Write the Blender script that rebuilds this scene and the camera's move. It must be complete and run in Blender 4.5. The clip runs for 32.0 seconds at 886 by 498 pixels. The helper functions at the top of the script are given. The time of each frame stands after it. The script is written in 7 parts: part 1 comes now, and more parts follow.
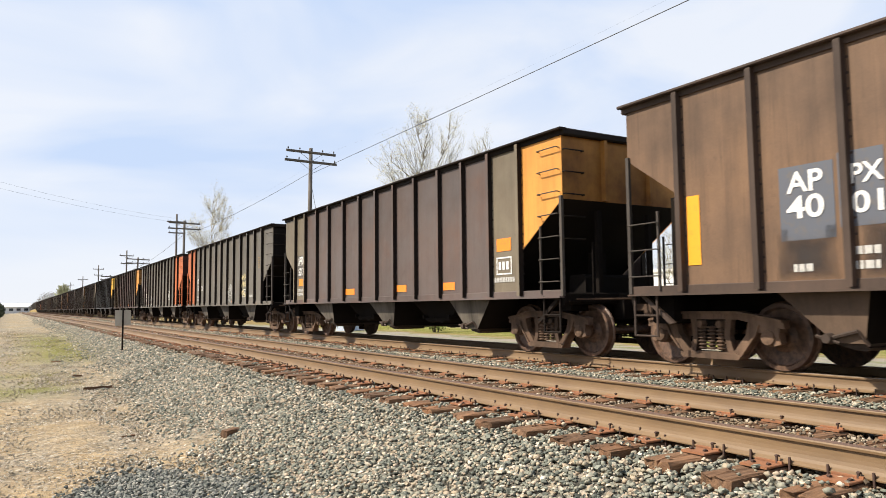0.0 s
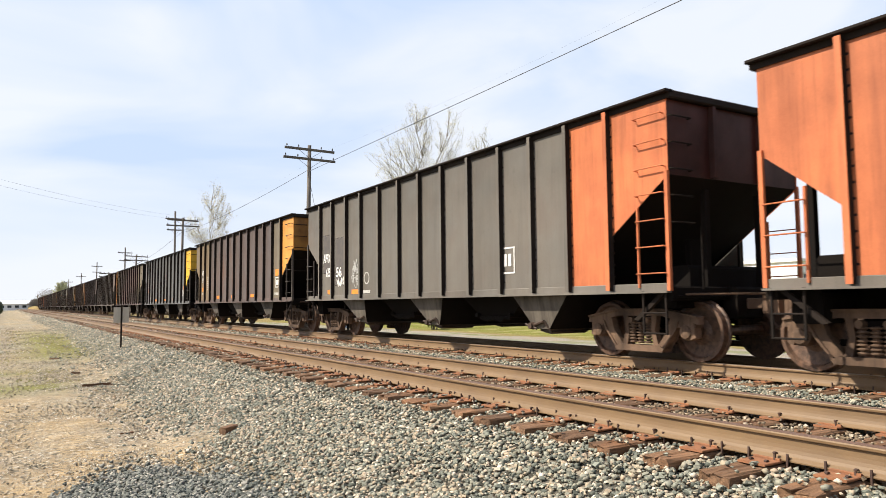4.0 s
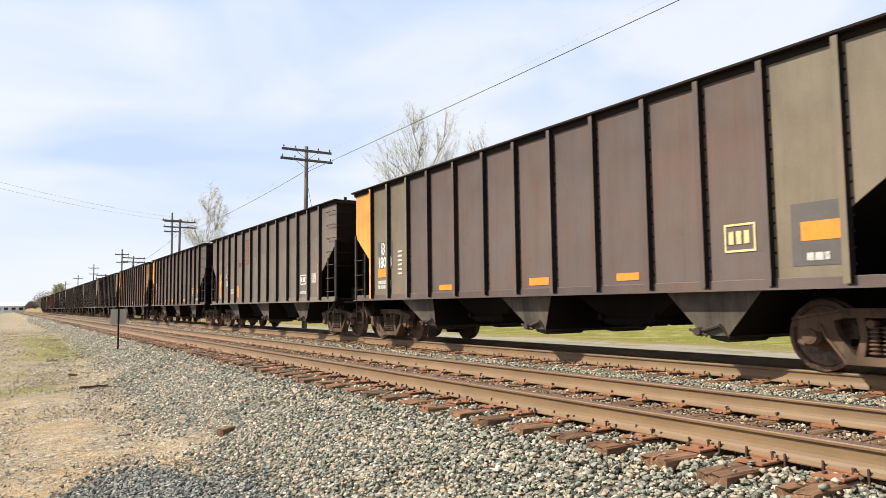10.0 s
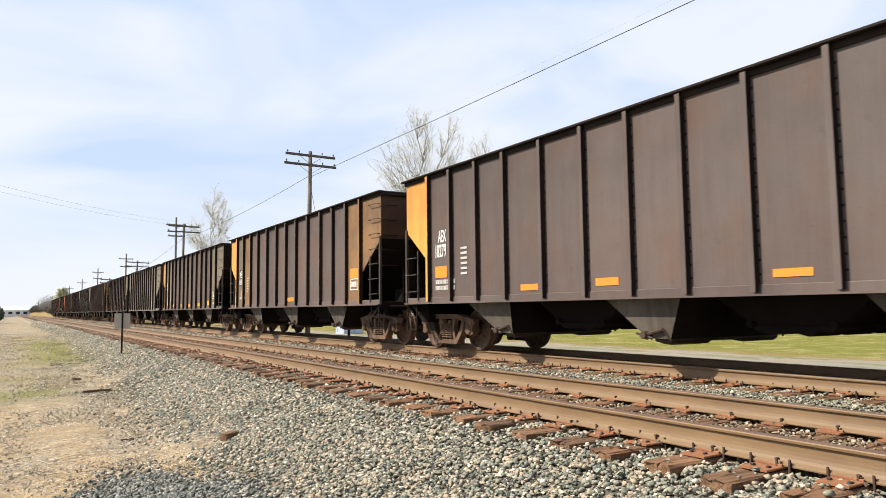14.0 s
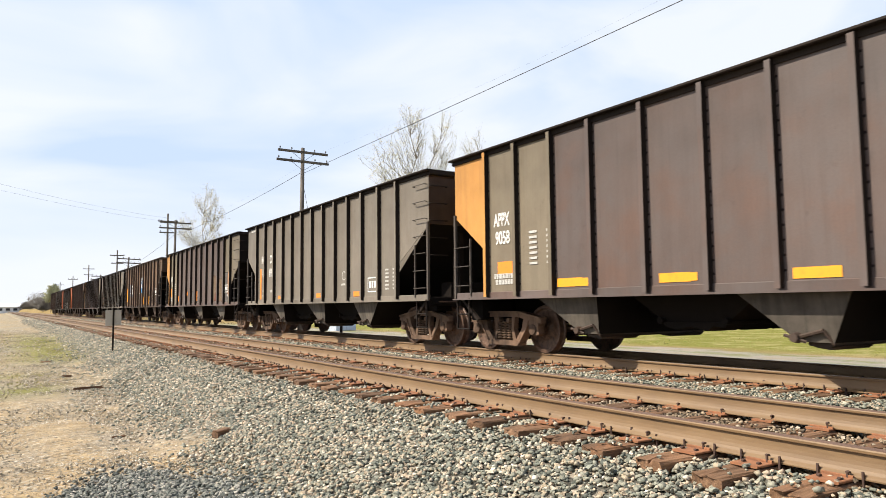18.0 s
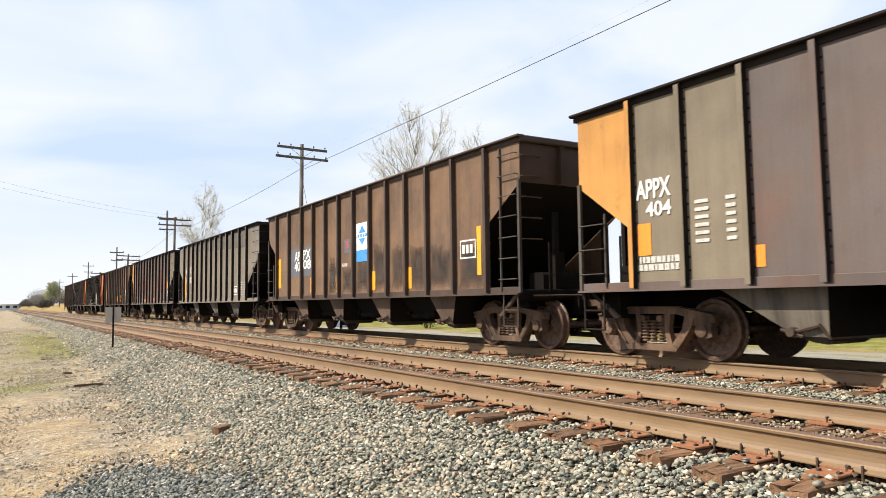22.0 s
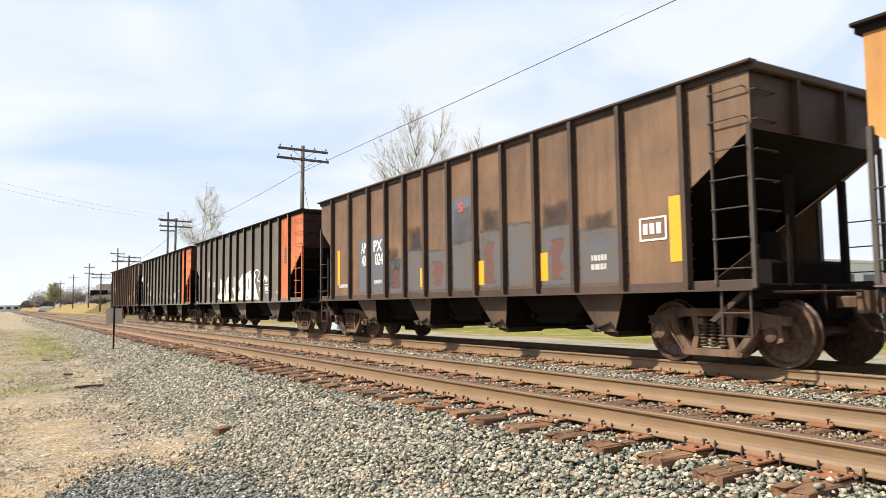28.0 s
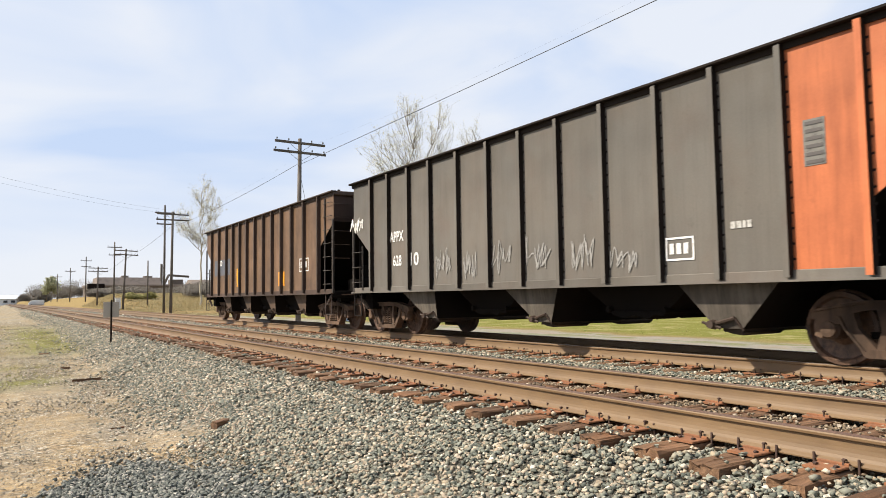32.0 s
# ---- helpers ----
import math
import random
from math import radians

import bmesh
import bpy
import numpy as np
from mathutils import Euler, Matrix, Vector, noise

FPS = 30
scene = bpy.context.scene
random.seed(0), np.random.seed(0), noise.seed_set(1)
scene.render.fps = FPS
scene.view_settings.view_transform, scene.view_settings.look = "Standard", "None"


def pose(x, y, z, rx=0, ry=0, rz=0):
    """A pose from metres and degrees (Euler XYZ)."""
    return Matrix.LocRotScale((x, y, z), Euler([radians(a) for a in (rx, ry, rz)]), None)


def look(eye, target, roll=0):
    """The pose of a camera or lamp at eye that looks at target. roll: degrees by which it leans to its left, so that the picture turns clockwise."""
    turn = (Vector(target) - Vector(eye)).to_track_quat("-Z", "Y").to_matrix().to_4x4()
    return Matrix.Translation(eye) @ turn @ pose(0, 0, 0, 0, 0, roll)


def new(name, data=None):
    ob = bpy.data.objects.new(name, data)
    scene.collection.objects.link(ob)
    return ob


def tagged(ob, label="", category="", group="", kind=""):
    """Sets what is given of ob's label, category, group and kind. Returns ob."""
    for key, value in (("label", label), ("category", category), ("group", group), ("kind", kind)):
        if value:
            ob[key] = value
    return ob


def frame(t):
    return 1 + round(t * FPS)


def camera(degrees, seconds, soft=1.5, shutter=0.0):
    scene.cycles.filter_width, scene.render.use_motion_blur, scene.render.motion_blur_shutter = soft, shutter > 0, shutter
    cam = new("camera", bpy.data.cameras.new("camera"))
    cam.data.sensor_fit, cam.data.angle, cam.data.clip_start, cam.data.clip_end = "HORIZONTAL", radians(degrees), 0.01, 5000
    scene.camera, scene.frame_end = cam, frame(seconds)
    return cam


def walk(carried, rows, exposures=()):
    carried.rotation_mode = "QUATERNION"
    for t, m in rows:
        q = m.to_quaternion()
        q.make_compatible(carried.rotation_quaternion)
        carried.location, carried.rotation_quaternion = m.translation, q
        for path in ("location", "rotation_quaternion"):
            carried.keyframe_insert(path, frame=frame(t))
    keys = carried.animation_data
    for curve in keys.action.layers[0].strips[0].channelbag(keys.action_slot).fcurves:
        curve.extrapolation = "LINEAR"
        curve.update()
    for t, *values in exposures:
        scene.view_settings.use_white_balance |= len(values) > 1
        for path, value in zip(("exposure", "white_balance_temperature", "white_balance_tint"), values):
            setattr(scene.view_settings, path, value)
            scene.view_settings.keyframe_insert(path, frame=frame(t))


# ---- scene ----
# ---- camera ----
EYE = (0.0, 0.0, 0.88)
cam = camera(63.44, 32.0, soft=0.72, shutter=0.10)


def aim(turn, tilt, lean):
    """Turn to the right of the track, tilt up and lean, in degrees."""
    a, b = radians(turn), radians(tilt)
    way = Vector((math.sin(a) * math.cos(b), math.cos(a) * math.cos(b), math.sin(b)))
    return look(EYE, Vector(EYE) + way, lean)


walk(cam, [(t, aim(a, b, c)) for t, a, b, c in (
    (0, 31.03, 4.58, -0.58), (0.5, 31.05, 4.65, -0.69), (1, 31.03, 4.60, -0.72), (1.5, 30.97, 4.47, -0.62), (2, 30.94, 4.38, -0.41),
    (2.5, 30.93, 4.34, -0.18), (3, 31.01, 4.34, -0.39), (3.5, 31.07, 4.29, -0.47), (5.5, 31.36, 4.80, -0.76), (6, 31.33, 4.74, -0.62),
    (6.5, 31.04, 4.78, -0.54), (7, 31.25, 4.87, -0.36), (7.5, 31.34, 4.62, -0.41), (8, 31.41, 4.44, -0.59), (8.5, 31.30, 4.33, -0.63),
    (9, 31.33, 4.41, -0.69), (9.5, 31.34, 4.55, -0.65), (10, 31.34, 4.42, -0.73), (10.5, 31.31, 4.37, -0.82), (11, 31.28, 4.59, -0.71),
    (11.5, 31.23, 4.74, -0.76), (12, 31.20, 4.82, -0.69), (12.5, 31.17, 4.82, -0.75), (13, 31.07, 4.60, -0.77), (13.5, 31.03, 4.63, -0.67),
    (14, 31.07, 4.81, -0.63), (14.5, 31.15, 4.85, -0.70), (16.5, 31.63, 4.94, -0.72), (17, 31.61, 4.84, -0.59), (17.5, 31.68, 4.58, -0.79),
    (18, 31.66, 4.57, -0.57), (18.5, 31.52, 4.53, -0.33), (19, 31.45, 4.31, -0.15), (19.5, 31.41, 4.17, 0.02), (20, 31.43, 4.12, -0.10),
    (20.5, 31.56, 4.15, -0.36), (21, 31.56, 4.12, -0.25), (21.5, 31.43, 4.18, -0.61), (22, 31.69, 4.25, -0.76), (22.5, 31.63, 4.33, -0.84),
    (23, 31.60, 4.34, -0.86), (23.5, 31.62, 4.38, -0.78), (24, 31.65, 4.30, -0.69), (24.5, 31.69, 3.88, -0.60), (25, 31.65, 3.77, -0.53),
    (25.5, 31.77, 3.95, -0.24), (27.5, 31.54, 4.33, -0.84), (28, 31.63, 4.38, -0.70), (28.5, 31.62, 4.35, -0.63), (29, 31.71, 4.22, -0.53),
    (29.5, 31.63, 4.03, -0.38), (30, 31.70, 3.96, -0.64), (30.5, 31.76, 3.89, -0.60), (31, 31.79, 3.95, -0.57), (31.5, 31.85, 3.88, -0.81),
    (32, 31.83, 3.82, -0.78),
)], exposures=[(t, 0.5 + d) for t, d in (
    (0, 0.0), (1, 0.05), (3, 0.08), (6, 0.05), (8, 0.08), (10, 0.05), (11, 0.0), (13, 0.04), (17, 0.08), (18.5, 0.12), (20, 0.05),
    (22, 0.12), (24, 0.13), (25, 0.09), (28, 0.13), (30, 0.12), (31, -0.05), (32, -0.05))])

# ---- world, sun ----
SUN_TURN, SUN_HEIGHT = -65.0, 46.5
sun_way = Vector((math.sin(radians(SUN_TURN)) * math.cos(radians(SUN_HEIGHT)),
                  math.cos(radians(SUN_TURN)) * math.cos(radians(SUN_HEIGHT)), math.sin(radians(SUN_HEIGHT))))
world = bpy.data.worlds.new("world")
scene.world = world
world.use_nodes = True
wn, wl = world.node_tree.nodes, world.node_tree.links
wn.clear()
sky = wn.new("ShaderNodeTexSky")
sky.sky_type, sky.sun_disc = "NISHITA", False
sky.sun_elevation, sky.sun_rotation = radians(SUN_HEIGHT), radians(SUN_TURN % 360)
sky.air_density, sky.dust_density, sky.ozone_density = 1.0, 2.0, 1.0
# thin high cloud over the blue
tc = wn.new("ShaderNodeTexCoord")
mp = wn.new("ShaderNodeMapping")
mp.inputs["Scale"].default_value = (1.0, 1.6, 3.2)
mp.inputs["Rotation"].default_value = (0.2, 0.5, 0.6)
cl = wn.new("ShaderNodeTexNoise")
cl.inputs["Scale"].default_value, cl.inputs["Detail"].default_value, cl.inputs["Roughness"].default_value = 2.6, 5, 0.45
cl.inputs["Distortion"].default_value = 0.6
cr = wn.new("ShaderNodeMapRange")
cr.inputs["From Min"].default_value, cr.inputs["From Max"].default_value = 0.36, 0.62
cr.inputs["To Min"].default_value, cr.inputs["To Max"].default_value = 0.0, 1.0
hz = wn.new("ShaderNodeMix")
hz.data_type = "RGBA"
hz.inputs["A"].default_value = (4.15, 5.05, 6.7, 1)
hz.inputs["B"].default_value = (5.9, 6.2, 6.8, 1)
# the haze is thick low down and thins upwards
sz = wn.new("ShaderNodeSeparateXYZ")
up = wn.new("ShaderNodeMapRange")
up.interpolation_type = "SMOOTHSTEP"
up.inputs["From Min"].default_value, up.inputs["From Max"].default_value = 0.42, 0.72
up.inputs["To Min"].default_value, up.inputs["To Max"].default_value = 0.94, 0.0
mx = wn.new("ShaderNodeMix")
mx.data_type = "RGBA"
bg = wn.new("ShaderNodeBackground")
bg.inputs["Strength"].default_value = 0.105
wo = wn.new("ShaderNodeOutputWorld")
wl.new(tc.outputs["Generated"], mp.inputs["Vector"])
wl.new(mp.outputs["Vector"], cl.inputs["Vector"])
wl.new(cl.outputs["Fac"], cr.inputs["Value"])
wl.new(cr.outputs["Result"], hz.inputs["Factor"])
wl.new(tc.outputs["Generated"], sz.inputs["Vector"])
wl.new(sz.outputs["Z"], up.inputs["Value"])
wl.new(up.outputs["Result"], mx.inputs["Factor"])
# nearly white along the horizon
lowmix = wn.new("ShaderNodeMix")
lowmix.data_type = "RGBA"
lowmix.inputs["B"].default_value = (6.25, 6.45, 6.85, 1)
near = wn.new("ShaderNodeMapRange")
near.interpolation_type = "SMOOTHSTEP"
near.inputs["From Min"].default_value, near.inputs["From Max"].default_value = -0.02, 0.20
near.inputs["To Min"].default_value, near.inputs["To Max"].default_value = 1.0, 0.0
wl.new(sz.outputs["Z"], near.inputs["Value"])
wl.new(near.outputs["Result"], lowmix.inputs["Factor"])
wl.new(hz.outputs["Result"], lowmix.inputs["A"])
wl.new(lowmix.outputs["Result"], mx.inputs["B"])
wl.new(sky.outputs["Color"], mx.inputs["A"])
wl.new(mx.outputs["Result"], bg.inputs["Color"])
wl.new(bg.outputs["Background"], wo.inputs["Surface"])
sun = new("sun", bpy.data.lights.new("sun", "SUN"))
sun.data.energy, sun.data.angle, sun.data.color = 5.0, radians(0.6), (1.0, 0.925, 0.80)
sun.matrix_world = look(sun_way * 60, (0, 0, 0))

# ---- materials ----


def material(name, rough=0.7, metal=0.0):
    m = bpy.data.materials.new(name)
    m.use_nodes = True
    n, l = m.node_tree.nodes, m.node_tree.links
    b = n["Principled BSDF"]
    b.inputs["Roughness"].default_value, b.inputs["Metallic"].default_value = rough, metal
    return m, n, l, b


def noise_node(n, l, scale, detail=5, rough=0.6, stretch=(1, 1, 1), coord="Object", own=False):
    """Noise at real size; own shifts it for each object, so that no two pieces look alike."""
    t = n.new("ShaderNodeTexCoord")
    p = n.new("ShaderNodeMapping")
    p.inputs["Scale"].default_value = stretch
    x = n.new("ShaderNodeTexNoise")
    x.inputs["Scale"].default_value, x.inputs["Detail"].default_value, x.inputs["Roughness"].default_value = scale, detail, rough
    if own:
        o = n.new("ShaderNodeObjectInfo")
        q = n.new("ShaderNodeVectorMath")
        q.operation = "MULTIPLY_ADD"
        q.inputs[1].default_value = (31.0, 57.0, 43.0)
        l.new(o.outputs["Random"], q.inputs[0])
        l.new(t.outputs[coord], q.inputs[2])
        l.new(q.outputs["Vector"], p.inputs["Vector"])
    else:
        l.new(t.outputs[coord], p.inputs["Vector"])
    l.new(p.outputs["Vector"], x.inputs["Vector"])
    return x


def ramp(n, l, src, stops):
    r = n.new("ShaderNodeValToRGB")
    while len(r.color_ramp.elements) < len(stops):
        r.color_ramp.elements.new(0.5)
    for e, (p, c) in zip(r.color_ramp.elements, stops):
        e.position, e.color = p, (*c, 1)
    l.new(src, r.inputs["Fac"])
    return r


def blend(n, l, fac, a, b, how="MIX"):
    x = n.new("ShaderNodeMix")
    x.data_type, x.blend_type = "RGBA", how
    for key, v in (("Factor", fac), ("A", a), ("B", b)):
        if isinstance(v, (int, float)):
            x.inputs[key].default_value = v
        elif isinstance(v, tuple):
            x.inputs[key].default_value = (*v, 1)
        else:
            l.new(v, x.inputs[key])
    return x.outputs["Result"]


def span(n, l, src, a, b, lo=0.0, hi=1.0):
    x = n.new("ShaderNodeMapRange")
    for key, v in (("From Min", a), ("From Max", b), ("To Min", lo), ("To Max", hi)):
        x.inputs[key].default_value = v
    l.new(src, x.inputs["Value"])
    return x.outputs["Result"]


def maths(n, l, op, a, b=0.0):
    x = n.new("ShaderNodeMath")
    x.operation = op
    for i, v in enumerate((a, b)):
        if isinstance(v, (int, float)):
            x.inputs[i].default_value = v
        else:
            l.new(v, x.inputs[i])
    return x.outputs[0]


def bump(n, l, b, src, strength, dist):
    x = n.new("ShaderNodeBump")
    x.inputs["Strength"].default_value, x.inputs["Distance"].default_value = strength, dist
    l.new(src, x.inputs["Height"])
    l.new(x.outputs["Normal"], b.inputs["Normal"])


def paint(name, base, grime, rough=0.55, amount=0.5, streak=0.16, rusty=0.0):
    """Weathered paint: broad clouds of dust and soot, soft blotches, down-running streaks, scuffs and fine speckle."""
    m, n, l, b = material(name, rough)
    b.inputs["Specular IOR Level"].default_value = 0.3 if base[0] > 0.03 else 0.06
    info = n.new("ShaderNodeObjectInfo")
    big = noise_node(n, l, 0.9, 6, 0.62, own=True)
    run = noise_node(n, l, 2.2, 4, 0.55, (1.0, 2.2, 0.20), own=True)
    thin = noise_node(n, l, 9.0, 5, 0.6, (1.0, 2.6, 0.10), own=True)
    smear = noise_node(n, l, 0.75, 5, 0.6, own=True)
    cloud = noise_node(n, l, 0.42, 3, 0.5)
    scuff = noise_node(n, l, 3.4, 8, 0.75, own=True)
    fine = noise_node(n, l, 45, 4, 0.7)
    c = blend(n, l, span(n, l, big.outputs["Fac"], 0.38, 0.68, 0.0, amount), base, grime)
    c = blend(n, l, span(n, l, smear.outputs["Fac"], 0.52, 0.68, 0.0, rusty), c, (0.15, 0.078, 0.052))
    soot = tuple(0.45 * g for g in grime)
    c = blend(n, l, span(n, l, run.outputs["Fac"], 0.46, 0.74, 0.0, streak * 1.4), c, soot)
    c = blend(n, l, span(n, l, thin.outputs["Fac"], 0.54, 0.72, 0.0, streak), c, soot)
    c = blend(n, l, span(n, l, scuff.outputs["Fac"], 0.60, 0.72, 0.0, 0.35), c, soot)
    c = blend(n, l, span(n, l, scuff.outputs["Fac"], 0.34, 0.24, 0.0, 0.25), c, tuple(min(0.8, 1.5 * g) for g in base))
    tone = maths(n, l, "MULTIPLY", span(n, l, fine.outputs["Fac"], 0.3, 0.8, 0.92, 1.08), span(n, l, info.outputs["Random"], 0, 1, 0.92, 1.1))
    tone = maths(n, l, "MULTIPLY", tone, span(n, l, cloud.outputs["Fac"], 0.32, 0.68, 0.74, 1.2))
    hsv = n.new("ShaderNodeHueSaturation")
    l.new(c, hsv.inputs["Color"])
    l.new(tone, hsv.inputs["Value"])
    l.new(hsv.outputs["Color"], b.inputs["Base Color"])
    l.new(span(n, l, big.outputs["Fac"], 0.3, 0.7, rough - 0.12, rough + 0.18), b.inputs["Roughness"])
    dents = noise_node(n, l, 2.2, 2, 0.5, own=True)
    bump(n, l, b, dents.outputs["Fac"], 0.35, 0.02)
    return m


PAINTS = {
    "black": paint("dusty_black_paint", (0.108, 0.099, 0.088), (0.14, 0.112, 0.090), amount=0.5, rusty=0.25),
    "grey": paint("dusty_grey_paint", (0.152, 0.138, 0.118), (0.16, 0.132, 0.104), amount=0.5, rusty=0.15),
    "brown": paint("sooty_brown_paint", (0.118, 0.094, 0.085), (0.125, 0.081, 0.066), amount=0.6, rusty=0.5),
    "blueblack": paint("dusty_blue_black_paint", (0.125, 0.125, 0.126), (0.14, 0.128, 0.115), amount=0.5, rusty=0.1),
    "umber": paint("dull_umber_paint", (0.165, 0.141, 0.120), (0.145, 0.112, 0.092), amount=0.6, rusty=0.35),
    "sienna": paint("faded_red_brown_paint", (0.165, 0.118, 0.100), (0.135, 0.098, 0.084), amount=0.6, rusty=0.5),
    "olive": paint("olive_tan_paint", (0.20, 0.165, 0.115), (0.15, 0.115, 0.08), amount=0.6),
    "tan": paint("dusty_tan_paint", (0.225, 0.162, 0.095), (0.165, 0.118, 0.074), amount=0.6),
    "taupe": paint("dusty_taupe_paint", (0.205, 0.176, 0.140), (0.16, 0.132, 0.105), amount=0.5, rusty=0.15),
    "rust": paint("rust_brown_paint", (0.210, 0.122, 0.068), (0.105, 0.068, 0.047), amount=0.8, streak=0.28),
    "yellow": paint("yellow_paint", (0.80, 0.475, 0.045), (0.70, 0.36, 0.04), amount=0.5, streak=0.2),
    "gold": paint("golden_yellow_paint", (0.55, 0.27, 0.070), (0.45, 0.20, 0.055), amount=0.5, streak=0.2),
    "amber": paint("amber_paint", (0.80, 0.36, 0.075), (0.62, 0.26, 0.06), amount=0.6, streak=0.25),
    "orange": paint("orange_red_paint", (0.62, 0.185, 0.070), (0.36, 0.105, 0.048), amount=0.6, streak=0.3),
    # Four end colours darkened for facing away from the sun, and for soot.
    "redend": paint("dirty_shaded_red_paint", (0.066, 0.020, 0.014), (0.022, 0.011, 0.009), rough=0.6, amount=0.8),
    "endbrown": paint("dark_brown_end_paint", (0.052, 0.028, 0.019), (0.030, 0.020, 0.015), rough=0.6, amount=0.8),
    # darker copy of the amber: end-wall shade in the colour, plus soot
    "ambershade": paint("sooty_shaded_amber_paint", (0.48, 0.22, 0.042), (0.15, 0.066, 0.025), rough=0.6, amount=0.85),
    "soot": paint("soot_and_shade_paint", (0.012, 0.010, 0.009), (0.026, 0.020, 0.016), rough=0.7, amount=0.6),
    "ochre": paint("dirty_ochre_paint", (0.30, 0.165, 0.07), (0.14, 0.09, 0.055), amount=0.8),
}
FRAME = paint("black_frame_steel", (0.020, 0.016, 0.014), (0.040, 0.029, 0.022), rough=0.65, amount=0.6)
RUSTFRAME = paint("rusty_frame_steel", (0.075, 0.048, 0.034), (0.045, 0.033, 0.027), rough=0.65, amount=0.7)
LADDER = paint("dusty_ladder_steel", (0.085, 0.070, 0.058), (0.035, 0.028, 0.023), rough=0.65, amount=0.7)
TRUCK = paint("rusty_cast_steel", (0.185, 0.112, 0.070), (0.040, 0.027, 0.020), rough=0.85, amount=0.95, streak=0.5)
# near-black steel: coal soot, and the underside's shade put into the colour
UNDER = paint("shade_and_soot_steel", (0.011, 0.009, 0.008), (0.022, 0.017, 0.013), rough=0.85, amount=0.6)
RUSTHOPPER = paint("rusty_hopper_steel", (0.155, 0.100, 0.066), (0.060, 0.042, 0.030), rough=0.7, amount=0.8)
HOPPER = paint("dusty_hopper_steel", (0.165, 0.138, 0.108), (0.050, 0.040, 0.032), rough=0.7, amount=0.85, streak=0.5)


def wheel_steel():
    m, n, l, b = material("wheel_steel", 0.55, 0.15)
    x = noise_node(n, l, 14, 5)
    r = ramp(n, l, x.outputs["Fac"], [(0.3, (0.042, 0.025, 0.017)), (0.7, (0.175, 0.098, 0.060))])
    l.new(r.outputs["Color"], b.inputs["Base Color"])
    bump(n, l, b, x.outputs["Fac"], 0.2, 0.01)
    return m


WHEEL = wheel_steel()


def flat(name, color, rough=0.6, wear=None, scale=9.0, lo=0.52, hi=0.62):
    """Stencil and marker paint, chipped here and there."""
    m, n, l, b = material(name, rough)
    x = noise_node(n, l, scale, 6, 0.7)
    c = blend(n, l, span(n, l, x.outputs["Fac"], lo, hi, 0, 0.75), color, wear or tuple(0.55 * v for v in color))
    l.new(c, b.inputs["Base Color"])
    return m


def worn_patch(name, a, b_, edge, noise_scale, stretch, ragged, solid=1.0):
    """A stain or peeling patch that breaks up towards its rim and lets the paint below show."""
    m, n, l, b = material(name, 0.7)
    b.inputs["Specular IOR Level"].default_value = 0.25
    t = n.new("ShaderNodeTexCoord")
    sep = n.new("ShaderNodeSeparateXYZ")
    l.new(t.outputs["Generated"], sep.inputs["Vector"])
    rim = None
    for key in ("Y", "Z"):
        d = maths(n, l, "SUBTRACT", 0.5, maths(n, l, "ABSOLUTE", maths(n, l, "SUBTRACT", sep.outputs[key], 0.5)))
        rim = d if rim is None else maths(n, l, "MINIMUM", rim, d)
    x = noise_node(n, l, noise_scale, 6, 0.65, stretch, own=True)
    y = noise_node(n, l, noise_scale * 1.7, 5, 0.6, stretch, own=True)
    f = maths(n, l, "ADD", maths(n, l, "DIVIDE", rim, edge), maths(n, l, "MULTIPLY", maths(n, l, "SUBTRACT", x.outputs["Fac"], 0.5), ragged))
    mask = maths(n, l, "MULTIPLY", span(n, l, f, 0.35 if ragged > 2 else 0.1, 0.6 if ragged > 2 else 1.0), solid)
    l.new(blend(n, l, span(n, l, y.outputs["Fac"], 0.46, 0.55), a, b_), b.inputs["Base Color"])
    clear, mix = n.new("ShaderNodeBsdfTransparent"), n.new("ShaderNodeMixShader")
    l.new(mask, mix.inputs["Fac"])
    l.new(clear.outputs["BSDF"], mix.inputs[1])
    l.new(b.outputs["BSDF"], mix.inputs[2])
    l.new(mix.outputs["Shader"], n["Material Output"].inputs["Surface"])
    return m


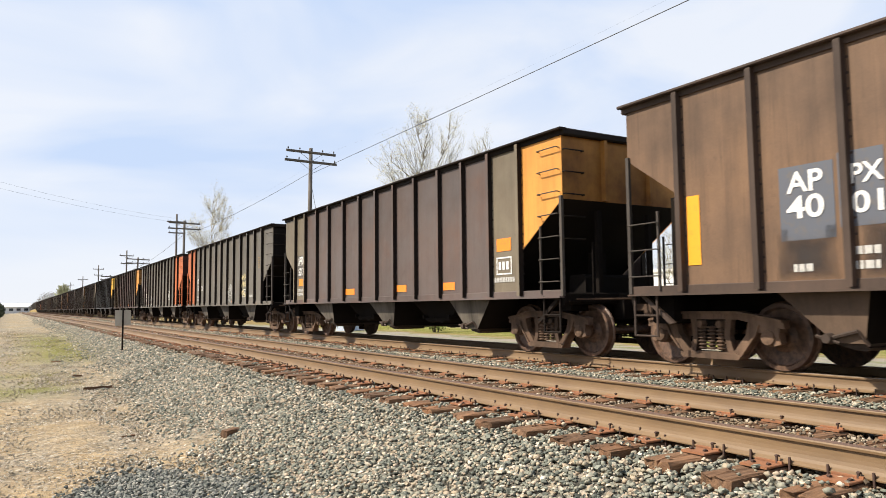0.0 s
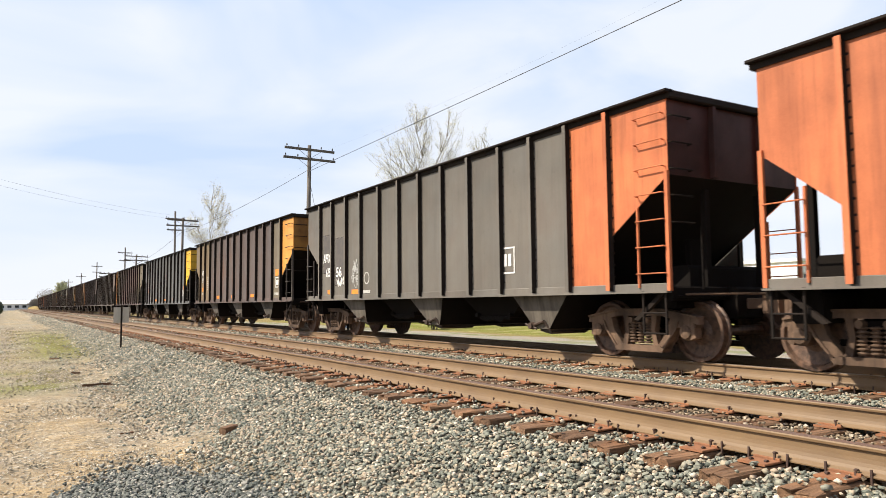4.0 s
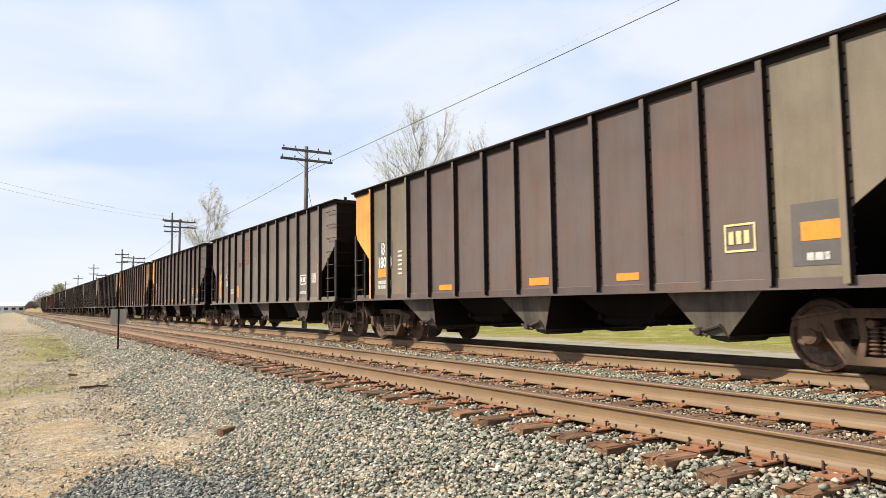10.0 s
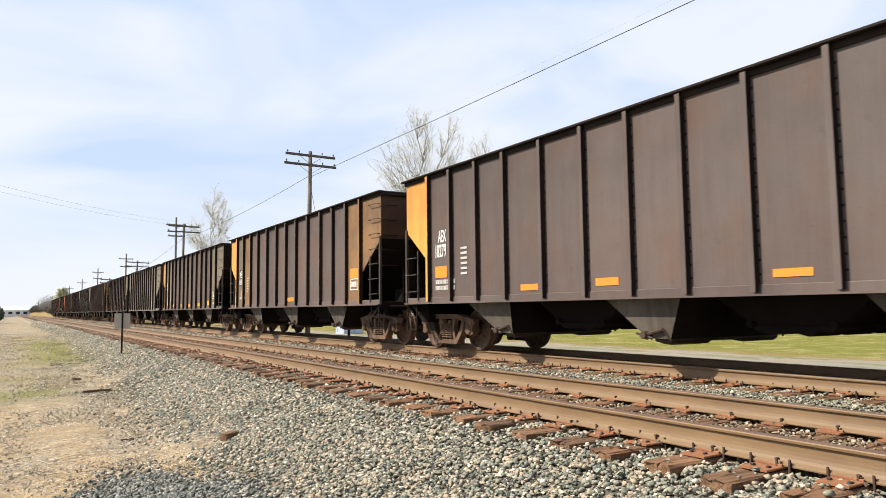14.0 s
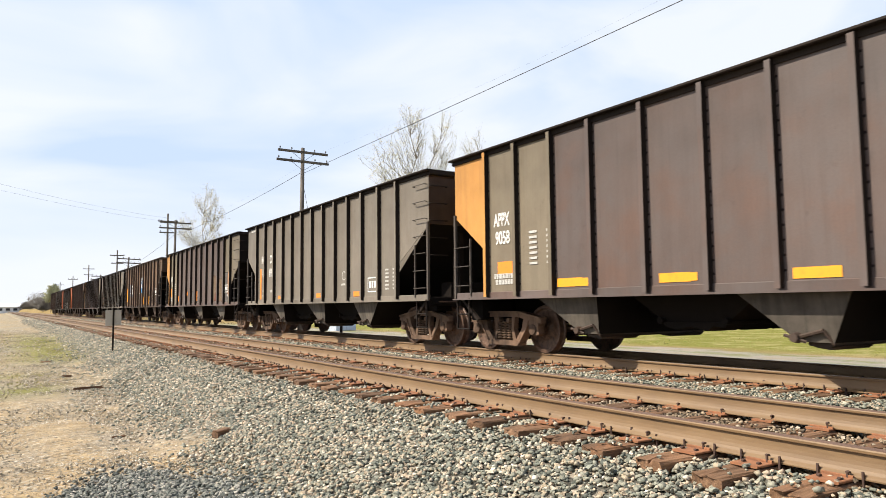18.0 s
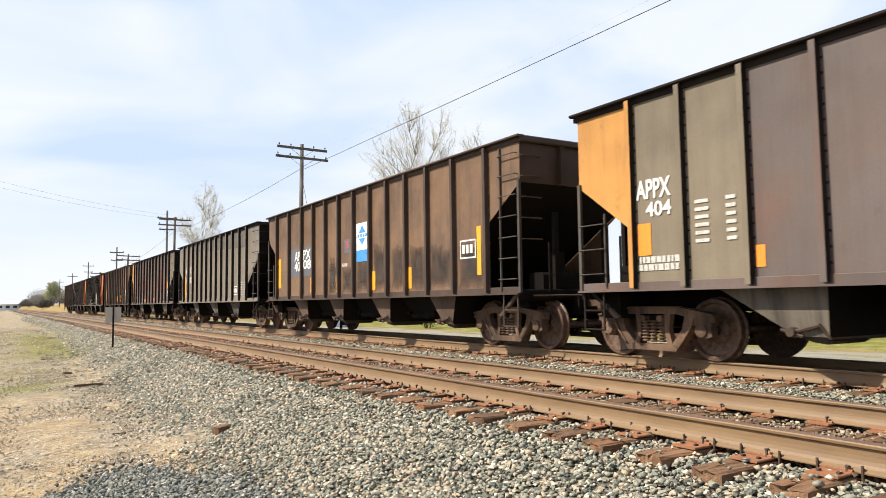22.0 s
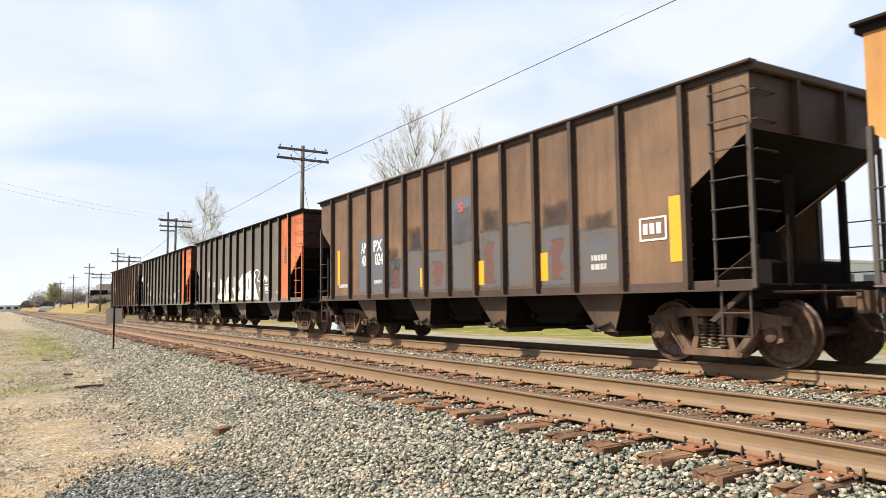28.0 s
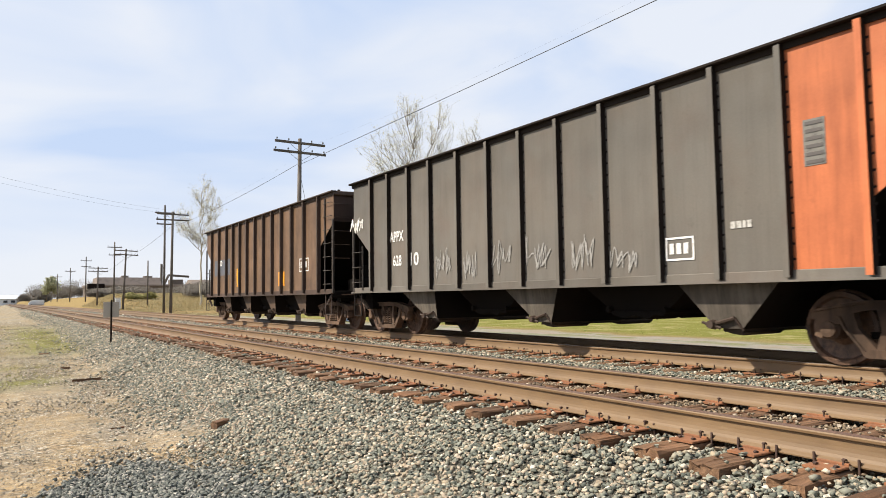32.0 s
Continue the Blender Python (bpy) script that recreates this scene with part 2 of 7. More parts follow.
MARKS = {
    "o": flat("orange_marker_film", (0.82, 0.24, 0.02), wear=(0.62, 0.20, 0.03)),
    "y": flat("yellow_marker_film", (0.86, 0.34, 0.012), wear=(0.70, 0.29, 0.02)),
    "r": flat("red_stencil", (0.6, 0.06, 0.05)),
    "p": flat("dark_repaint", (0.085, 0.074, 0.068), wear=(0.12, 0.10, 0.085), scale=2.5, lo=0.45, hi=0.7),
    "pd": worn_patch("coal_stain", (0.050, 0.040, 0.036), (0.085, 0.060, 0.047), 0.5, 2.0, (1, 1, 0.6), 1.0, 0.8),
    "pg": worn_patch("grey_repaint", (0.120, 0.108, 0.102), (0.140, 0.122, 0.110), 0.03, 3.0, (1, 1, 1), 1.2, 0.8),
    "pu": flat("brown_old_paint", (0.112, 0.086, 0.075), wear=(0.135, 0.10, 0.082), scale=2.5, lo=0.42, hi=0.7),
    "pb": flat("blue_grey_repaint", (0.092, 0.098, 0.118), wear=(0.12, 0.105, 0.098)),
    "k": flat("black_stencil_ground", (0.02, 0.02, 0.022)),
    "w": flat("white_stencil", (0.78, 0.76, 0.72), wear=(0.42, 0.39, 0.35)),
    "wy": flat("cream_stencil", (0.62, 0.52, 0.25), wear=(0.35, 0.29, 0.17)),
    "b": flat("faded_white_stencil", (0.50, 0.48, 0.44), wear=(0.24, 0.22, 0.19), scale=22),
    "gw": flat("white_spray_paint", (0.80, 0.78, 0.73), wear=(0.55, 0.50, 0.42), scale=5),
    "gb": flat("grey_white_spray_paint", (0.46, 0.45, 0.42), wear=(0.22, 0.205, 0.18), scale=9, lo=0.45, hi=0.6),
    "gf": flat("faint_white_spray_paint", (0.30, 0.285, 0.26), wear=(0.16, 0.15, 0.135), scale=12),
    "gs": flat("dull_dark_spray_paint", (0.105, 0.096, 0.086), wear=(0.14, 0.12, 0.10), scale=7),
    "gy": flat("cream_spray_paint", (0.66, 0.55, 0.28), wear=(0.35, 0.29, 0.18), scale=6),
    "rr": worn_patch("bare_rust", (0.165, 0.050, 0.030), (0.150, 0.110, 0.090), 0.04, 6.0, (1, 0.9, 2.2), 1.6),
    "rd": worn_patch("old_red_paint", (0.165, 0.046, 0.030), (0.115, 0.050, 0.036), 0.05, 5.0, (1, 1.4, 0.8), 1.8, 0.92),
    "rt": worn_patch("scraped_tan_paint", (0.185, 0.138, 0.092), (0.145, 0.085, 0.055), 0.05, 6.0, (1, 0.7, 2.2), 2.4, 0.85),
    "pl": worn_patch("faded_blue_grey_repaint", (0.118, 0.118, 0.126), (0.135, 0.112, 0.098), 0.07, 2.4, (1, 1, 1), 1.5, 0.85),
    "ty": flat("tan_stencil", (0.30, 0.19, 0.07)),
    "sg": flat("grey_notice", (0.16, 0.15, 0.13)),
    "sw": flat("white_placard", (0.80, 0.82, 0.84), wear=(0.7, 0.72, 0.75)),
    "sb": flat("blue_placard", (0.05, 0.26, 0.62)),
}


def rail_steel():
    m, n, l, b = material("rusty_rail_steel", 0.6)
    x = noise_node(n, l, 6, 6, 0.65, (1, 0.25, 1))
    y = noise_node(n, l, 60, 3, 0.6)
    c = ramp(n, l, x.outputs["Fac"], [(0.3, (0.132, 0.077, 0.033)), (0.55, (0.174, 0.104, 0.045)), (0.8, (0.204, 0.128, 0.060))]).outputs["Color"]
    c = blend(n, l, span(n, l, y.outputs["Fac"], 0.5, 0.8, 0, 0.35), c, (0.15, 0.080, 0.045))
    l.new(c, b.inputs["Base Color"])
    bump(n, l, b, y.outputs["Fac"], 0.3, 0.004)
    return m


def tread_steel(name, dark, light, metal):
    m, n, l, b = material(name, 0.6, metal)
    x = noise_node(n, l, 8, 4, 0.6, (6, 0.3, 1))
    r = ramp(n, l, x.outputs["Fac"], [(0.3, dark), (0.7, light)])
    l.new(r.outputs["Color"], b.inputs["Base Color"])
    return m


RAIL = rail_steel()
TREAD = tread_steel("worn_rail_tread", (0.17, 0.120, 0.085), (0.27, 0.20, 0.145), 0.3)
DULLTREAD = tread_steel("rusty_rail_tread", (0.115, 0.070, 0.052), (0.165, 0.104, 0.076), 0.0)


def tie_wood():
    m, n, l, b = material("weathered_tie_wood", 0.85)
    info = n.new("ShaderNodeObjectInfo")
    g = noise_node(n, l, 3.0, 7, 0.7, (0.5, 9, 9), own=True)
    s = noise_node(n, l, 2.0, 4, own=True)
    c = ramp(n, l, g.outputs["Fac"], [(0.25, (0.042, 0.025, 0.015)), (0.5, (0.158, 0.083, 0.041)), (0.8, (0.27, 0.158, 0.086))]).outputs["Color"]
    c = blend(n, l, span(n, l, s.outputs["Fac"], 0.55, 0.72, 0, 0.5), c, (0.30, 0.125, 0.046))
    h = n.new("ShaderNodeHueSaturation")
    l.new(c, h.inputs["Color"])
    l.new(span(n, l, info.outputs["Random"], 0, 1, 0.7, 1.25), h.inputs["Value"])
    l.new(h.outputs["Color"], b.inputs["Base Color"])
    bump(n, l, b, g.outputs["Fac"], 0.9, 0.02)
    return m


TIE = tie_wood()
PLATE = flat("rusty_tie_plate", (0.28, 0.118, 0.052), 0.9, wear=(0.17, 0.074, 0.036), scale=14, lo=0.42, hi=0.66)
SPIKE = flat("dark_spike_iron", (0.060, 0.032, 0.022), 0.7)


def stone_mat(name, stops, val=1.0):
    m, n, l, b = material(name, 0.85)
    geo = n.new("ShaderNodeNewGeometry")
    r = ramp(n, l, geo.outputs["Random Per Island"], stops)
    r.color_ramp.interpolation = "LINEAR"
    x = noise_node(n, l, 70, 5, 0.7)
    c = blend(n, l, span(n, l, x.outputs["Fac"], 0.4, 0.75, 0, 0.45), r.outputs["Color"], tuple(0.35 * v for v in stops[1][1]))
    l.new(c, b.inputs["Base Color"])
    bump(n, l, b, x.outputs["Fac"], 0.5, 0.006)
    return m


BALLAST = stone_mat("mixed_ballast_stone", [(0.0, (0.078, 0.085, 0.068)), (0.22, (0.172, 0.180, 0.142)), (0.42, (0.30, 0.282, 0.214)),
                                            (0.58, (0.235, 0.246, 0.198)), (0.74, (0.42, 0.340, 0.232)), (0.86, (0.45, 0.345, 0.246)), (0.95, (0.60, 0.51, 0.385)), (1.0, (0.74, 0.66, 0.53))])
BROWNSTONE = stone_mat("rust_stained_ballast_stone", [(0.0, (0.080, 0.062, 0.042)), (0.3, (0.17, 0.125, 0.080)), (0.6, (0.30, 0.215, 0.130)),
                                                      (0.85, (0.33, 0.26, 0.175)), (1.0, (0.55, 0.47, 0.36))])
DARKSTONE = stone_mat("dark_grey_stone", [(0.0, (0.060, 0.068, 0.060)), (0.3, (0.125, 0.134, 0.116)), (0.6, (0.215, 0.215, 0.180)),
                                          (0.85, (0.26, 0.252, 0.216)), (1.0, (0.48, 0.44, 0.37))])
PEBBLE = stone_mat("tan_pebble", [(0.0, (0.20, 0.17, 0.125)), (0.3, (0.33, 0.28, 0.205)), (0.6, (0.44, 0.375, 0.28)),
                                  (0.85, (0.56, 0.49, 0.38)), (1.0, (0.72, 0.66, 0.56))])


def ground_mat():
    """Ballast, bare dirt with wheel tracks, gravel road and grass on one sheet."""
    m, n, l, b = material("ground_soil_and_gravel", 0.95)
    b.inputs["Specular IOR Level"].default_value = 0.0
    t = n.new("ShaderNodeTexCoord")
    sep = n.new("ShaderNodeSeparateXYZ")
    l.new(t.outputs["Object"], sep.inputs["Vector"])
    x, y = sep.outputs["X"], sep.outputs["Y"]
    wob = noise_node(n, l, 0.35, 5, 0.6)
    w = span(n, l, wob.outputs["Fac"], 0.3, 0.7, -1.0, 1.0)
    xw = maths(n, l, "ADD", x, maths(n, l, "MULTIPLY", w, 0.45))
    grit = noise_node(n, l, 38, 6, 0.75)
    spec = noise_node(n, l, 14, 6, 0.7)
    vor = n.new("ShaderNodeTexVoronoi")
    vor.inputs["Scale"].default_value = 17
    l.new(t.outputs["Object"], vor.inputs["Vector"])
    vbw = n.new("ShaderNodeSeparateColor")
    l.new(vor.outputs["Color"], vbw.inputs["Color"])
    ballast = ramp(n, l, vbw.outputs["Red"], [(0.0, (0.042, 0.040, 0.033)), (0.4, (0.12, 0.112, 0.092)), (0.75, (0.23, 0.20, 0.158)), (1.0, (0.42, 0.36, 0.28))]).outputs["Color"]
    dirt = ramp(n, l, grit.outputs["Fac"], [(0.25, (0.22, 0.155, 0.082)), (0.5, (0.375, 0.275, 0.158)), (0.75, (0.48, 0.370, 0.230))]).outputs["Color"]
    dirt = blend(n, l, span(n, l, spec.outputs["Fac"], 0.5, 0.75, 0, 0.55), dirt, (0.32, 0.285, 0.23))
    grey = ramp(n, l, grit.outputs["Fac"], [(0.25, (0.12, 0.116, 0.105)), (0.75, (0.28, 0.27, 0.25))]).outputs["Color"]
    mid = noise_node(n, l, 1.1, 7, 0.72)
    dirt = blend(n, l, span(n, l, mid.outputs["Fac"], 0.46, 0.66, 0, 0.4), dirt, grey)
    dirt = blend(n, l, span(n, l, mid.outputs["Fac"], 0.46, 0.30, 0, 0.6), dirt, (0.20, 0.145, 0.085))
    fleck = noise_node(n, l, 22, 3, 0.5)
    dirt = blend(n, l, span(n, l, fleck.outputs["Fac"], 0.60, 0.68, 0, 0.7), dirt, (0.50, 0.44, 0.35))
    dirt = blend(n, l, span(n, l, fleck.outputs["Fac"], 0.36, 0.30, 0, 0.7), dirt, (0.10, 0.085, 0.065))
    old = noise_node(n, l, 0.6, 6, 0.7)
    turf = maths(n, l, "MULTIPLY", span(n, l, old.outputs["Fac"], 0.40, 0.60, 0.15, 0.85), span(n, l, y, 10, 24))
    dirt = blend(n, l, turf, dirt, blend(n, l, spec.outputs["Fac"], (0.15, 0.125, 0.078), (0.33, 0.285, 0.20)))
    patch = noise_node(n, l, 0.28, 8, 0.72, (1.0, 0.35, 1.0))
    dirt = blend(n, l, span(n, l, patch.outputs["Fac"], 0.45, 0.60, 0, 0.6), dirt, blend(n, l, spec.outputs["Fac"], (0.16, 0.150, 0.125), (0.36, 0.335, 0.285)))
    dirt = blend(n, l, span(n, l, patch.outputs["Fac"], 0.44, 0.36, 0, 0.45), dirt, (0.17, 0.130, 0.078))
    crumb = noise_node(n, l, 3.2, 9, 0.78)
    dirt = blend(n, l, 1.0, dirt, span(n, l, crumb.outputs["Fac"], 0.32, 0.68, 0.70, 1.55), "MULTIPLY")
    chip = n.new("ShaderNodeTexVoronoi")
    chip.inputs["Scale"].default_value = 24
    l.new(t.outputs["Object"], chip.inputs["Vector"])
    chips = n.new("ShaderNodeSeparateColor")
    l.new(chip.outputs["Color"], chips.inputs["Color"])
    speck = ramp(n, l, chips.outputs["Green"], [(0.0, (0.085, 0.080, 0.066)), (0.45, (0.24, 0.21, 0.165)), (0.8, (0.42, 0.37, 0.29)), (1.0, (0.66, 0.61, 0.52))]).outputs["Color"]
    strewn = maths(n, l, "MULTIPLY", span(n, l, chips.outputs["Red"], 0.66, 0.72), span(n, l, mid.outputs["Fac"], 0.36, 0.58, 0.15, 0.8))
    dirt = blend(n, l, strewn, dirt, speck)
    # wheel tracks and greyer stretch along the dirt way
    dirt = blend(n, l, span(n, l, xw, -0.2, -1.6, 0.0, 0.35), dirt, grey)
    grass = ramp(n, l, spec.outputs["Fac"], [(0.3, (0.11, 0.118, 0.028)), (0.55, (0.20, 0.20, 0.052)), (0.8, (0.32, 0.265, 0.115))]).outputs["Color"]
    straw = ramp(n, l, spec.outputs["Fac"], [(0.3, (0.19, 0.14, 0.065)), (0.7, (0.34, 0.255, 0.125))]).outputs["Color"]
    # near side: dirt, then ballast from its toe on
    toe = maths(n, l, "ADD", span(n, l, y, 5, 45, 2.0, 3.0), 0.0)
    f = maths(n, l, "SUBTRACT", xw, toe)
    c = blend(n, l, span(n, l, f, -0.5, 0.5), dirt, ballast)
    inside = maths(n, l, "MULTIPLY", span(n, l, x, 3.9, 4.4), span(n, l, x, 6.3, 5.8))
    c = blend(n, l, inside, c, blend(n, l, grit.outputs["Fac"], (0.07, 0.052, 0.036), (0.24, 0.175, 0.115)))
    # grass tufts on the near side
    gn = noise_node(n, l, 0.22, 6, 0.65)
    band = maths(n, l, "MULTIPLY", span(n, l, xw, 0.0, 1.2), span(n, l, xw, 3.6, 2.2))
    band = maths(n, l, "MULTIPLY", band, maths(n, l, "MULTIPLY", span(n, l, y, 23, 29), span(n, l, y, 62, 46)))
    c = blend(n, l, maths(n, l, "MULTIPLY", band, span(n, l, spec.outputs["Fac"], 0.35, 0.55)), c, grass)
    small = maths(n, l, "MULTIPLY", span(n, l, x, 1.6, 0.9), maths(n, l, "MULTIPLY", span(n, l, y, 15, 17), span(n, l, y, 24, 20)))
    small = maths(n, l, "MULTIPLY", small, span(n, l, gn.outputs["Fac"], 0.42, 0.6))
    c = blend(n, l, maths(n, l, "MULTIPLY", small, 0.8), c, grass)
    lg = maths(n, l, "MULTIPLY", span(n, l, xw, -1.0, -5.0), span(n, l, gn.outputs["Fac"], 0.45, 0.6))
    c = blend(n, l, maths(n, l, "MULTIPLY", lg, 0.8), c, grass)
    # far side; the train's shadow beyond the track is put into the ground colour
    train_shade = maths(n, l, "MULTIPLY", span(n, l, x, 10.1, 10.6), span(n, l, x, 13.4, 12.6))
    way = blend(n, l, grit.outputs["Fac"], (0.20, 0.195, 0.18), (0.42, 0.40, 0.37))
    worn = noise_node(n, l, 0.55, 6, 0.72, (1.6, 0.5, 1))
    way = blend(n, l, span(n, l, worn.outputs["Fac"], 0.46, 0.60, 0.0, 0.75), way, blend(n, l, grit.outputs["Fac"], (0.17, 0.130, 0.085), (0.44, 0.36, 0.25)))
    way = blend(n, l, maths(n, l, "MULTIPLY", span(n, l, x, 15.5, 19.0), span(n, l, worn.outputs["Fac"], 0.52, 0.44, 0.0, 0.8)), way, grass)
    c = blend(n, l, span(n, l, x, 12.4, 13.0), c, way)
    c = blend(n, l, train_shade, c, blend(n, l, grit.outputs["Fac"], (0.010, 0.009, 0.008), (0.030, 0.025, 0.020)))
    c = blend(n, l, span(n, l, xw, 19.4, 20.2), c, straw)
    gfar = maths(n, l, "MULTIPLY", span(n, l, xw, 19.8, 21.4), span(n, l, y, 78, 60))
    pale = noise_node(n, l, 0.8, 6, 0.7)
    lawn = blend(n, l, span(n, l, pale.outputs["Fac"], 0.48, 0.66, 0.0, 0.7), grass, (0.40, 0.34, 0.17))
    c = blend(n, l, maths(n, l, "MULTIPLY", gfar, span(n, l, spec.outputs["Fac"], 0.25, 0.45, 0.6, 1.0)), c, lawn)
    c = blend(n, l, maths(n, l, "MULTIPLY", span(n, l, xw, 12.0, 13.5), span(n, l, y, 62, 85)), c, straw)
    road = maths(n, l, "MULTIPLY", span(n, l, x, 52, 53), span(n, l, x, 63, 62))
    c = blend(n, l, maths(n, l, "MULTIPLY", road, span(n, l, y, 90, 88)), c, (0.42, 0.39, 0.35))
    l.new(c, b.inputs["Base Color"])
    h = maths(n, l, "ADD", grit.outputs["Fac"], maths(n, l, "MULTIPLY", vor.outputs["Distance"], -0.8))
    bump(n, l, b, h, 0.8, 0.03)
    return m


GROUND = ground_mat()
POLE = paint("weathered_pole_wood", (0.105, 0.090, 0.078), (0.18, 0.155, 0.13), rough=0.9, amount=0.7)
WIRE = flat("dark_cable", (0.06, 0.06, 0.062), 0.6)
BARK = paint("pale_bark", (0.27, 0.24, 0.185), (0.17, 0.145, 0.11), rough=0.9, amount=0.6)
# lighter copy of the pale bark; distance haze is put into its colour
HAZEBARK = paint("haze_paled_bark", (0.44, 0.40, 0.31), (0.30, 0.265, 0.20), rough=0.9, amount=0.6)
DARKBARK = paint("grey_bark", (0.16, 0.13, 0.105), (0.10, 0.08, 0.065), rough=0.9, amount=0.6)


def leaf_mat(name, stops):
    m, n, l, b = material(name, 0.7)
    geo = n.new("ShaderNodeNewGeometry")
    r = ramp(n, l, geo.outputs["Random Per Island"], stops)
    l.new(r.outputs["Color"], b.inputs["Base Color"])
    return m


BUD = leaf_mat("young_spring_leaves", [(0, (0.34, 0.32, 0.19)), (0.5, (0.52, 0.49, 0.32)), (1, (0.72, 0.67, 0.50))])
LEAF = leaf_mat("fresh_green_leaves", [(0, (0.10, 0.15, 0.03)), (0.5, (0.24, 0.30, 0.06)), (1, (0.40, 0.42, 0.10))])
TWIG = leaf_mat("brown_twigs", [(0, (0.15, 0.130, 0.102)), (0.5, (0.185, 0.160, 0.126)), (1, (0.225, 0.198, 0.158))])
STRAW = leaf_mat("dry_straw_grass", [(0, (0.32, 0.25, 0.12)), (0.5, (0.45, 0.36, 0.19)), (1, (0.40, 0.37, 0.18))])
FRESH = leaf_mat("pale_fresh_leaves", [(0, (0.30, 0.30, 0.15)), (0.5, (0.40, 0.40, 0.22)), (1, (0.50, 0.49, 0.31))])
VERGE = leaf_mat("yellowish_verge_grass", [(0, (0.17, 0.16, 0.045)), (0.5, (0.29, 0.27, 0.075)), (1, (0.42, 0.36, 0.13))])
DARKLEAF = leaf_mat("dark_evergreen_leaves", [(0, (0.03, 0.045, 0.02)), (0.5, (0.06, 0.075, 0.035)), (1, (0.10, 0.11, 0.06))])

# ---- mesh helpers ----


class Shape:
    """Collects boxes, prisms and tubes into one mesh."""

    def __init__(self):
        self.v, self.f = [], []

    def add(self, verts, faces):
        k = len(self.v)
        self.v += [tuple(p) for p in verts]
        self.f += [tuple(i + k for i in f) for f in faces]
        return self

    def box(self, x0, y0, z0, x1, y1, z1, c=0.0):
        """A box; c chamfers its four long upright or lying edges in section."""
        if c <= 0:
            p = [(x, y, z) for x in (x0, x1) for y in (y0, y1) for z in (z0, z1)]
            return self.add(p, [(0, 1, 3, 2), (4, 6, 7, 5), (0, 4, 5, 1), (2, 3, 7, 6), (0, 2, 6, 4), (1, 5, 7, 3)])
        d = (x1 - x0, y1 - y0, z1 - z0)
        ax = d.index(max(d))
        lo, hi = (x0, y0, z0), (x1, y1, z1)
        a, b = [i for i in range(3) if i != ax]
        ring = [(lo[a] + c, lo[b]), (hi[a] - c, lo[b]), (hi[a], lo[b] + c), (hi[a], hi[b] - c),
                (hi[a] - c, hi[b]), (lo[a] + c, hi[b]), (lo[a], hi[b] - c), (lo[a], lo[b] + c)]
        verts = []
        for e in (lo[ax], hi[ax]):
            for u, w in ring:
                q = [0, 0, 0]
                q[ax], q[a], q[b] = e, u, w
                verts.append(tuple(q))
        faces = [(i, (i + 1) % 8, 8 + (i + 1) % 8, 8 + i) for i in range(8)] + [tuple(range(7, -1, -1)), tuple(range(8, 16))]
        return self.add(verts, faces)

    def prism(self, outline, axis, e0, e1):
        """An outline of (u, w) pulled along an axis: x takes (y, z), y takes (x, z), z takes (x, y)."""
        n = len(outline)

        def at(e, u, w):
            return {"x": (e, u, w), "y": (u, e, w), "z": (u, w, e)}[axis]
        verts = [at(e0, u, w) for u, w in outline] + [at(e1, u, w) for u, w in outline]
        faces = [(i, (i + 1) % n, n + (i + 1) % n, n + i) for i in range(n)] + [tuple(range(n - 1, -1, -1)), tuple(range(n, 2 * n))]
        return self.add(verts, faces)

    def tube(self, p, q, r0, r1=None, n=8, caps=True):
        p, q = Vector(p), Vector(q)
        r1 = r0 if r1 is None else r1
        d = (q - p).normalized()
        a = d.orthogonal().normalized()
        b = d.cross(a)
        verts = [c + (a * math.cos(6.28318 * i / n) + b * math.sin(6.28318 * i / n)) * r for c, r in ((p, r0), (q, r1)) for i in range(n)]
        faces = [(i, (i + 1) % n, n + (i + 1) % n, n + i) for i in range(n)]
        if caps:
            faces += [tuple(range(n - 1, -1, -1)), tuple(range(n, 2 * n))]
        return self.add(verts, faces)

    def lathe(self, rings, n=20, axis="x"):
        """Rings of (place along axis, radius)."""
        verts, faces = [], []
        for e, r in rings:
            for i in range(n):
                u, w = r * math.cos(6.28318 * i / n), r * math.sin(6.28318 * i / n)
                verts.append({"x": (e, u, w), "y": (u, e, w), "z": (u, w, e)}[axis])
        m = len(rings)
        for j in range(m - 1):
            faces += [(j * n + i, j * n + (i + 1) % n, (j + 1) * n + (i + 1) % n, (j + 1) * n + i) for i in range(n)]
        faces += [tuple(range(n - 1, -1, -1)), tuple((m - 1) * n + i for i in range(n))]
        return self.add(verts, faces)

    def mesh(self, name, mat, smooth=False):
        me = bpy.data.meshes.new(name)
        me.from_pydata(self.v, [], self.f)
        bm = bmesh.new()
        bm.from_mesh(me)
        bmesh.ops.recalc_face_normals(bm, faces=bm.faces)
        bm.to_mesh(me)
        bm.free()
        if smooth:
            me.shade_smooth()
        for mm in (mat if isinstance(mat, (list, tuple)) else [mat]):
            me.materials.append(mm)
        return me


def thing(name, label, category, m=None, group="", kind=""):
    ob = new(name)
    if m is not None:
        ob.matrix_world = m
    return tagged(ob, label, category, group, kind)


def part(name, me, parent, label="", at=None):
    ob = new(name, me)
    ob.parent = parent
    if at is not None:
        ob.matrix_basis = at
    if label:
        ob["label"] = label
    return ob


# ---- ground ----
TRACKS = (5.065, 9.381)
# the near track lies a little higher than the far one
LIFT = (0.035, 0.0)
TIE_TOP = -0.185


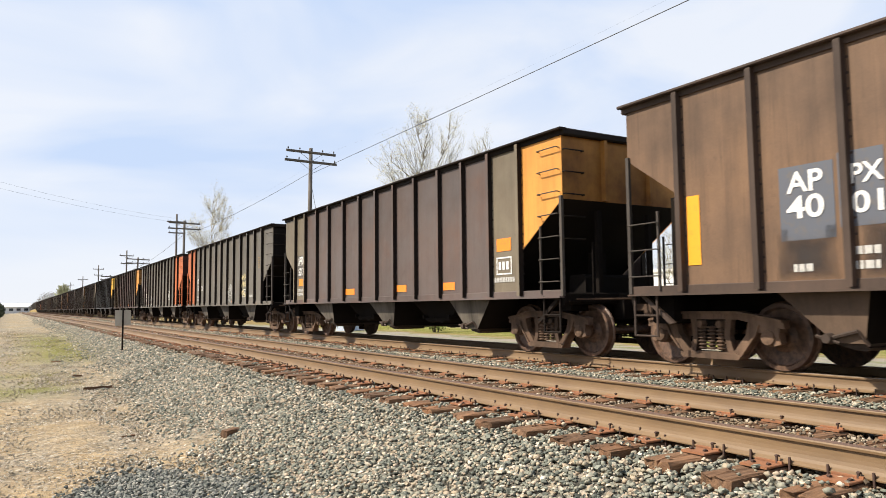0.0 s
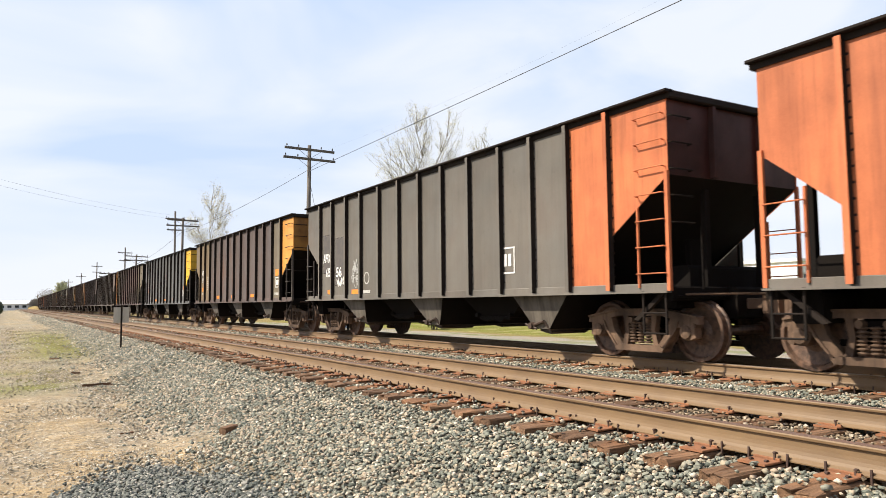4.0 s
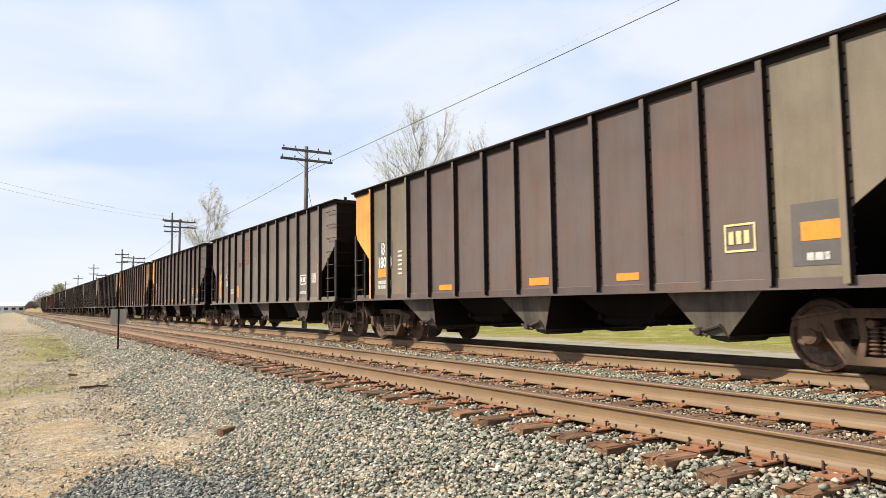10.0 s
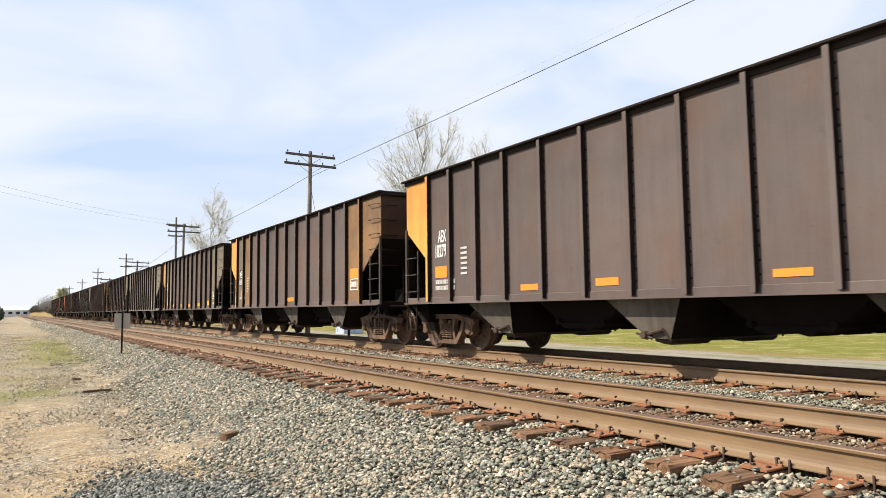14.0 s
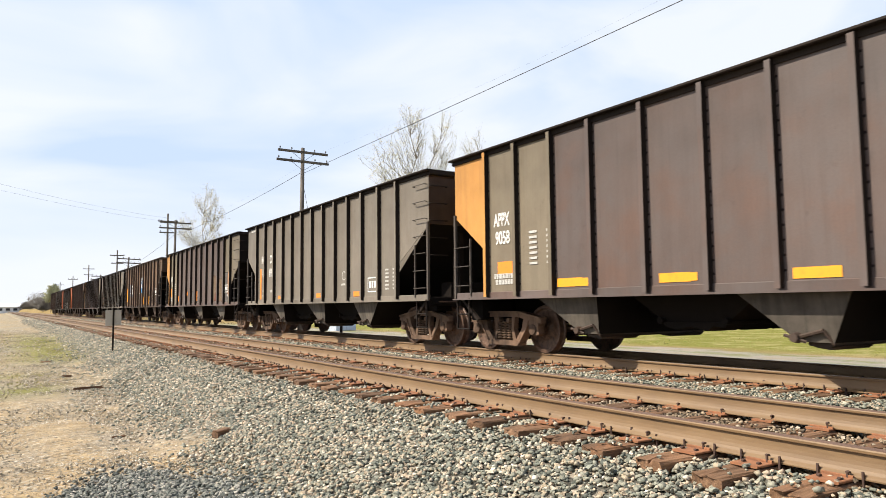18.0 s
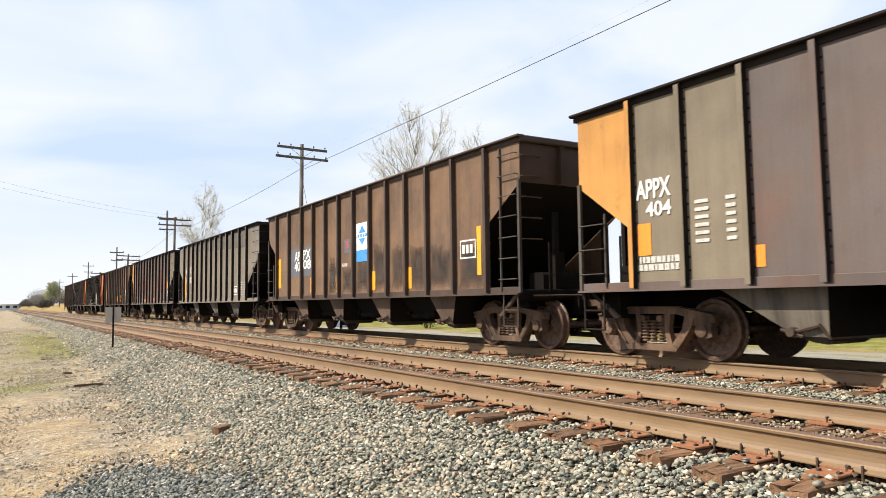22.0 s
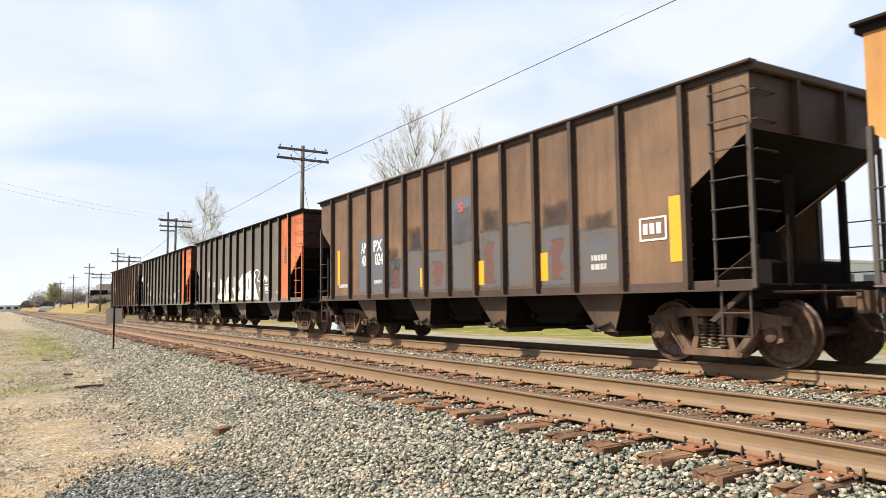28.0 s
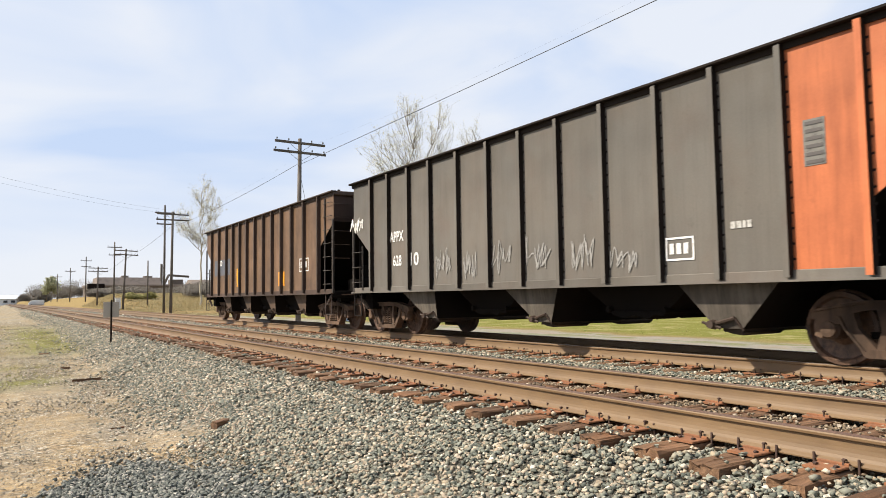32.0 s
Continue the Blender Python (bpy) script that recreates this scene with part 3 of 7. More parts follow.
def ground_z(x, y):
    """Height of the ground sheet under the track bed, arrays or numbers."""
    x, y = np.asarray(x, float), np.asarray(y, float)
    toe = 1.55 + np.clip((y - 5) / 40, 0, 1) * 1.1
    low = -0.76
    rise = np.clip((x - toe) / (3.42 - toe), 0, 1)
    bed = TIE_TOP - 0.06
    z = low + (bed - 0.055 - low) * rise + 0.055 * np.clip((x - 3.6) / 0.4, 0, 1)
    z = z + LIFT[0] * np.clip((x - 3.0) / 0.6, 0, 1) * np.clip((7.6 - x) / 0.8, 0, 1)
    z = z - 0.05 * np.exp(-((x - 7.22) / 0.5) ** 2)
    fall = np.clip((x - 12.4) / 1.3, 0, 1)
    return z + fall * (-0.62 - bed) + np.clip((x - 13.0) / 6, 0, 1) * np.clip((y - 98) / 48, 0, 1) * 2.8


def sheet():
    xs = np.concatenate([[-2600, -900, -300, -120, -60, -30, -18, -12, -8, -6], np.arange(-5, 1, 0.5), np.arange(1, 4, 0.2), np.arange(4, 14, 0.5),
                         [14.5, 15, 16, 18, 20, 24, 30, 40, 55, 70, 100, 160, 300, 900, 2600]])
    ys = np.concatenate([[-2600, -900, -350, -120, -40, -15, -6], np.arange(-3, 30, 0.5), np.arange(30, 70, 2), [75, 82, 90, 100, 115, 130, 150, 180, 220, 300, 450, 700, 1200, 2600, 4200]])
    gx, gy = np.meshgrid(xs, ys)
    gz = ground_z(gx, gy)
    wave = np.array([[noise.noise((a * 0.7, b * 0.7, 3)) * 0.035 + noise.noise((a * 2.3, b * 2.3, 8)) * 0.015 if abs(a) < 30 and abs(b) < 80 else 0 for a in xs] for b in ys])
    ruts = -0.035 * (np.exp(-((gx + 0.15) / 0.16) ** 2) + np.exp(-((gx + 1.7) / 0.16) ** 2))
    gz = gz + wave * np.where((gx > 3) & (gx < 11.5), 0.3, 1.0) + ruts
    nx, ny = len(xs), len(ys)
    me = bpy.data.meshes.new("ground")
    me.from_pydata([tuple(p) for p in np.stack([gx, gy, gz], -1).reshape(-1, 3)], [],
                   [(j * nx + i, j * nx + i + 1, (j + 1) * nx + i + 1, (j + 1) * nx + i) for j in range(ny - 1) for i in range(nx - 1)])
    me.shade_smooth()
    me.materials.append(GROUND)
    return tagged(new("ground", me), "bare tan dirt and grey gravel ground along the railway", "ground", kind="structure")


sheet()

# ---- stones ----
CUBE_V = np.array([(x, y, z) for x in (-1, 1) for y in (-1, 1) for z in (-1, 1)]) * 0.62
CUBE_F = np.array([(0, 1, 3), (0, 3, 2), (4, 6, 7), (4, 7, 5), (0, 4, 5), (0, 5, 1), (2, 3, 7), (2, 7, 6), (0, 2, 6), (0, 6, 4), (1, 5, 7), (1, 7, 3)])


def stones(name, label, mat, xy, z, size, rng, squash=0.7):
    """One object of many small broken stones lying at xy."""
    n = len(xy)
    base = (CUBE_V[None] + rng.uniform(-0.30, 0.30, (24, 8, 3))) * rng.uniform(0.72, 1.15, (24, 1, 3))
    q = rng.normal(size=(n, 4))
    q /= np.linalg.norm(q, axis=1)[:, None]
    w, a, b, c = q.T
    rot = np.stack([1 - 2 * (b * b + c * c), 2 * (a * b - c * w), 2 * (a * c + b * w), 2 * (a * b + c * w), 1 - 2 * (a * a + c * c), 2 * (b * c - a * w),
                    2 * (a * c - b * w), 2 * (b * c + a * w), 1 - 2 * (a * a + b * b)], 1).reshape(n, 3, 3)
    v = np.einsum("nij,nkj->nki", rot, base[rng.integers(0, 24, n)]) * (size * 0.5)[:, None, None]
    v[:, :, 2] *= squash
    v += np.concatenate([xy, z[:, None]], 1)[:, None]
    f = (CUBE_F[None] + (np.arange(n) * 8)[:, None, None]).reshape(-1, 3)
    me = bpy.data.meshes.new(name)
    me.vertices.add(n * 8)
    me.vertices.foreach_set("co", v.reshape(-1).astype(np.float32))
    me.loops.add(len(f) * 3)
    me.loops.foreach_set("vertex_index", f.reshape(-1).astype(np.int32))
    me.polygons.add(len(f))
    me.polygons.foreach_set("loop_start", np.arange(0, len(f) * 3, 3, dtype=np.int32))
    me.update(calc_edges=True)
    me.validate()
    me.polygons.foreach_set("use_smooth", np.repeat(rng.uniform(size=n) < 0.55, 12))
    me.materials.append(mat)
    return tagged(new(name, me), label, "gravel", kind="stuff")


def scatter(rng, x0, x1, y0, y1, per_m2):
    n = int((x1 - x0) * (y1 - y0) * per_m2)
    return np.stack([rng.uniform(x0, x1, n), rng.uniform(y0, y1, n)], 1)


def off_rails(xy):
    """True where no rail stands."""
    ok = np.ones(len(xy), bool)
    for c in TRACKS:
        for r in (-0.755, 0.755):
            ok &= abs(xy[:, 0] - c - r) > 0.06
    return ok


def on_tie(xy):
    hit = np.zeros(len(xy), bool)
    for c in TRACKS:
        d = np.mod(xy[:, 1] - TIE_0 + 0.25, TIE_STEP) - 0.25
        hit |= (abs(xy[:, 0] - c) < 1.30) & (abs(d) < 0.13)
    return hit


TIE_STEP, TIE_0 = 0.499, 4.96
rng = np.random.default_rng(7)
# ballast of the two tracks, thinner with distance
parts_xy, parts_size = [], []
for x0, x1, y0, y1, d, lo, hi in ((1.1, 8.4, 1.5, 9, 1150, 0.024, 0.055), (8.4, 11.6, 1.5, 12, 420, 0.034, 0.06), (1.1, 8.4, 9, 16, 760, 0.030, 0.060),
                                  (1.2, 11.0, 16, 30, 300, 0.042, 0.074), (2.0, 11.0, 30, 60, 170, 0.055, 0.095), (2.4, 11.0, 60, 130, 42, 0.09, 0.16)):
    p = scatter(rng, x0, x1, y0, y1, d)
    toe = 1.85 + np.clip((p[:, 1] - 5) / 40, 0, 1) * 1.1
    keep = (rng.uniform(size=len(p)) < np.clip((p[:, 0] - toe + 0.45) / 0.9, 0.05, 1)) & off_rails(p)
    keep &= ~on_tie(p) | (rng.uniform(size=len(p)) < np.where(abs(p[:, 0] - TRACKS[0]) < 0.7, 0.14, 0.06))
    p = p[keep]
    parts_xy.append(p)
    parts_size.append(rng.uniform(lo, hi, len(p)) * rng.uniform(0.8, 1.25, len(p)))
xy, size = np.concatenate(parts_xy), np.concatenate(parts_size)
lift = np.where((abs(xy[:, 0] - TRACKS[0]) < 1.6) | (abs(xy[:, 0] - TRACKS[1]) < 1.6), 0.03, 0.008)
height = ground_z(*xy.T) + lift * rng.uniform(0.2, 1.3, len(xy)) + 0.006
height = np.where(on_tie(xy), TIE_TOP + 0.010 + np.where(xy[:, 0] < 7.2, LIFT[0], 0), height)
fill = np.minimum(abs(xy[:, 0] - TRACKS[0] + rng.normal(0, 0.12, len(xy))), abs(xy[:, 0] - TRACKS[1] + rng.normal(0, 0.2, len(xy)))) < 0.86
fill |= (xy[:, 0] > 3.6) & (xy[:, 0] < 6.2) & (xy[:, 1] > 9) & (rng.uniform(size=len(xy)) < 0.4)
stones("ballast_stones", "grey and tan crushed stone ballast under the tracks", BALLAST, xy[~fill], height[~fill], size[~fill], rng)
stones("stained_ballast", "rust-stained brown ballast packed between the rails", BROWNSTONE, xy[fill], height[fill], size[fill] * 0.85, rng)
# heap of dark fresh gravel beside the dirt way
p = scatter(rng, -0.6, 2.1, 2.4, 8.4, 1500)
edge = np.hypot((p[:, 0] - 1.05) / 0.95, (p[:, 1] - 5.2) / 2.55) + rng.normal(0, 0.09, len(p)) + 0.05 * np.sin(p[:, 0] * 5 + 2 * np.sin(p[:, 1] * 3))
p, edge = p[edge < 1], edge[edge < 1]
stones("gravel_heap", "low heap of dark grey gravel on the dirt", DARKSTONE, p, ground_z(*p.T) + 0.05 * (1 - np.clip(edge, 0, 1) ** 2) + 0.012, rng.uniform(0.028, 0.06, len(p)), rng)
# loose pebbles on the dirt way
p = np.concatenate([scatter(rng, -6, 2.4, 5, 30, 60), scatter(rng, -9, 3.0, 30, 70, 16), scatter(rng, 0.5, 2.6, 5, 26, 190), scatter(rng, -3, 2.4, 4, 13, 200), scatter(rng, 1.2, 2.9, 3.5, 15, 420)])
size = rng.uniform(0.012, 0.042, len(p)) * np.where(p[:, 1] < 13, rng.uniform(0.5, 1, len(p)), np.where(p[:, 1] > 30, 2.0, 1))
stones("loose_pebbles", "loose tan and grey pebbles strewn over bare dirt", PEBBLE, p, ground_z(*p.T) + 0.004, size, rng)

# ---- railway tracks ----
RAIL_SIDE = [(0.075, -0.171), (0.075, -0.163), (0.066, -0.155), (0.050, -0.142), (0.037, -0.124), (0.029, -0.102), (0.024, -0.078), (0.021, -0.052), (0.020, -0.033), (0.038, -0.027),
             (0.039, -0.012), (0.033, -0.004)]
RAIL_OUTLINE = RAIL_SIDE + [(-u, w) for u, w in reversed(RAIL_SIDE)]


def tie_mesh(k):
    r = random.Random(k)
    s = Shape()
    cuts = [-1.33 - r.uniform(0, 0.05), -1.22, -0.95, -0.55, 0.0, 0.55, 0.95, 1.22, 1.33 + r.uniform(0, 0.05)]
    ring = [(-0.112, -0.14), (0.112, -0.14), (0.112, -0.014), (0.098, 0.0), (0.035, -0.003), (0.02, -0.016), (0.0, -0.002), (-0.05, 0.0), (-0.098, -0.002), (-0.112, -0.016)]
    m = len(ring)
    verts = []
    for c in cuts:
        worn = 0.028 if abs(c) > 1.3 else 0.008
        verts += [(c + r.uniform(-0.02, 0.02), a + r.uniform(-worn, worn) * 0.7, b - (r.uniform(0, worn) if b > -0.1 else 0)) for a, b in ring]
    faces = [(j * m + i, j * m + (i + 1) % m, (j + 1) * m + (i + 1) % m, (j + 1) * m + i) for j in range(len(cuts) - 1) for i in range(m)]
    s.add(verts, faces + [tuple(range(m - 1, -1, -1)), tuple((len(cuts) - 1) * m + i for i in range(m))])
    me = s.mesh("tie", TIE)
    return me


# the plate reaches further on the field side (+x) and has two shoulders that grip the rail foot
plate_me = Shape().box(-0.16, -0.098, 0, 0.255, 0.098, 0.016, 0.004).box(0.079, -0.094, 0.014, 0.098, 0.094, 0.030, 0.003).box(-0.098, -0.094, 0.014, -0.079, 0.094, 0.030, 0.003).mesh("tie_plate", PLATE)
spike_me = Shape().box(-0.006, -0.006, -0.02, 0.006, 0.006, 0.030).prism([(-0.024, 0.026), (0.009, 0.030), (0.009, 0.037), (-0.008, 0.042), (-0.024, 0.034)], "y", -0.009, 0.009).mesh("spike", SPIKE)
anchor_me = Shape().box(0.070, -0.007, -0.05, 0.082, 0.007, 0.046, 0.002).box(0.030, -0.007, -0.050, 0.072, 0.007, -0.036).prism([(0.054, 0.014), (0.070, 0.010), (0.082, 0.040), (0.076, 0.046)], "y", -0.006, 0.006).mesh("rail_anchor", SPIKE)
tie_meshes = [tie_mesh(k) for k in range(6)]


def railway(cx, lift, label, tread):
    tr = thing("railway_track", label, "railway track", pose(cx, 0, lift), group="tracks", kind="structure")
    for side in (-0.755, 0.755):
        me = Shape().prism([(side + u, w) for u, w in RAIL_OUTLINE], "y", -320, 700).mesh("rail", RAIL)
        rail = part("rail", me, tr)
        part("rail_tread", Shape().box(side - 0.033, -320, -0.006, side + 0.033, 700, 0.0).mesh("rail_tread", tread), rail, "worn running surface")
    first = -2 if cx < 7 else 0
    r = random.Random(int(cx * 10))
    for k in range(first, 96):
        y = TIE_0 - 6 * TIE_STEP + k * TIE_STEP
        t = part("tie", tie_meshes[r.randrange(6)], tr, at=pose(r.uniform(-0.05, 0.05), y + r.uniform(-0.015, 0.015), TIE_TOP + r.uniform(-0.008, 0.004), 0, 0, r.uniform(-0.8, 0.8)))
        if k > 70:
            continue
        for side in (-0.755, 0.755):
            out = 0 if side > 0 else 180
            part("tie_plate", plate_me, t, at=pose(side, r.uniform(-0.01, 0.01), 0.001, 0, 0, out + r.uniform(-1.5, 1.5)))
            if k < 38:
                for dx, dy, low in ((0.092, 0.055, 0), (-0.092, -0.055, 0), (0.20, -0.05, 0.024), (0.19, 0.06, 0.026)):
                    part("spike", spike_me, t, at=pose(side, 0, 0, 0, 0, out) @ pose(dx, dy + r.uniform(-0.012, 0.012), 0.016 - low + r.uniform(-0.004, 0.016) * (low == 0), r.uniform(-7, 7), r.uniform(-7, 7), 0 if dx > 0 else 180))
                for dy in (-0.135, 0.135):
                    part("rail_anchor", anchor_me, t, at=pose(side, 0, 0, 0, 0, out) @ pose(0.0, dy + r.uniform(-0.012, 0.012), 0.016, 0, r.uniform(-8, 8), 0))
    s = Shape()
    for k in [*range(-600, first), *range(96, 700)]:
        y = TIE_0 - 6 * TIE_STEP + k * TIE_STEP
        s.box(-1.3, y - 0.11, TIE_TOP - 0.14, 1.3, y + 0.11, TIE_TOP)
        for side in (-0.755, 0.755):
            s.box(side - 0.22, y - 0.09, TIE_TOP, side + 0.22, y + 0.09, TIE_TOP + 0.015)
    far = part("far_ties", s.mesh("far_ties", TIE), tr)
    far["kind"] = "stuff"
    return tr


railway(TRACKS[0], LIFT[0], "rusty rails on weathered wooden ties, empty track", DULLTREAD)
railway(TRACKS[1], LIFT[1], "rusty rails on weathered wooden ties under the train", TREAD)

# ---- hopper cars ----
HALF, TOP, SILL, WHEEL_R = 1.50, 3.87, 1.03, 0.44
CUT_HIGH, CUT_LOW = 2.67, 1.86
mesh_store = {}


def stored(key, make):
    """Meshes that look alike are made once and shared."""
    if key not in mesh_store:
        mesh_store[key] = make()
    return mesh_store[key]


def side_frame():
    """Cast truck side frame: arched top, tension arms, columns beside the springs, windows between them, flanged rims."""
    s = Shape()
    s.prism([(-1.12, 0.55), (-1.10, 0.66), (-0.82, 0.71), (-0.44, 0.77), (0.44, 0.77), (0.82, 0.71), (1.10, 0.66), (1.12, 0.55), (0.80, 0.585), (0.45, 0.665), (-0.45, 0.665), (-0.80, 0.585)], "x", -0.06, 0.06)
    s.prism([(-0.46, 0.13), (0.46, 0.13), (0.50, 0.18), (0.40, 0.225), (-0.40, 0.225), (-0.50, 0.18)], "x", -0.10, 0.10)
    for sx in (-1, 1):
        s.prism([(sx * 0.74, 0.60), (sx * 1.02, 0.58), (sx * 1.06, 0.36), (sx * 0.97, 0.33), (sx * 0.93, 0.50), (sx * 0.80, 0.50)], "x", -0.065, 0.065)
        s.prism([(sx * 0.60, 0.64), (sx * 0.77, 0.60), (sx * 0.70, 0.46), (sx * 0.47, 0.18), (sx * 0.32, 0.18), (sx * 0.55, 0.46)], "x", -0.055, 0.055)
        s.prism([(sx * 0.24, 0.68), (sx * 0.34, 0.68), (sx * 0.30, 0.44), (sx * 0.37, 0.20), (sx * 0.27, 0.20), (sx * 0.22, 0.44)], "x", -0.05, 0.05)
        for e in (-1, 1):
            s.prism([(sx * 0.74, 0.585), (sx * 0.775, 0.60), (sx * 0.715, 0.455), (sx * 0.485, 0.17), (sx * 0.45, 0.17), (sx * 0.68, 0.46)], "x", e * 0.05, e * 0.085)
            s.prism([(0, 0.745), (sx * 0.44, 0.745), (sx * 0.82, 0.685), (sx * 1.10, 0.635), (sx * 1.10, 0.665), (sx * 0.82, 0.715), (sx * 0.44, 0.775), (0, 0.775)], "x", e * 0.055, e * 0.09)
    s.tube((-0.09, -0.16, 0.60), (0.09, -0.16, 0.60), 0.05, n=8).tube((-0.09, 0.16, 0.60), (0.09, 0.16, 0.60), 0.05, n=8)
    return s.mesh("side_frame", TRUCK)


def springs():
    s = Shape()
    rings = []
    for k in range(7):
        z = 0.25 + k * 0.048
        rings += [(z, 0.038), (z + 0.012, 0.066), (z + 0.026, 0.066), (z + 0.036, 0.038)]
    s.lathe(rings, 10, "z")
    return s.mesh("coil_spring", TRUCK)


def wheelset():
    s = Shape()
    for sx in (-1, 1):
        rings = [(0.60, 0.10), (0.66, 0.12), (0.675, 0.35), (0.685, WHEEL_R + 0.03), (0.71, WHEEL_R + 0.028), (0.725, WHEEL_R),
                 (0.815, WHEEL_R - 0.004), (0.82, 0.385), (0.775, 0.36), (0.76, 0.20), (0.80, 0.13), (0.83, 0.12)]
        s.lathe([(sx * e, r) for e, r in rings], 28, "x")
    s.tube((-1.10, 0, 0), (1.10, 0, 0), 0.075, n=10)
    return s.mesh("wheelset", WHEEL)


def bearing():
    s = Shape()
    s.lathe([(-0.10, 0.10), (-0.10, 0.125), (0.05, 0.125), (0.07, 0.10), (0.11, 0.095), (0.12, 0.05)], 14, "x")
    s.box(-0.08, -0.16, 0.06, 0.08, 0.16, 0.13)
    return s.mesh("bearing_adapter", TRUCK)


def bolster():
    s = Shape()
    s.prism([(-1.0, 0.52), (1.0, 0.52), (1.0, 0.64), (0.4, 0.78), (-0.4, 0.78), (-1.0, 0.64)], "y", -0.19, 0.19)
    for y in (-0.48, 0.48):
        s.box(-0.85, y - 0.05, 0.33, 0.85, y + 0.05, 0.41)
    for sx in (-1, 1):
        for y in (-0.43, 0.43):
            s.box(sx * 0.755 - 0.06, y - 0.05, 0.25, sx * 0.755 + 0.06, y + 0.05, 0.55)
    return s.mesh("truck", UNDER)


def add_truck(car, y):
    t = part("truck", stored("bolster", bolster), car, "rusty cast-steel four-wheel truck", pose(0, y, 0))
    for sx in (-1, 1):
        part("side_frame", stored("side_frame", side_frame), t, at=pose(sx * 1.02, 0, 0))
        for dy in (-0.15, 0.0, 0.15):
            part("coil_spring", stored("springs", springs), t, at=pose(sx * 1.04, dy, 0))
        for dy in (-0.89, 0.89):
            part("bearing", stored("bearing", bearing), t, at=pose(sx * 1.0, dy, WHEEL_R, 0, 0, 0 if sx > 0 else 180))
    return [part("wheelset", stored("wheelset", wheelset), t, at=pose(0, dy, WHEEL_R)) for dy in (-0.89, 0.89)]


def rib_places(kind, length):
    if kind == "short":
        wide = (1.40, 0.95, 0.95, 0.88, 0.87, 0.86, 0.86, 0.86, 0.86, 0.87, 0.88, 0.95, 0.95)
    elif kind == "rust":
        wide = (1.00, 1.17, 1.06, 0.96, 0.94, 0.93, 0.97, 0.97, 0.94, 0.93, 0.96, 1.13, 1.17)
    else:
        wide = (1.14, 0.94, 0.95, 0.95, 1.07, 1.04, 1.00, 1.00, 1.06, 1.09, 0.95, 0.98, 0.92)
    return [0.0] + [sum(wide[:k + 1]) for k in range(13)] + [length]


def panel_mesh(w, mat, cut):
    """A side sheet; cut 1 or -1 slants its lower corner at a car's end."""
    def make():
        s = Shape()
        hi, lo = (3.02, 2.35) if cut and abs(cut) == 2 else (CUT_HIGH, CUT_LOW)
        z0, z1 = SILL + 0.05, TOP - 0.06
        if not cut:
            o = [(0, z0), (w, z0), (w, z1), (0, z1)]
        elif cut > 0:
            o = [(-0.012, hi), (w, lo), (w, z1), (-0.012, z1)]
        else:
            o = [(0, lo), (w + 0.012, hi), (w + 0.012, z1), (0, z1)]
        s.prism(o, "x", -0.006, 0.006)
        return s.mesh("side_panel", mat)
    return stored(("panel", round(w, 3), mat.name, cut), make)


def rib_mesh(mat, web):
    """A pressed side post: bolted web coloured near-black for its shade, painted outer flange."""
    def make():
        s = Shape()
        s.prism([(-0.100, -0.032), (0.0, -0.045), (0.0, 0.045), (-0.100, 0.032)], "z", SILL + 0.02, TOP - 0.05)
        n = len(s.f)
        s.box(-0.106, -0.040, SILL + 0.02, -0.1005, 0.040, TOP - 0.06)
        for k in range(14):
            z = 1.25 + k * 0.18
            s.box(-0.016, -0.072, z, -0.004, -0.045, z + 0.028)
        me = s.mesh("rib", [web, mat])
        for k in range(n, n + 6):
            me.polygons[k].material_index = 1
        return me
    return stored(("rib", mat.name, web.name), make)


def rung_mesh(w, mat):
    def make():
        s = Shape()
        s.tube((0, 0, 0), (0, w, 0), 0.010, n=6)
        s.tube((0, 0, 0), (0.07, 0, -0.01), 0.010, n=6).tube((0, w, 0), (0.07, w, -0.01), 0.010, n=6)
        return s.mesh("rung", mat)
    return stored(("rung", round(w, 2), mat.name), make)


def hopper_bay(mat, half, a0, a1, b0, b1, z1=0.44):
    """A discharge hopper: dusty side sheets and slope sheets blackened for coal and shade, that taper from a0..a1 to a
    gate at b0..b1.
    """
    def make():
        s = Shape()
        w0, w1, z0 = half, half - 0.10, SILL + 0.02
        top = [(-w0, a0, z0), (w0, a0, z0), (w0, a1, z0), (-w0, a1, z0)]
        low = [(-w1, b0, z1), (w1, b0, z1), (w1, b1, z1), (-w1, b1, z1)]
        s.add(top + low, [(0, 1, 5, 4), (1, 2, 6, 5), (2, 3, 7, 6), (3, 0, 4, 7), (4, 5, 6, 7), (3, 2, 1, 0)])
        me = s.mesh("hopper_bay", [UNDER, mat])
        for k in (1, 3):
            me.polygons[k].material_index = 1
        return me
    return stored(("bay", mat.name, half, a0, a1, b0, b1, z1), make)


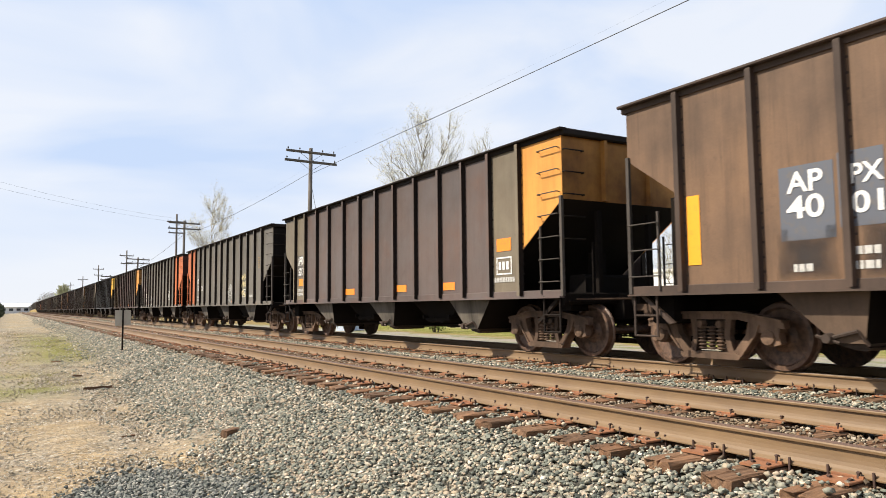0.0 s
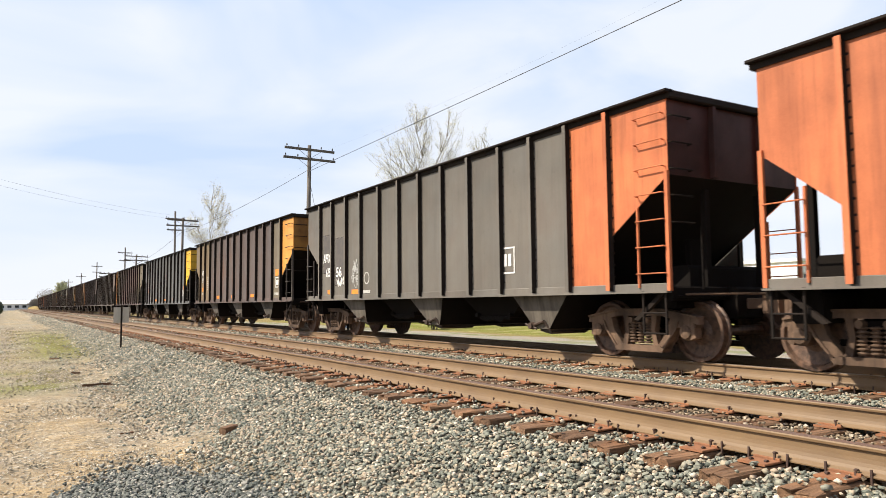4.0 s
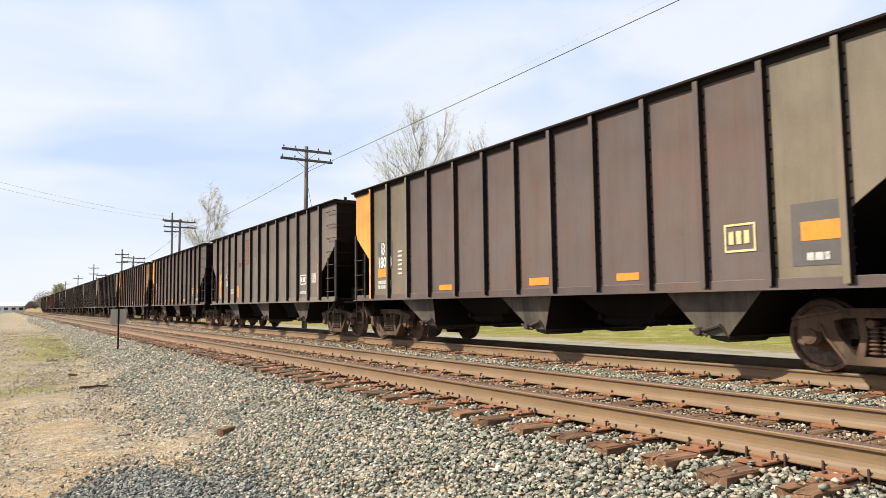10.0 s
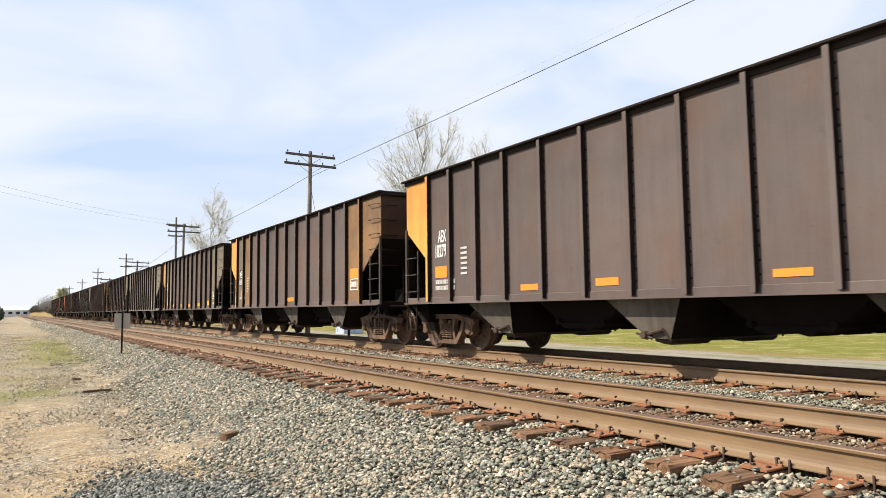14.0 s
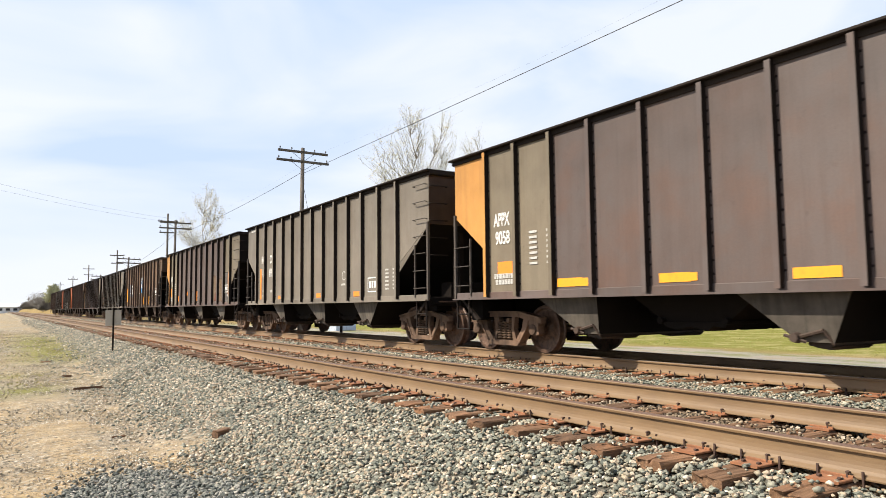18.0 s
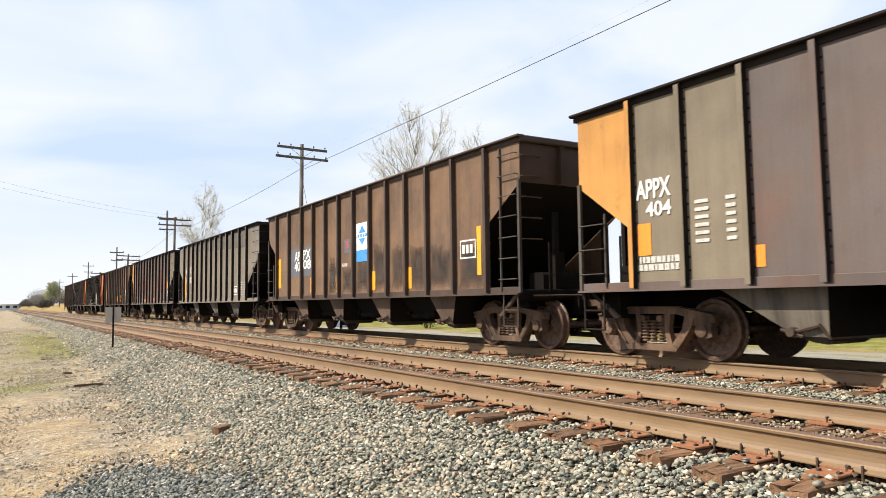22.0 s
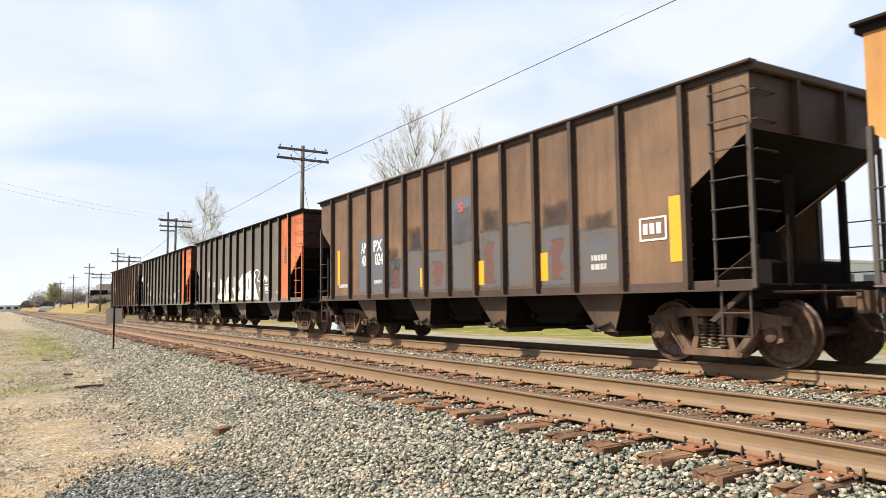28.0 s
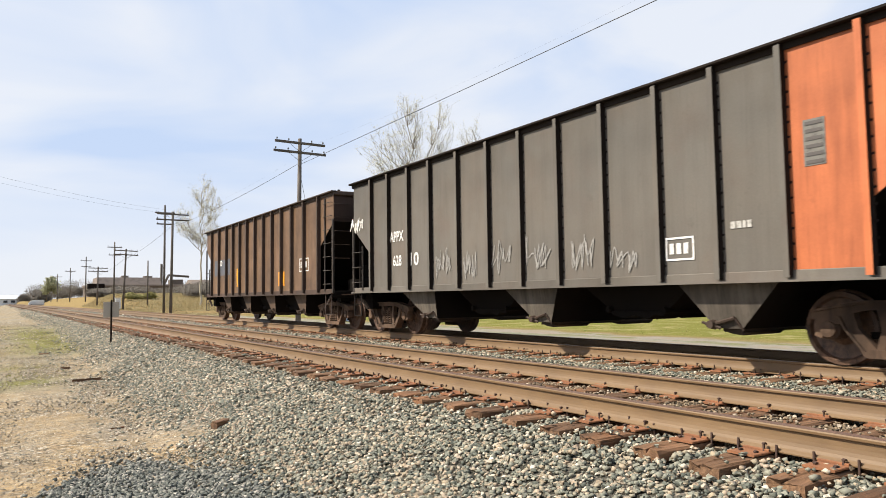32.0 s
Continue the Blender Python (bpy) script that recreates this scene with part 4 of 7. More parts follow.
def gate_mesh():
    s = Shape()
    s.box(-1.24, -0.15, 0.37, 1.24, 0.15, 0.44, 0.02)
    s.tube((-1.40, 0.22, 0.47), (1.40, 0.22, 0.47), 0.03)
    for sx in (-1, 1):
        s.tube((sx * 1.33, 0.22, 0.47), (sx * 1.43, 0.22, 0.47), 0.07, 0.055, 10)
        s.tube((sx * 1.36, 0.10, 0.42), (sx * 1.42, 0.34, 0.50), 0.022, n=6)
        s.tube((sx * 1.37, 0.22, 0.47), (sx * 1.37, -0.12, 0.56), 0.024, n=6)
        s.tube((sx * 1.37, -0.12, 0.56), (sx * 1.30, -0.20, 0.40), 0.020, n=6)
        s.prism([(-0.17, 0.37), (-0.10, 0.33), (0.06, 0.35), (0.16, 0.38)], "x", sx * 0.8 - 0.4, sx * 0.8 + 0.4)
    return s.mesh("hopper_gate", RUSTFRAME)


def latch_mesh():
    """Ragged linkage under an inner hopper."""
    s = Shape()
    for x in (-0.75, 0.0, 0.75):
        s.prism([(-0.60, 0.62), (-0.52, 0.55), (-0.34, 0.57), (-0.22, 0.50), (0.05, 0.56), (0.28, 0.51), (0.48, 0.55), (0.58, 0.62)], "x", x - 0.32, x + 0.32)
    s.tube((-1.12, -0.56, 0.64), (1.12, -0.56, 0.64), 0.05).tube((-1.12, 0.56, 0.64), (1.12, 0.56, 0.64), 0.05)
    return s.mesh("gate_latch", UNDER)


def end_sheet(kind, upper, lower):
    """Upright end wall, then the slope sheet under it, as two meshes facing forward (towards -y)."""
    cut = 3.02 if kind == "rust" else CUT_HIGH
    foot = 3.3 if kind == "rust" else 2.29

    def wall():
        s = Shape()
        s.box(-HALF + 0.01, 0.0, cut, HALF - 0.01, 0.012, TOP - 0.04)
        for x in (-0.55, 0.55):
            s.prism([(x - 0.05, -0.0), (x + 0.05, 0.0), (x + 0.035, -0.08), (x - 0.035, -0.08)], "z", cut + 0.02, TOP - 0.06)
        return s.mesh("end_wall", upper)

    def slope():
        s = Shape()
        s.prism([(0.0, cut), (0.012, cut + 0.015), (foot, SILL + 0.01), (foot, SILL - 0.01)], "x", -HALF + 0.02, HALF - 0.02)
        return s.mesh("slope_sheet", lower)
    return stored(("wall", kind, upper.name), wall), stored(("slope", kind, lower.name), slope)


def end_frame(mat):
    """End sill, striker, draft pocket and upright braces below the slope sheet."""
    def make():
        s = Shape()
        s.box(-1.5, -0.02, SILL - 0.14, 1.5, 0.14, SILL + 0.06, 0.02)
        s.box(-0.30, -0.16, 0.62, 0.30, 0.10, 1.08, 0.03)
        s.prism([(-1.45, SILL - 0.02), (1.45, SILL - 0.02), (1.45, SILL), (-1.45, SILL)], "y", 0.0, 1.9)
        for x in (-0.62, 0.62):
            s.box(x - 0.05, 0.05, SILL, x + 0.05, 0.13, 2.52)
        s.box(-0.18, 0.75, SILL, 0.18, 0.85, 1.85)
        s.box(-0.75, 0.30, SILL, 0.95, 0.72, 1.42, 0.05)
        s.box(-1.2, 0.18, 0.78, -0.5, 0.5, 1.0, 0.04)
        s.box(0.55, 0.15, 0.60, 1.25, 0.55, 1.0, 0.04)
        s.tube((-0.9, -0.06, 1.05), (-0.9, -0.06, 1.95), 0.02, n=6)
        s.tube((-1.42, -0.05, 0.95), (1.42, -0.05, 0.95), 0.018, n=6)
        return s.mesh("end_frame", mat)
    return stored(("end_frame", mat.name), make)


def coupler():
    s = Shape()
    s.box(-0.09, -0.48, 0.76, 0.09, 0.0, 0.92, 0.02)
    s.prism([(-0.13, -0.70), (0.05, -0.74), (0.16, -0.62), (0.14, -0.46), (-0.12, -0.44)], "z", 0.70, 0.99)
    s.tube((0.30, -0.1, 0.80), (0.26, -0.38, 0.50), 0.03, n=6).tube((0.26, -0.38, 0.50), (0.12, -0.66, 0.46), 0.03, n=6)
    s.tube((-0.12, -0.52, 0.98), (-1.3, -0.08, 0.98), 0.016, n=6)
    return s.mesh("coupler", TRUCK)


def step_mesh(mat):
    s = Shape()
    s.box(-0.012, 0.0, 0.42, 0.012, 0.03, SILL)
    s.box(-0.012, 0.42, 0.42, 0.012, 0.45, SILL)
    s.tube((0, 0.0, 0.43), (0, 0.45, 0.43), 0.014, n=6).tube((0, 0.0, 0.72), (0, 0.45, 0.72), 0.014, n=6)
    return s.mesh("sill_step", mat)


def brace_mesh(mat):
    s = Shape()
    s.prism([(0.0, SILL - 0.02), (0.10, SILL - 0.02), (0.62, 0.62), (0.54, 0.60)], "x", -0.03, 0.03)
    return s.mesh("truss_brace", mat)


def chord_mesh(length, mat):
    def make():
        s = Shape()
        s.box(-0.115, -0.10, TOP - 0.045, 0.05, length + 0.10, TOP, 0.012)
        s.box(-0.03, -0.02, TOP - 0.12, 0.02, length + 0.02, TOP - 0.045)
        return s.mesh("top_chord", mat)
    return stored(("chord", round(length, 2), mat.name), make)


def sill_mesh(length, mat):
    def make():
        s = Shape()
        s.box(-0.022, 0.0, SILL - 0.015, 0.03, length, SILL + 0.11, 0.008)
        s.box(-0.10, 0.0, SILL - 0.03, 0.05, length, SILL - 0.005)
        return s.mesh("side_sill", mat)
    return stored(("sill", round(length, 2), mat.name), make)


# outer hoppers: top from, top to, gate from, gate to, along the car; inner hoppers: middle and reach
BAYS = {"plain": ((2.25, 3.84, 2.88, 3.28), (6.30, 7.84, 6.60, 7.02), (10.30, 11.82, 10.36, 10.76)),
        "short": ((2.60, 4.14, 3.30, 3.68), (6.10, 7.56, 6.28, 6.66), (9.66, 10.80, 9.70, 10.05)),
        "rust": ((2.29, 3.40, 2.60, 2.95), (5.21, 6.28, 5.42, 5.76), (7.96, 9.00, 8.22, 8.56), (10.70, 11.86, 10.84, 11.18))}
INNER = {"plain": ((4.90, 1.15), (8.75, 1.15)), "short": ((5.15, 1.1), (8.60, 1.1)), "rust": ((4.30, 0.95), (7.10, 0.85), (9.86, 0.9))}


def hopper_car(kind, length, panels, body, lead_end, tail_end, label, frame_mat=None, low_end="black"):
    """One open-top coal hopper. Its space: y from the leading end (0) back to the trailing end, z from the rail."""
    car = thing("hopper_car", label, "hopper car", group="coal train")
    fm = frame_mat or FRAME
    ribs = rib_places(kind, length)
    cutk = 2 if kind == "rust" else 1
    for side in (-1, 1):
        turn = 0 if side < 0 else 180
        for k in range(14):
            w = ribs[k + 1] - ribs[k]
            cut = cutk if k == 0 else -cutk if k == 13 else 0
            if side < 0:
                mat = PAINTS[panels.get(k, body)]
                part("side_panel", panel_mesh(w, mat, cut), car, at=pose(-HALF, ribs[k], 0))
            elif k % 7 == 0:
                wide = ribs[k + 7] - ribs[k] - (ribs[1] if k == 0 else 0) - (ribs[1] if k == 7 else 0)
                part("side_panel", panel_mesh(wide, PAINTS[body], 0), car, at=pose(HALF, ribs[k] + (ribs[1] if k == 0 else 0), 0))
        if side > 0:
            for k in (0, 13):
                part("side_panel", panel_mesh(ribs[1], PAINTS[panels.get(k, body)], cutk if k == 0 else -cutk), car, at=pose(HALF, ribs[k], 0))
        for k in range(1, 14):
            mat = PAINTS[panels.get(k, body)] if side < 0 else fm
            if side < 0 and panels.get(k - 1) == panels.get(k) and panels.get(k) in ("orange",):
                mat = PAINTS["orange"]
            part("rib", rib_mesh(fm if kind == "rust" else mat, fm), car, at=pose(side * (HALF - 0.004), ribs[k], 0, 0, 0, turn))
        part("top_chord", chord_mesh(length, fm), car, at=pose(side * HALF, 0 if side < 0 else length, 0, 0, 0, turn))
        part("side_sill", sill_mesh(length, fm if kind == "rust" else PAINTS[body]), car, at=pose(side * HALF, 0 if side < 0 else length, 0, 0, 0, turn))
    for e in (0, 1):
        flip = pose(0, 0 if e == 0 else length, 0, 0, 0, 0 if e == 0 else 180)
        up = PAINTS[lead_end if e == 0 else tail_end]
        em = PAINTS["orange"] if panels.get(13 * e) == "orange" else LADDER
        post = stored(("post", em.name, kind), lambda: Shape().prism([(-0.045, -0.022), (0.008, -0.022), (0.008, 0.030), (0.0, 0.036), (-0.045, 0.036)], "z", SILL, (3.02 if kind == "rust" else CUT_HIGH) + 0.05).mesh("corner_post", em))
        low_stile = stored(("low_stile", em.name), lambda: Shape().box(-0.04, -0.018, SILL + 0.05, 0.0, 0.018, 2.2, 0.006).mesh("ladder_stile", em))
        stile = stored(("stile", em.name, kind), lambda: Shape().box(-0.04, -0.018, SILL + 0.05, 0.0, 0.018, 2.25 if kind != "rust" else 3.72, 0.008).mesh("ladder_stile", em))
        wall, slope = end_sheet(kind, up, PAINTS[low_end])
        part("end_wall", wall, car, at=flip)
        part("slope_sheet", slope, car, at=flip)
        part("end_chord", stored(("end_chord", fm.name), lambda: Shape().box(-HALF - 0.02, -0.10, TOP - 0.12, HALF + 0.02, 0.05, TOP - 0.003, 0.02).mesh("end_chord", fm)), car, at=flip)
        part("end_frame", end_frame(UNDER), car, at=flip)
        part("coupler", stored("coupler", coupler), car, at=flip)
        for sx in (-1, 1):
            mirror = flip @ pose(sx * HALF, 0, 0) @ Matrix.Diagonal((1 if sx < 0 else -1, 1, 1, 1))
            part("corner_post", post, car, at=mirror)
            part("ladder_stile", stile if sx < 0 else low_stile, car, at=mirror @ pose(-0.01, 0.56, 0))
            part("sill_step", stored(("step", fm.name), lambda: step_mesh(fm)), car, at=mirror @ pose(-0.03, 0.06, 0))
            part("truss_brace", stored(("brace", fm.name), lambda: brace_mesh(fm)), car, at=mirror @ pose(0.05, 0.12, 0))
            heights = (1.28, 1.66, 2.04, 2.42, 2.80, 3.18, 3.56)
            ladder = sx < 0
            for z in heights if ladder else heights[:3]:
                part("rung", rung_mesh(0.52, em), car, at=mirror @ pose(-0.085, 0.04, z))
            for z in heights[2:] if ladder else ():
                part("grab_iron", stored(("grab", fm.name), lambda: Shape().tube((0, 0, 0), (0.42, 0, 0), 0.012, n=6).tube((0, 0, 0), (0, 0.07, 0), 0.012, n=6).tube((0.42, 0, 0), (0.42, 0.07, 0), 0.012, n=6).mesh("grab_iron", fm)), car, at=mirror @ pose(0.02, -0.07, z - 0.05))
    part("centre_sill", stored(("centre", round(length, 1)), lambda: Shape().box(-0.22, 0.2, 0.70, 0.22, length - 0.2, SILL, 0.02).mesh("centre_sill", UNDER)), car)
    # unseen dark plate added so no daylight passes through the body
    part("floor_sheet", stored(("light_stop", round(length, 1)), lambda: Shape().box(-HALF + 0.02, 1.9, SILL, HALF - 0.02, length - 1.9, SILL + 0.02).mesh("floor_sheet", UNDER)), car)
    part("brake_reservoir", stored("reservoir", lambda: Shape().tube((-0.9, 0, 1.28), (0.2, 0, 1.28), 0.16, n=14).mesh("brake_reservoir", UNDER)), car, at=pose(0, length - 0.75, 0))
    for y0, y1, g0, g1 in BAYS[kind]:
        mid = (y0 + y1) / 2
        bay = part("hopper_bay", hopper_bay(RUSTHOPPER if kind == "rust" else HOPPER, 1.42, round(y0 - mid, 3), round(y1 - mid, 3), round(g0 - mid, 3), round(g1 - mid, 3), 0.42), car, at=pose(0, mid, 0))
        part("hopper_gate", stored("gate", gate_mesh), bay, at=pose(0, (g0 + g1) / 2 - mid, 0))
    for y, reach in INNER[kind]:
        bay = part("hopper_bay", hopper_bay(UNDER, 1.12, -reach, reach, -0.52, 0.52, 0.60), car, "inner hopper, black with coal and painted-in shade", pose(0, y, 0))
        part("gate_latch", stored("latch", latch_mesh), bay)
    wheels = add_truck(car, 1.02) + add_truck(car, length - 1.02)
    return car, wheels


LEADS = (-6.43, 9.20, 24.77, 40.39, 55.98, 71.51, 87.03, 102.49, 117.92, 133.47, 149.03, 164.35, 178.91, 194.70, 209.95, 224.77, 240.39, 255.94, 271.33, 286.87)
CARS = [
    ("rust", 14.10, {}, "rust", "rust", "rust", "rust-brown open-top steel coal hopper car with blue-grey patches"),
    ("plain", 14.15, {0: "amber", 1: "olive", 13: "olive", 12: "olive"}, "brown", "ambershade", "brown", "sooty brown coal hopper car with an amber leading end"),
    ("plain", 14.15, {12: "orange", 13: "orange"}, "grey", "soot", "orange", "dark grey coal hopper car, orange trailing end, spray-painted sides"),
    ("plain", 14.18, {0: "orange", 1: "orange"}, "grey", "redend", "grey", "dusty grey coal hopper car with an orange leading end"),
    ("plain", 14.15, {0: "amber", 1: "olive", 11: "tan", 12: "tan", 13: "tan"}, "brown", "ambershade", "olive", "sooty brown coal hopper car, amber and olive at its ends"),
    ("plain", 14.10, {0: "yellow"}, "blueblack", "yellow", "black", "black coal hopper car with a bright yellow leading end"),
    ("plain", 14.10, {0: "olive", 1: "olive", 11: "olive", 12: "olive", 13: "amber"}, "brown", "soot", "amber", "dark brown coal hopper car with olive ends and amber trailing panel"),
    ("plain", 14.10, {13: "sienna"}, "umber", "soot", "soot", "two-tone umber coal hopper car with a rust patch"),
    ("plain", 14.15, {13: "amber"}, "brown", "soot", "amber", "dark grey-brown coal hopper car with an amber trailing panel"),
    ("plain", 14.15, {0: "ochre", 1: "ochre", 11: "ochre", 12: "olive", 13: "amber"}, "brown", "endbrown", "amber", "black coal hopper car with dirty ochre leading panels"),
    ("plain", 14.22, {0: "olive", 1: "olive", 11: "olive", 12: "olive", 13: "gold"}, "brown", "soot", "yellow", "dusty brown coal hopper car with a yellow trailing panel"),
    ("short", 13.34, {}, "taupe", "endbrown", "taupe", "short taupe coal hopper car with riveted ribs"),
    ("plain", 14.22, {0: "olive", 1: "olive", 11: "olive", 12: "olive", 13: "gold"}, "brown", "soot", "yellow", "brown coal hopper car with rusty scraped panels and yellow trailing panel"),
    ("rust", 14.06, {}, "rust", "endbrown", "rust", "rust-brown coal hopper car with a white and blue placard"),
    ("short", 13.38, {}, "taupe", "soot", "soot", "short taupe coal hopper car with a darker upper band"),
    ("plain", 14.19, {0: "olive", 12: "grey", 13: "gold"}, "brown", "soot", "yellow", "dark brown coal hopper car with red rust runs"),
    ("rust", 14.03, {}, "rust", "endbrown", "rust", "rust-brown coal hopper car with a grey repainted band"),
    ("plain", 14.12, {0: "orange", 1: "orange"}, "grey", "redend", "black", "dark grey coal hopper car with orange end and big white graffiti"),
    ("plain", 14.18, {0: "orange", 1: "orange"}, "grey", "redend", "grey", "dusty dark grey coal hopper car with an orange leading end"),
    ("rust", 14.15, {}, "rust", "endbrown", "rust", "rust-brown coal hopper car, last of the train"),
]
cars, wheelsets = [], []
for i, (kind, length, panels, body, lead_end, tail_end, label) in enumerate(CARS):
    fm = RUSTFRAME if kind == "rust" else FRAME
    # slope sheets: sooty, with their deep shade put into the near-black colour
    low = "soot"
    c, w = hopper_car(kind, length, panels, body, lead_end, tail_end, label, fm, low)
    c.location = (TRACKS[1], LEADS[i], 0)
    cars.append(c)
    wheelsets.append(w)

# ---- lettering and marks on the cars ----
NAMES = {"o": "orange_marker", "y": "yellow_marker", "r": "red_stencil", "p": "repainted_patch", "pd": "coal_stain", "pg": "repainted_patch", "pu": "repainted_patch", "pb": "repainted_patch",
         "k": "black_patch", "w": "stencil_box", "wy": "stencil_box", "b": "stencil_line", "gw": "graffiti", "gb": "graffiti", "gf": "graffiti", "gy": "graffiti", "rr": "rust_patch", "rd": "red_paint_patch", "rt": "scraped_patch", "pl": "repainted_patch",
         "ty": "stencil_block", "sg": "notice_plate", "sw": "placard", "c": "stencil_block", "rg": "stencil_ring"}


def ribbon(shape, pts, thick, e0, e1):
    """One unbroken painted line of even width through points (u, z), rounded off between them."""
    path = []
    for k in range(len(pts) - 1):
        p0, p1, p2, p3 = pts[max(0, k - 1)], pts[k], pts[k + 1], pts[min(len(pts) - 1, k + 2)]
        for s in range(4):
            w = s / 4
            path.append(tuple(0.5 * (2 * b + (c - a) * w + (2 * a - 5 * b + 4 * c - d) * w * w + (3 * b - a - 3 * c + d) * w ** 3) for a, b, c, d in zip(p0, p1, p2, p3)))
    path.append(pts[-1])
    n = len(path)
    verts = []
    for k, (u, z) in enumerate(path):
        (a, b), (c, d) = path[max(0, k - 1)], path[min(n - 1, k + 1)]
        m = math.hypot(c - a, d - b) or 1
        nu, nz = -(d - b) / m * thick, (c - a) / m * thick
        e = e0 + (e1 - e0) * k / n
        verts += [(e, u - nu, z - nz), (e, u + nu, z + nz), (e + 0.001, u - nu, z - nz), (e + 0.001, u + nu, z + nz)]
    faces = [f for k in range(n - 1) for f in ((4 * k, 4 * k + 1, 4 * k + 5, 4 * k + 4), (4 * k + 2, 4 * k + 6, 4 * k + 7, 4 * k + 3), (4 * k, 4 * k + 4, 4 * k + 6, 4 * k + 2), (4 * k + 1, 4 * k + 3, 4 * k + 7, 4 * k + 5))]
    shape.add(verts, faces + [(0, 2, 3, 1), (4 * n - 4, 4 * n - 3, 4 * n - 1, 4 * n - 2)])


def strokes(shape, u0, z0, u1, z1, n, rnd, thick):
    """A sprayed scrawl filling a box in one sweep."""
    w, h = u1 - u0, z1 - z0
    pts = []
    for k in range(n):
        cu, cz = u0 + w * (k + 0.5) / n, z0 + h * rnd.uniform(0.35, 0.6)
        pts += [(cu + w / n * rnd.uniform(-0.7, 0.7), cz + h * (0.42 if i % 2 else -0.38) * rnd.uniform(0.3, 1)) for i in range(4)]
    ribbon(shape, pts, thick, -0.004, 0.0)


def mark(car, kind, u0, z0, u1, z1):
    """A painted or stuck-on mark on the near side, from u0, z0 to u1, z1."""
    s, mat = Shape(), MARKS.get(kind, MARKS["b"])
    rnd = random.Random(int(u0 * 1000 + z0 * 77))
    w, h = u1 - u0, z1 - z0
    proud = 0.012
    if kind in ("w", "wy"):
        e = 0.028
        for a, b, c, d in ((u0, z0, u1, z0 + e), (u0, z1 - e, u1, z1), (u0, z0 + e, u0 + e, z1 - e), (u1 - e, z0 + e, u1, z1 - e)):
            s.prism([(a, b), (c, b), (c, d), (a, d)], "x", 0, 0.002)
        for k in (0.3, 0.55, 0.8):
            s.prism([(u0 + w * (k - 0.1), z0 + h * 0.28), (u0 + w * (k + 0.06), z0 + h * 0.28), (u0 + w * (k + 0.06), z0 + h * 0.74), (u0 + w * (k - 0.1), z0 + h * 0.74)], "x", 0, 0.002)
        proud = 0.016
    elif kind == "b":
        u = u0
        while u < u1 - 0.03:
            e = min(u1, u + rnd.uniform(0.04, 0.10))
            s.prism([(u, z0), (e, z0), (e, z1), (u, z1)], "x", 0, 0.002)
            u = e + 0.018
        proud = 0.016
    elif kind in ("c", "ty", "sg"):
        rows = max(3, int(h / 0.09))
        for r in range(rows):
            z = z0 + h * (r + 0.25) / rows
            for a, b in ((0.0, 0.22), (0.62, 0.95)) if kind == "c" else ((0.1, 0.9),):
                s.prism([(u0 + w * a, z), (u0 + w * b, z), (u0 + w * b, z + h * 0.45 / rows), (u0 + w * a, z + h * 0.45 / rows)], "x", 0, 0.002)
        if kind == "sg":
            base = Shape().prism([(u0, z0), (u1, z0), (u1, z1), (u0, z1)], "x", 0, 0.004).mesh("notice_plate", mat)
            part("notice_plate", base, car, "small grey notice plate", pose(-HALF - 0.012, 0, 0))
            mat = MARKS["p"]
        proud = 0.018
    elif kind == "rg":
        cu, cz, r = (u0 + u1) / 2, (z0 + z1) / 2 + 0.1 * h, 0.38 * w
        for k in range(20):
            a, b = 6.2832 * k / 20, 6.2832 * (k + 1) / 20
            s.prism([(cu + r * math.cos(a), cz + r * math.sin(a)), (cu + r * math.cos(b), cz + r * math.sin(b)),
                     (cu + 0.8 * r * math.cos(b), cz + 0.8 * r * math.sin(b)), (cu + 0.8 * r * math.cos(a), cz + 0.8 * r * math.sin(a))], "x", 0, 0.002)
        s.prism([(u0, z0), (u1, z0), (u1, z0 + 0.12 * h), (u0, z0 + 0.12 * h)], "x", 0, 0.002)
    elif kind in ("gw", "gy", "gf"):
        rows = 3 if h > 0.6 and kind != "gf" else 1
        for r in range(rows):
            strokes(s, u0 + 0.06 * w * (r % 2), z0 + h * r / rows, u1 - 0.05 * w * (r == 1), z0 + h * (r + 1.15) / rows, 5 if kind != "gf" else 4, rnd, 0.014 if kind != "gf" else 0.011)
        proud = 0.018
    elif kind == "gb":
        cu, cz = (u0 + u1) / 2, z0 + 0.35 * h
        pts = []
        for k in range(17):
            a = math.radians(-30 + 240 * k / 16)
            for ln, da in ((0.35, -0.16), (rnd.uniform(0.85, 1.05), -0.02), (rnd.uniform(0.7, 0.95), 0.14), (0.4, 0.14)):
                a2, ln2 = a + da + rnd.uniform(-0.15, 0.15), ln * rnd.uniform(0.7, 1.0)
                pts.append((cu + math.cos(a2) * w * 0.5 * ln2, cz + math.sin(a2) * h * 0.62 * ln2))
        pts += [(cu - 0.3 * w, cz - 0.1 * h), (cu + 0.25 * w, cz - 0.05 * h), (cu + 0.1 * w, z0 + 0.05 * h), (cu - 0.15 * w, z0), (cu - 0.05 * w, cz)]
        ribbon(s, pts, 0.012, -0.006, 0.0)
        proud = 0.018
    elif kind in ("rr", "rd", "rt", "pd"):
        n = 7
        rag = 0.38 if kind == "rd" and w > 0.4 else 0.12
        left = [(u0 + w * rnd.uniform(0, rag), z0 + h * (k + rnd.uniform(-0.3, 0.3) * (0 < k < n)) / n) for k in range(n + 1)]
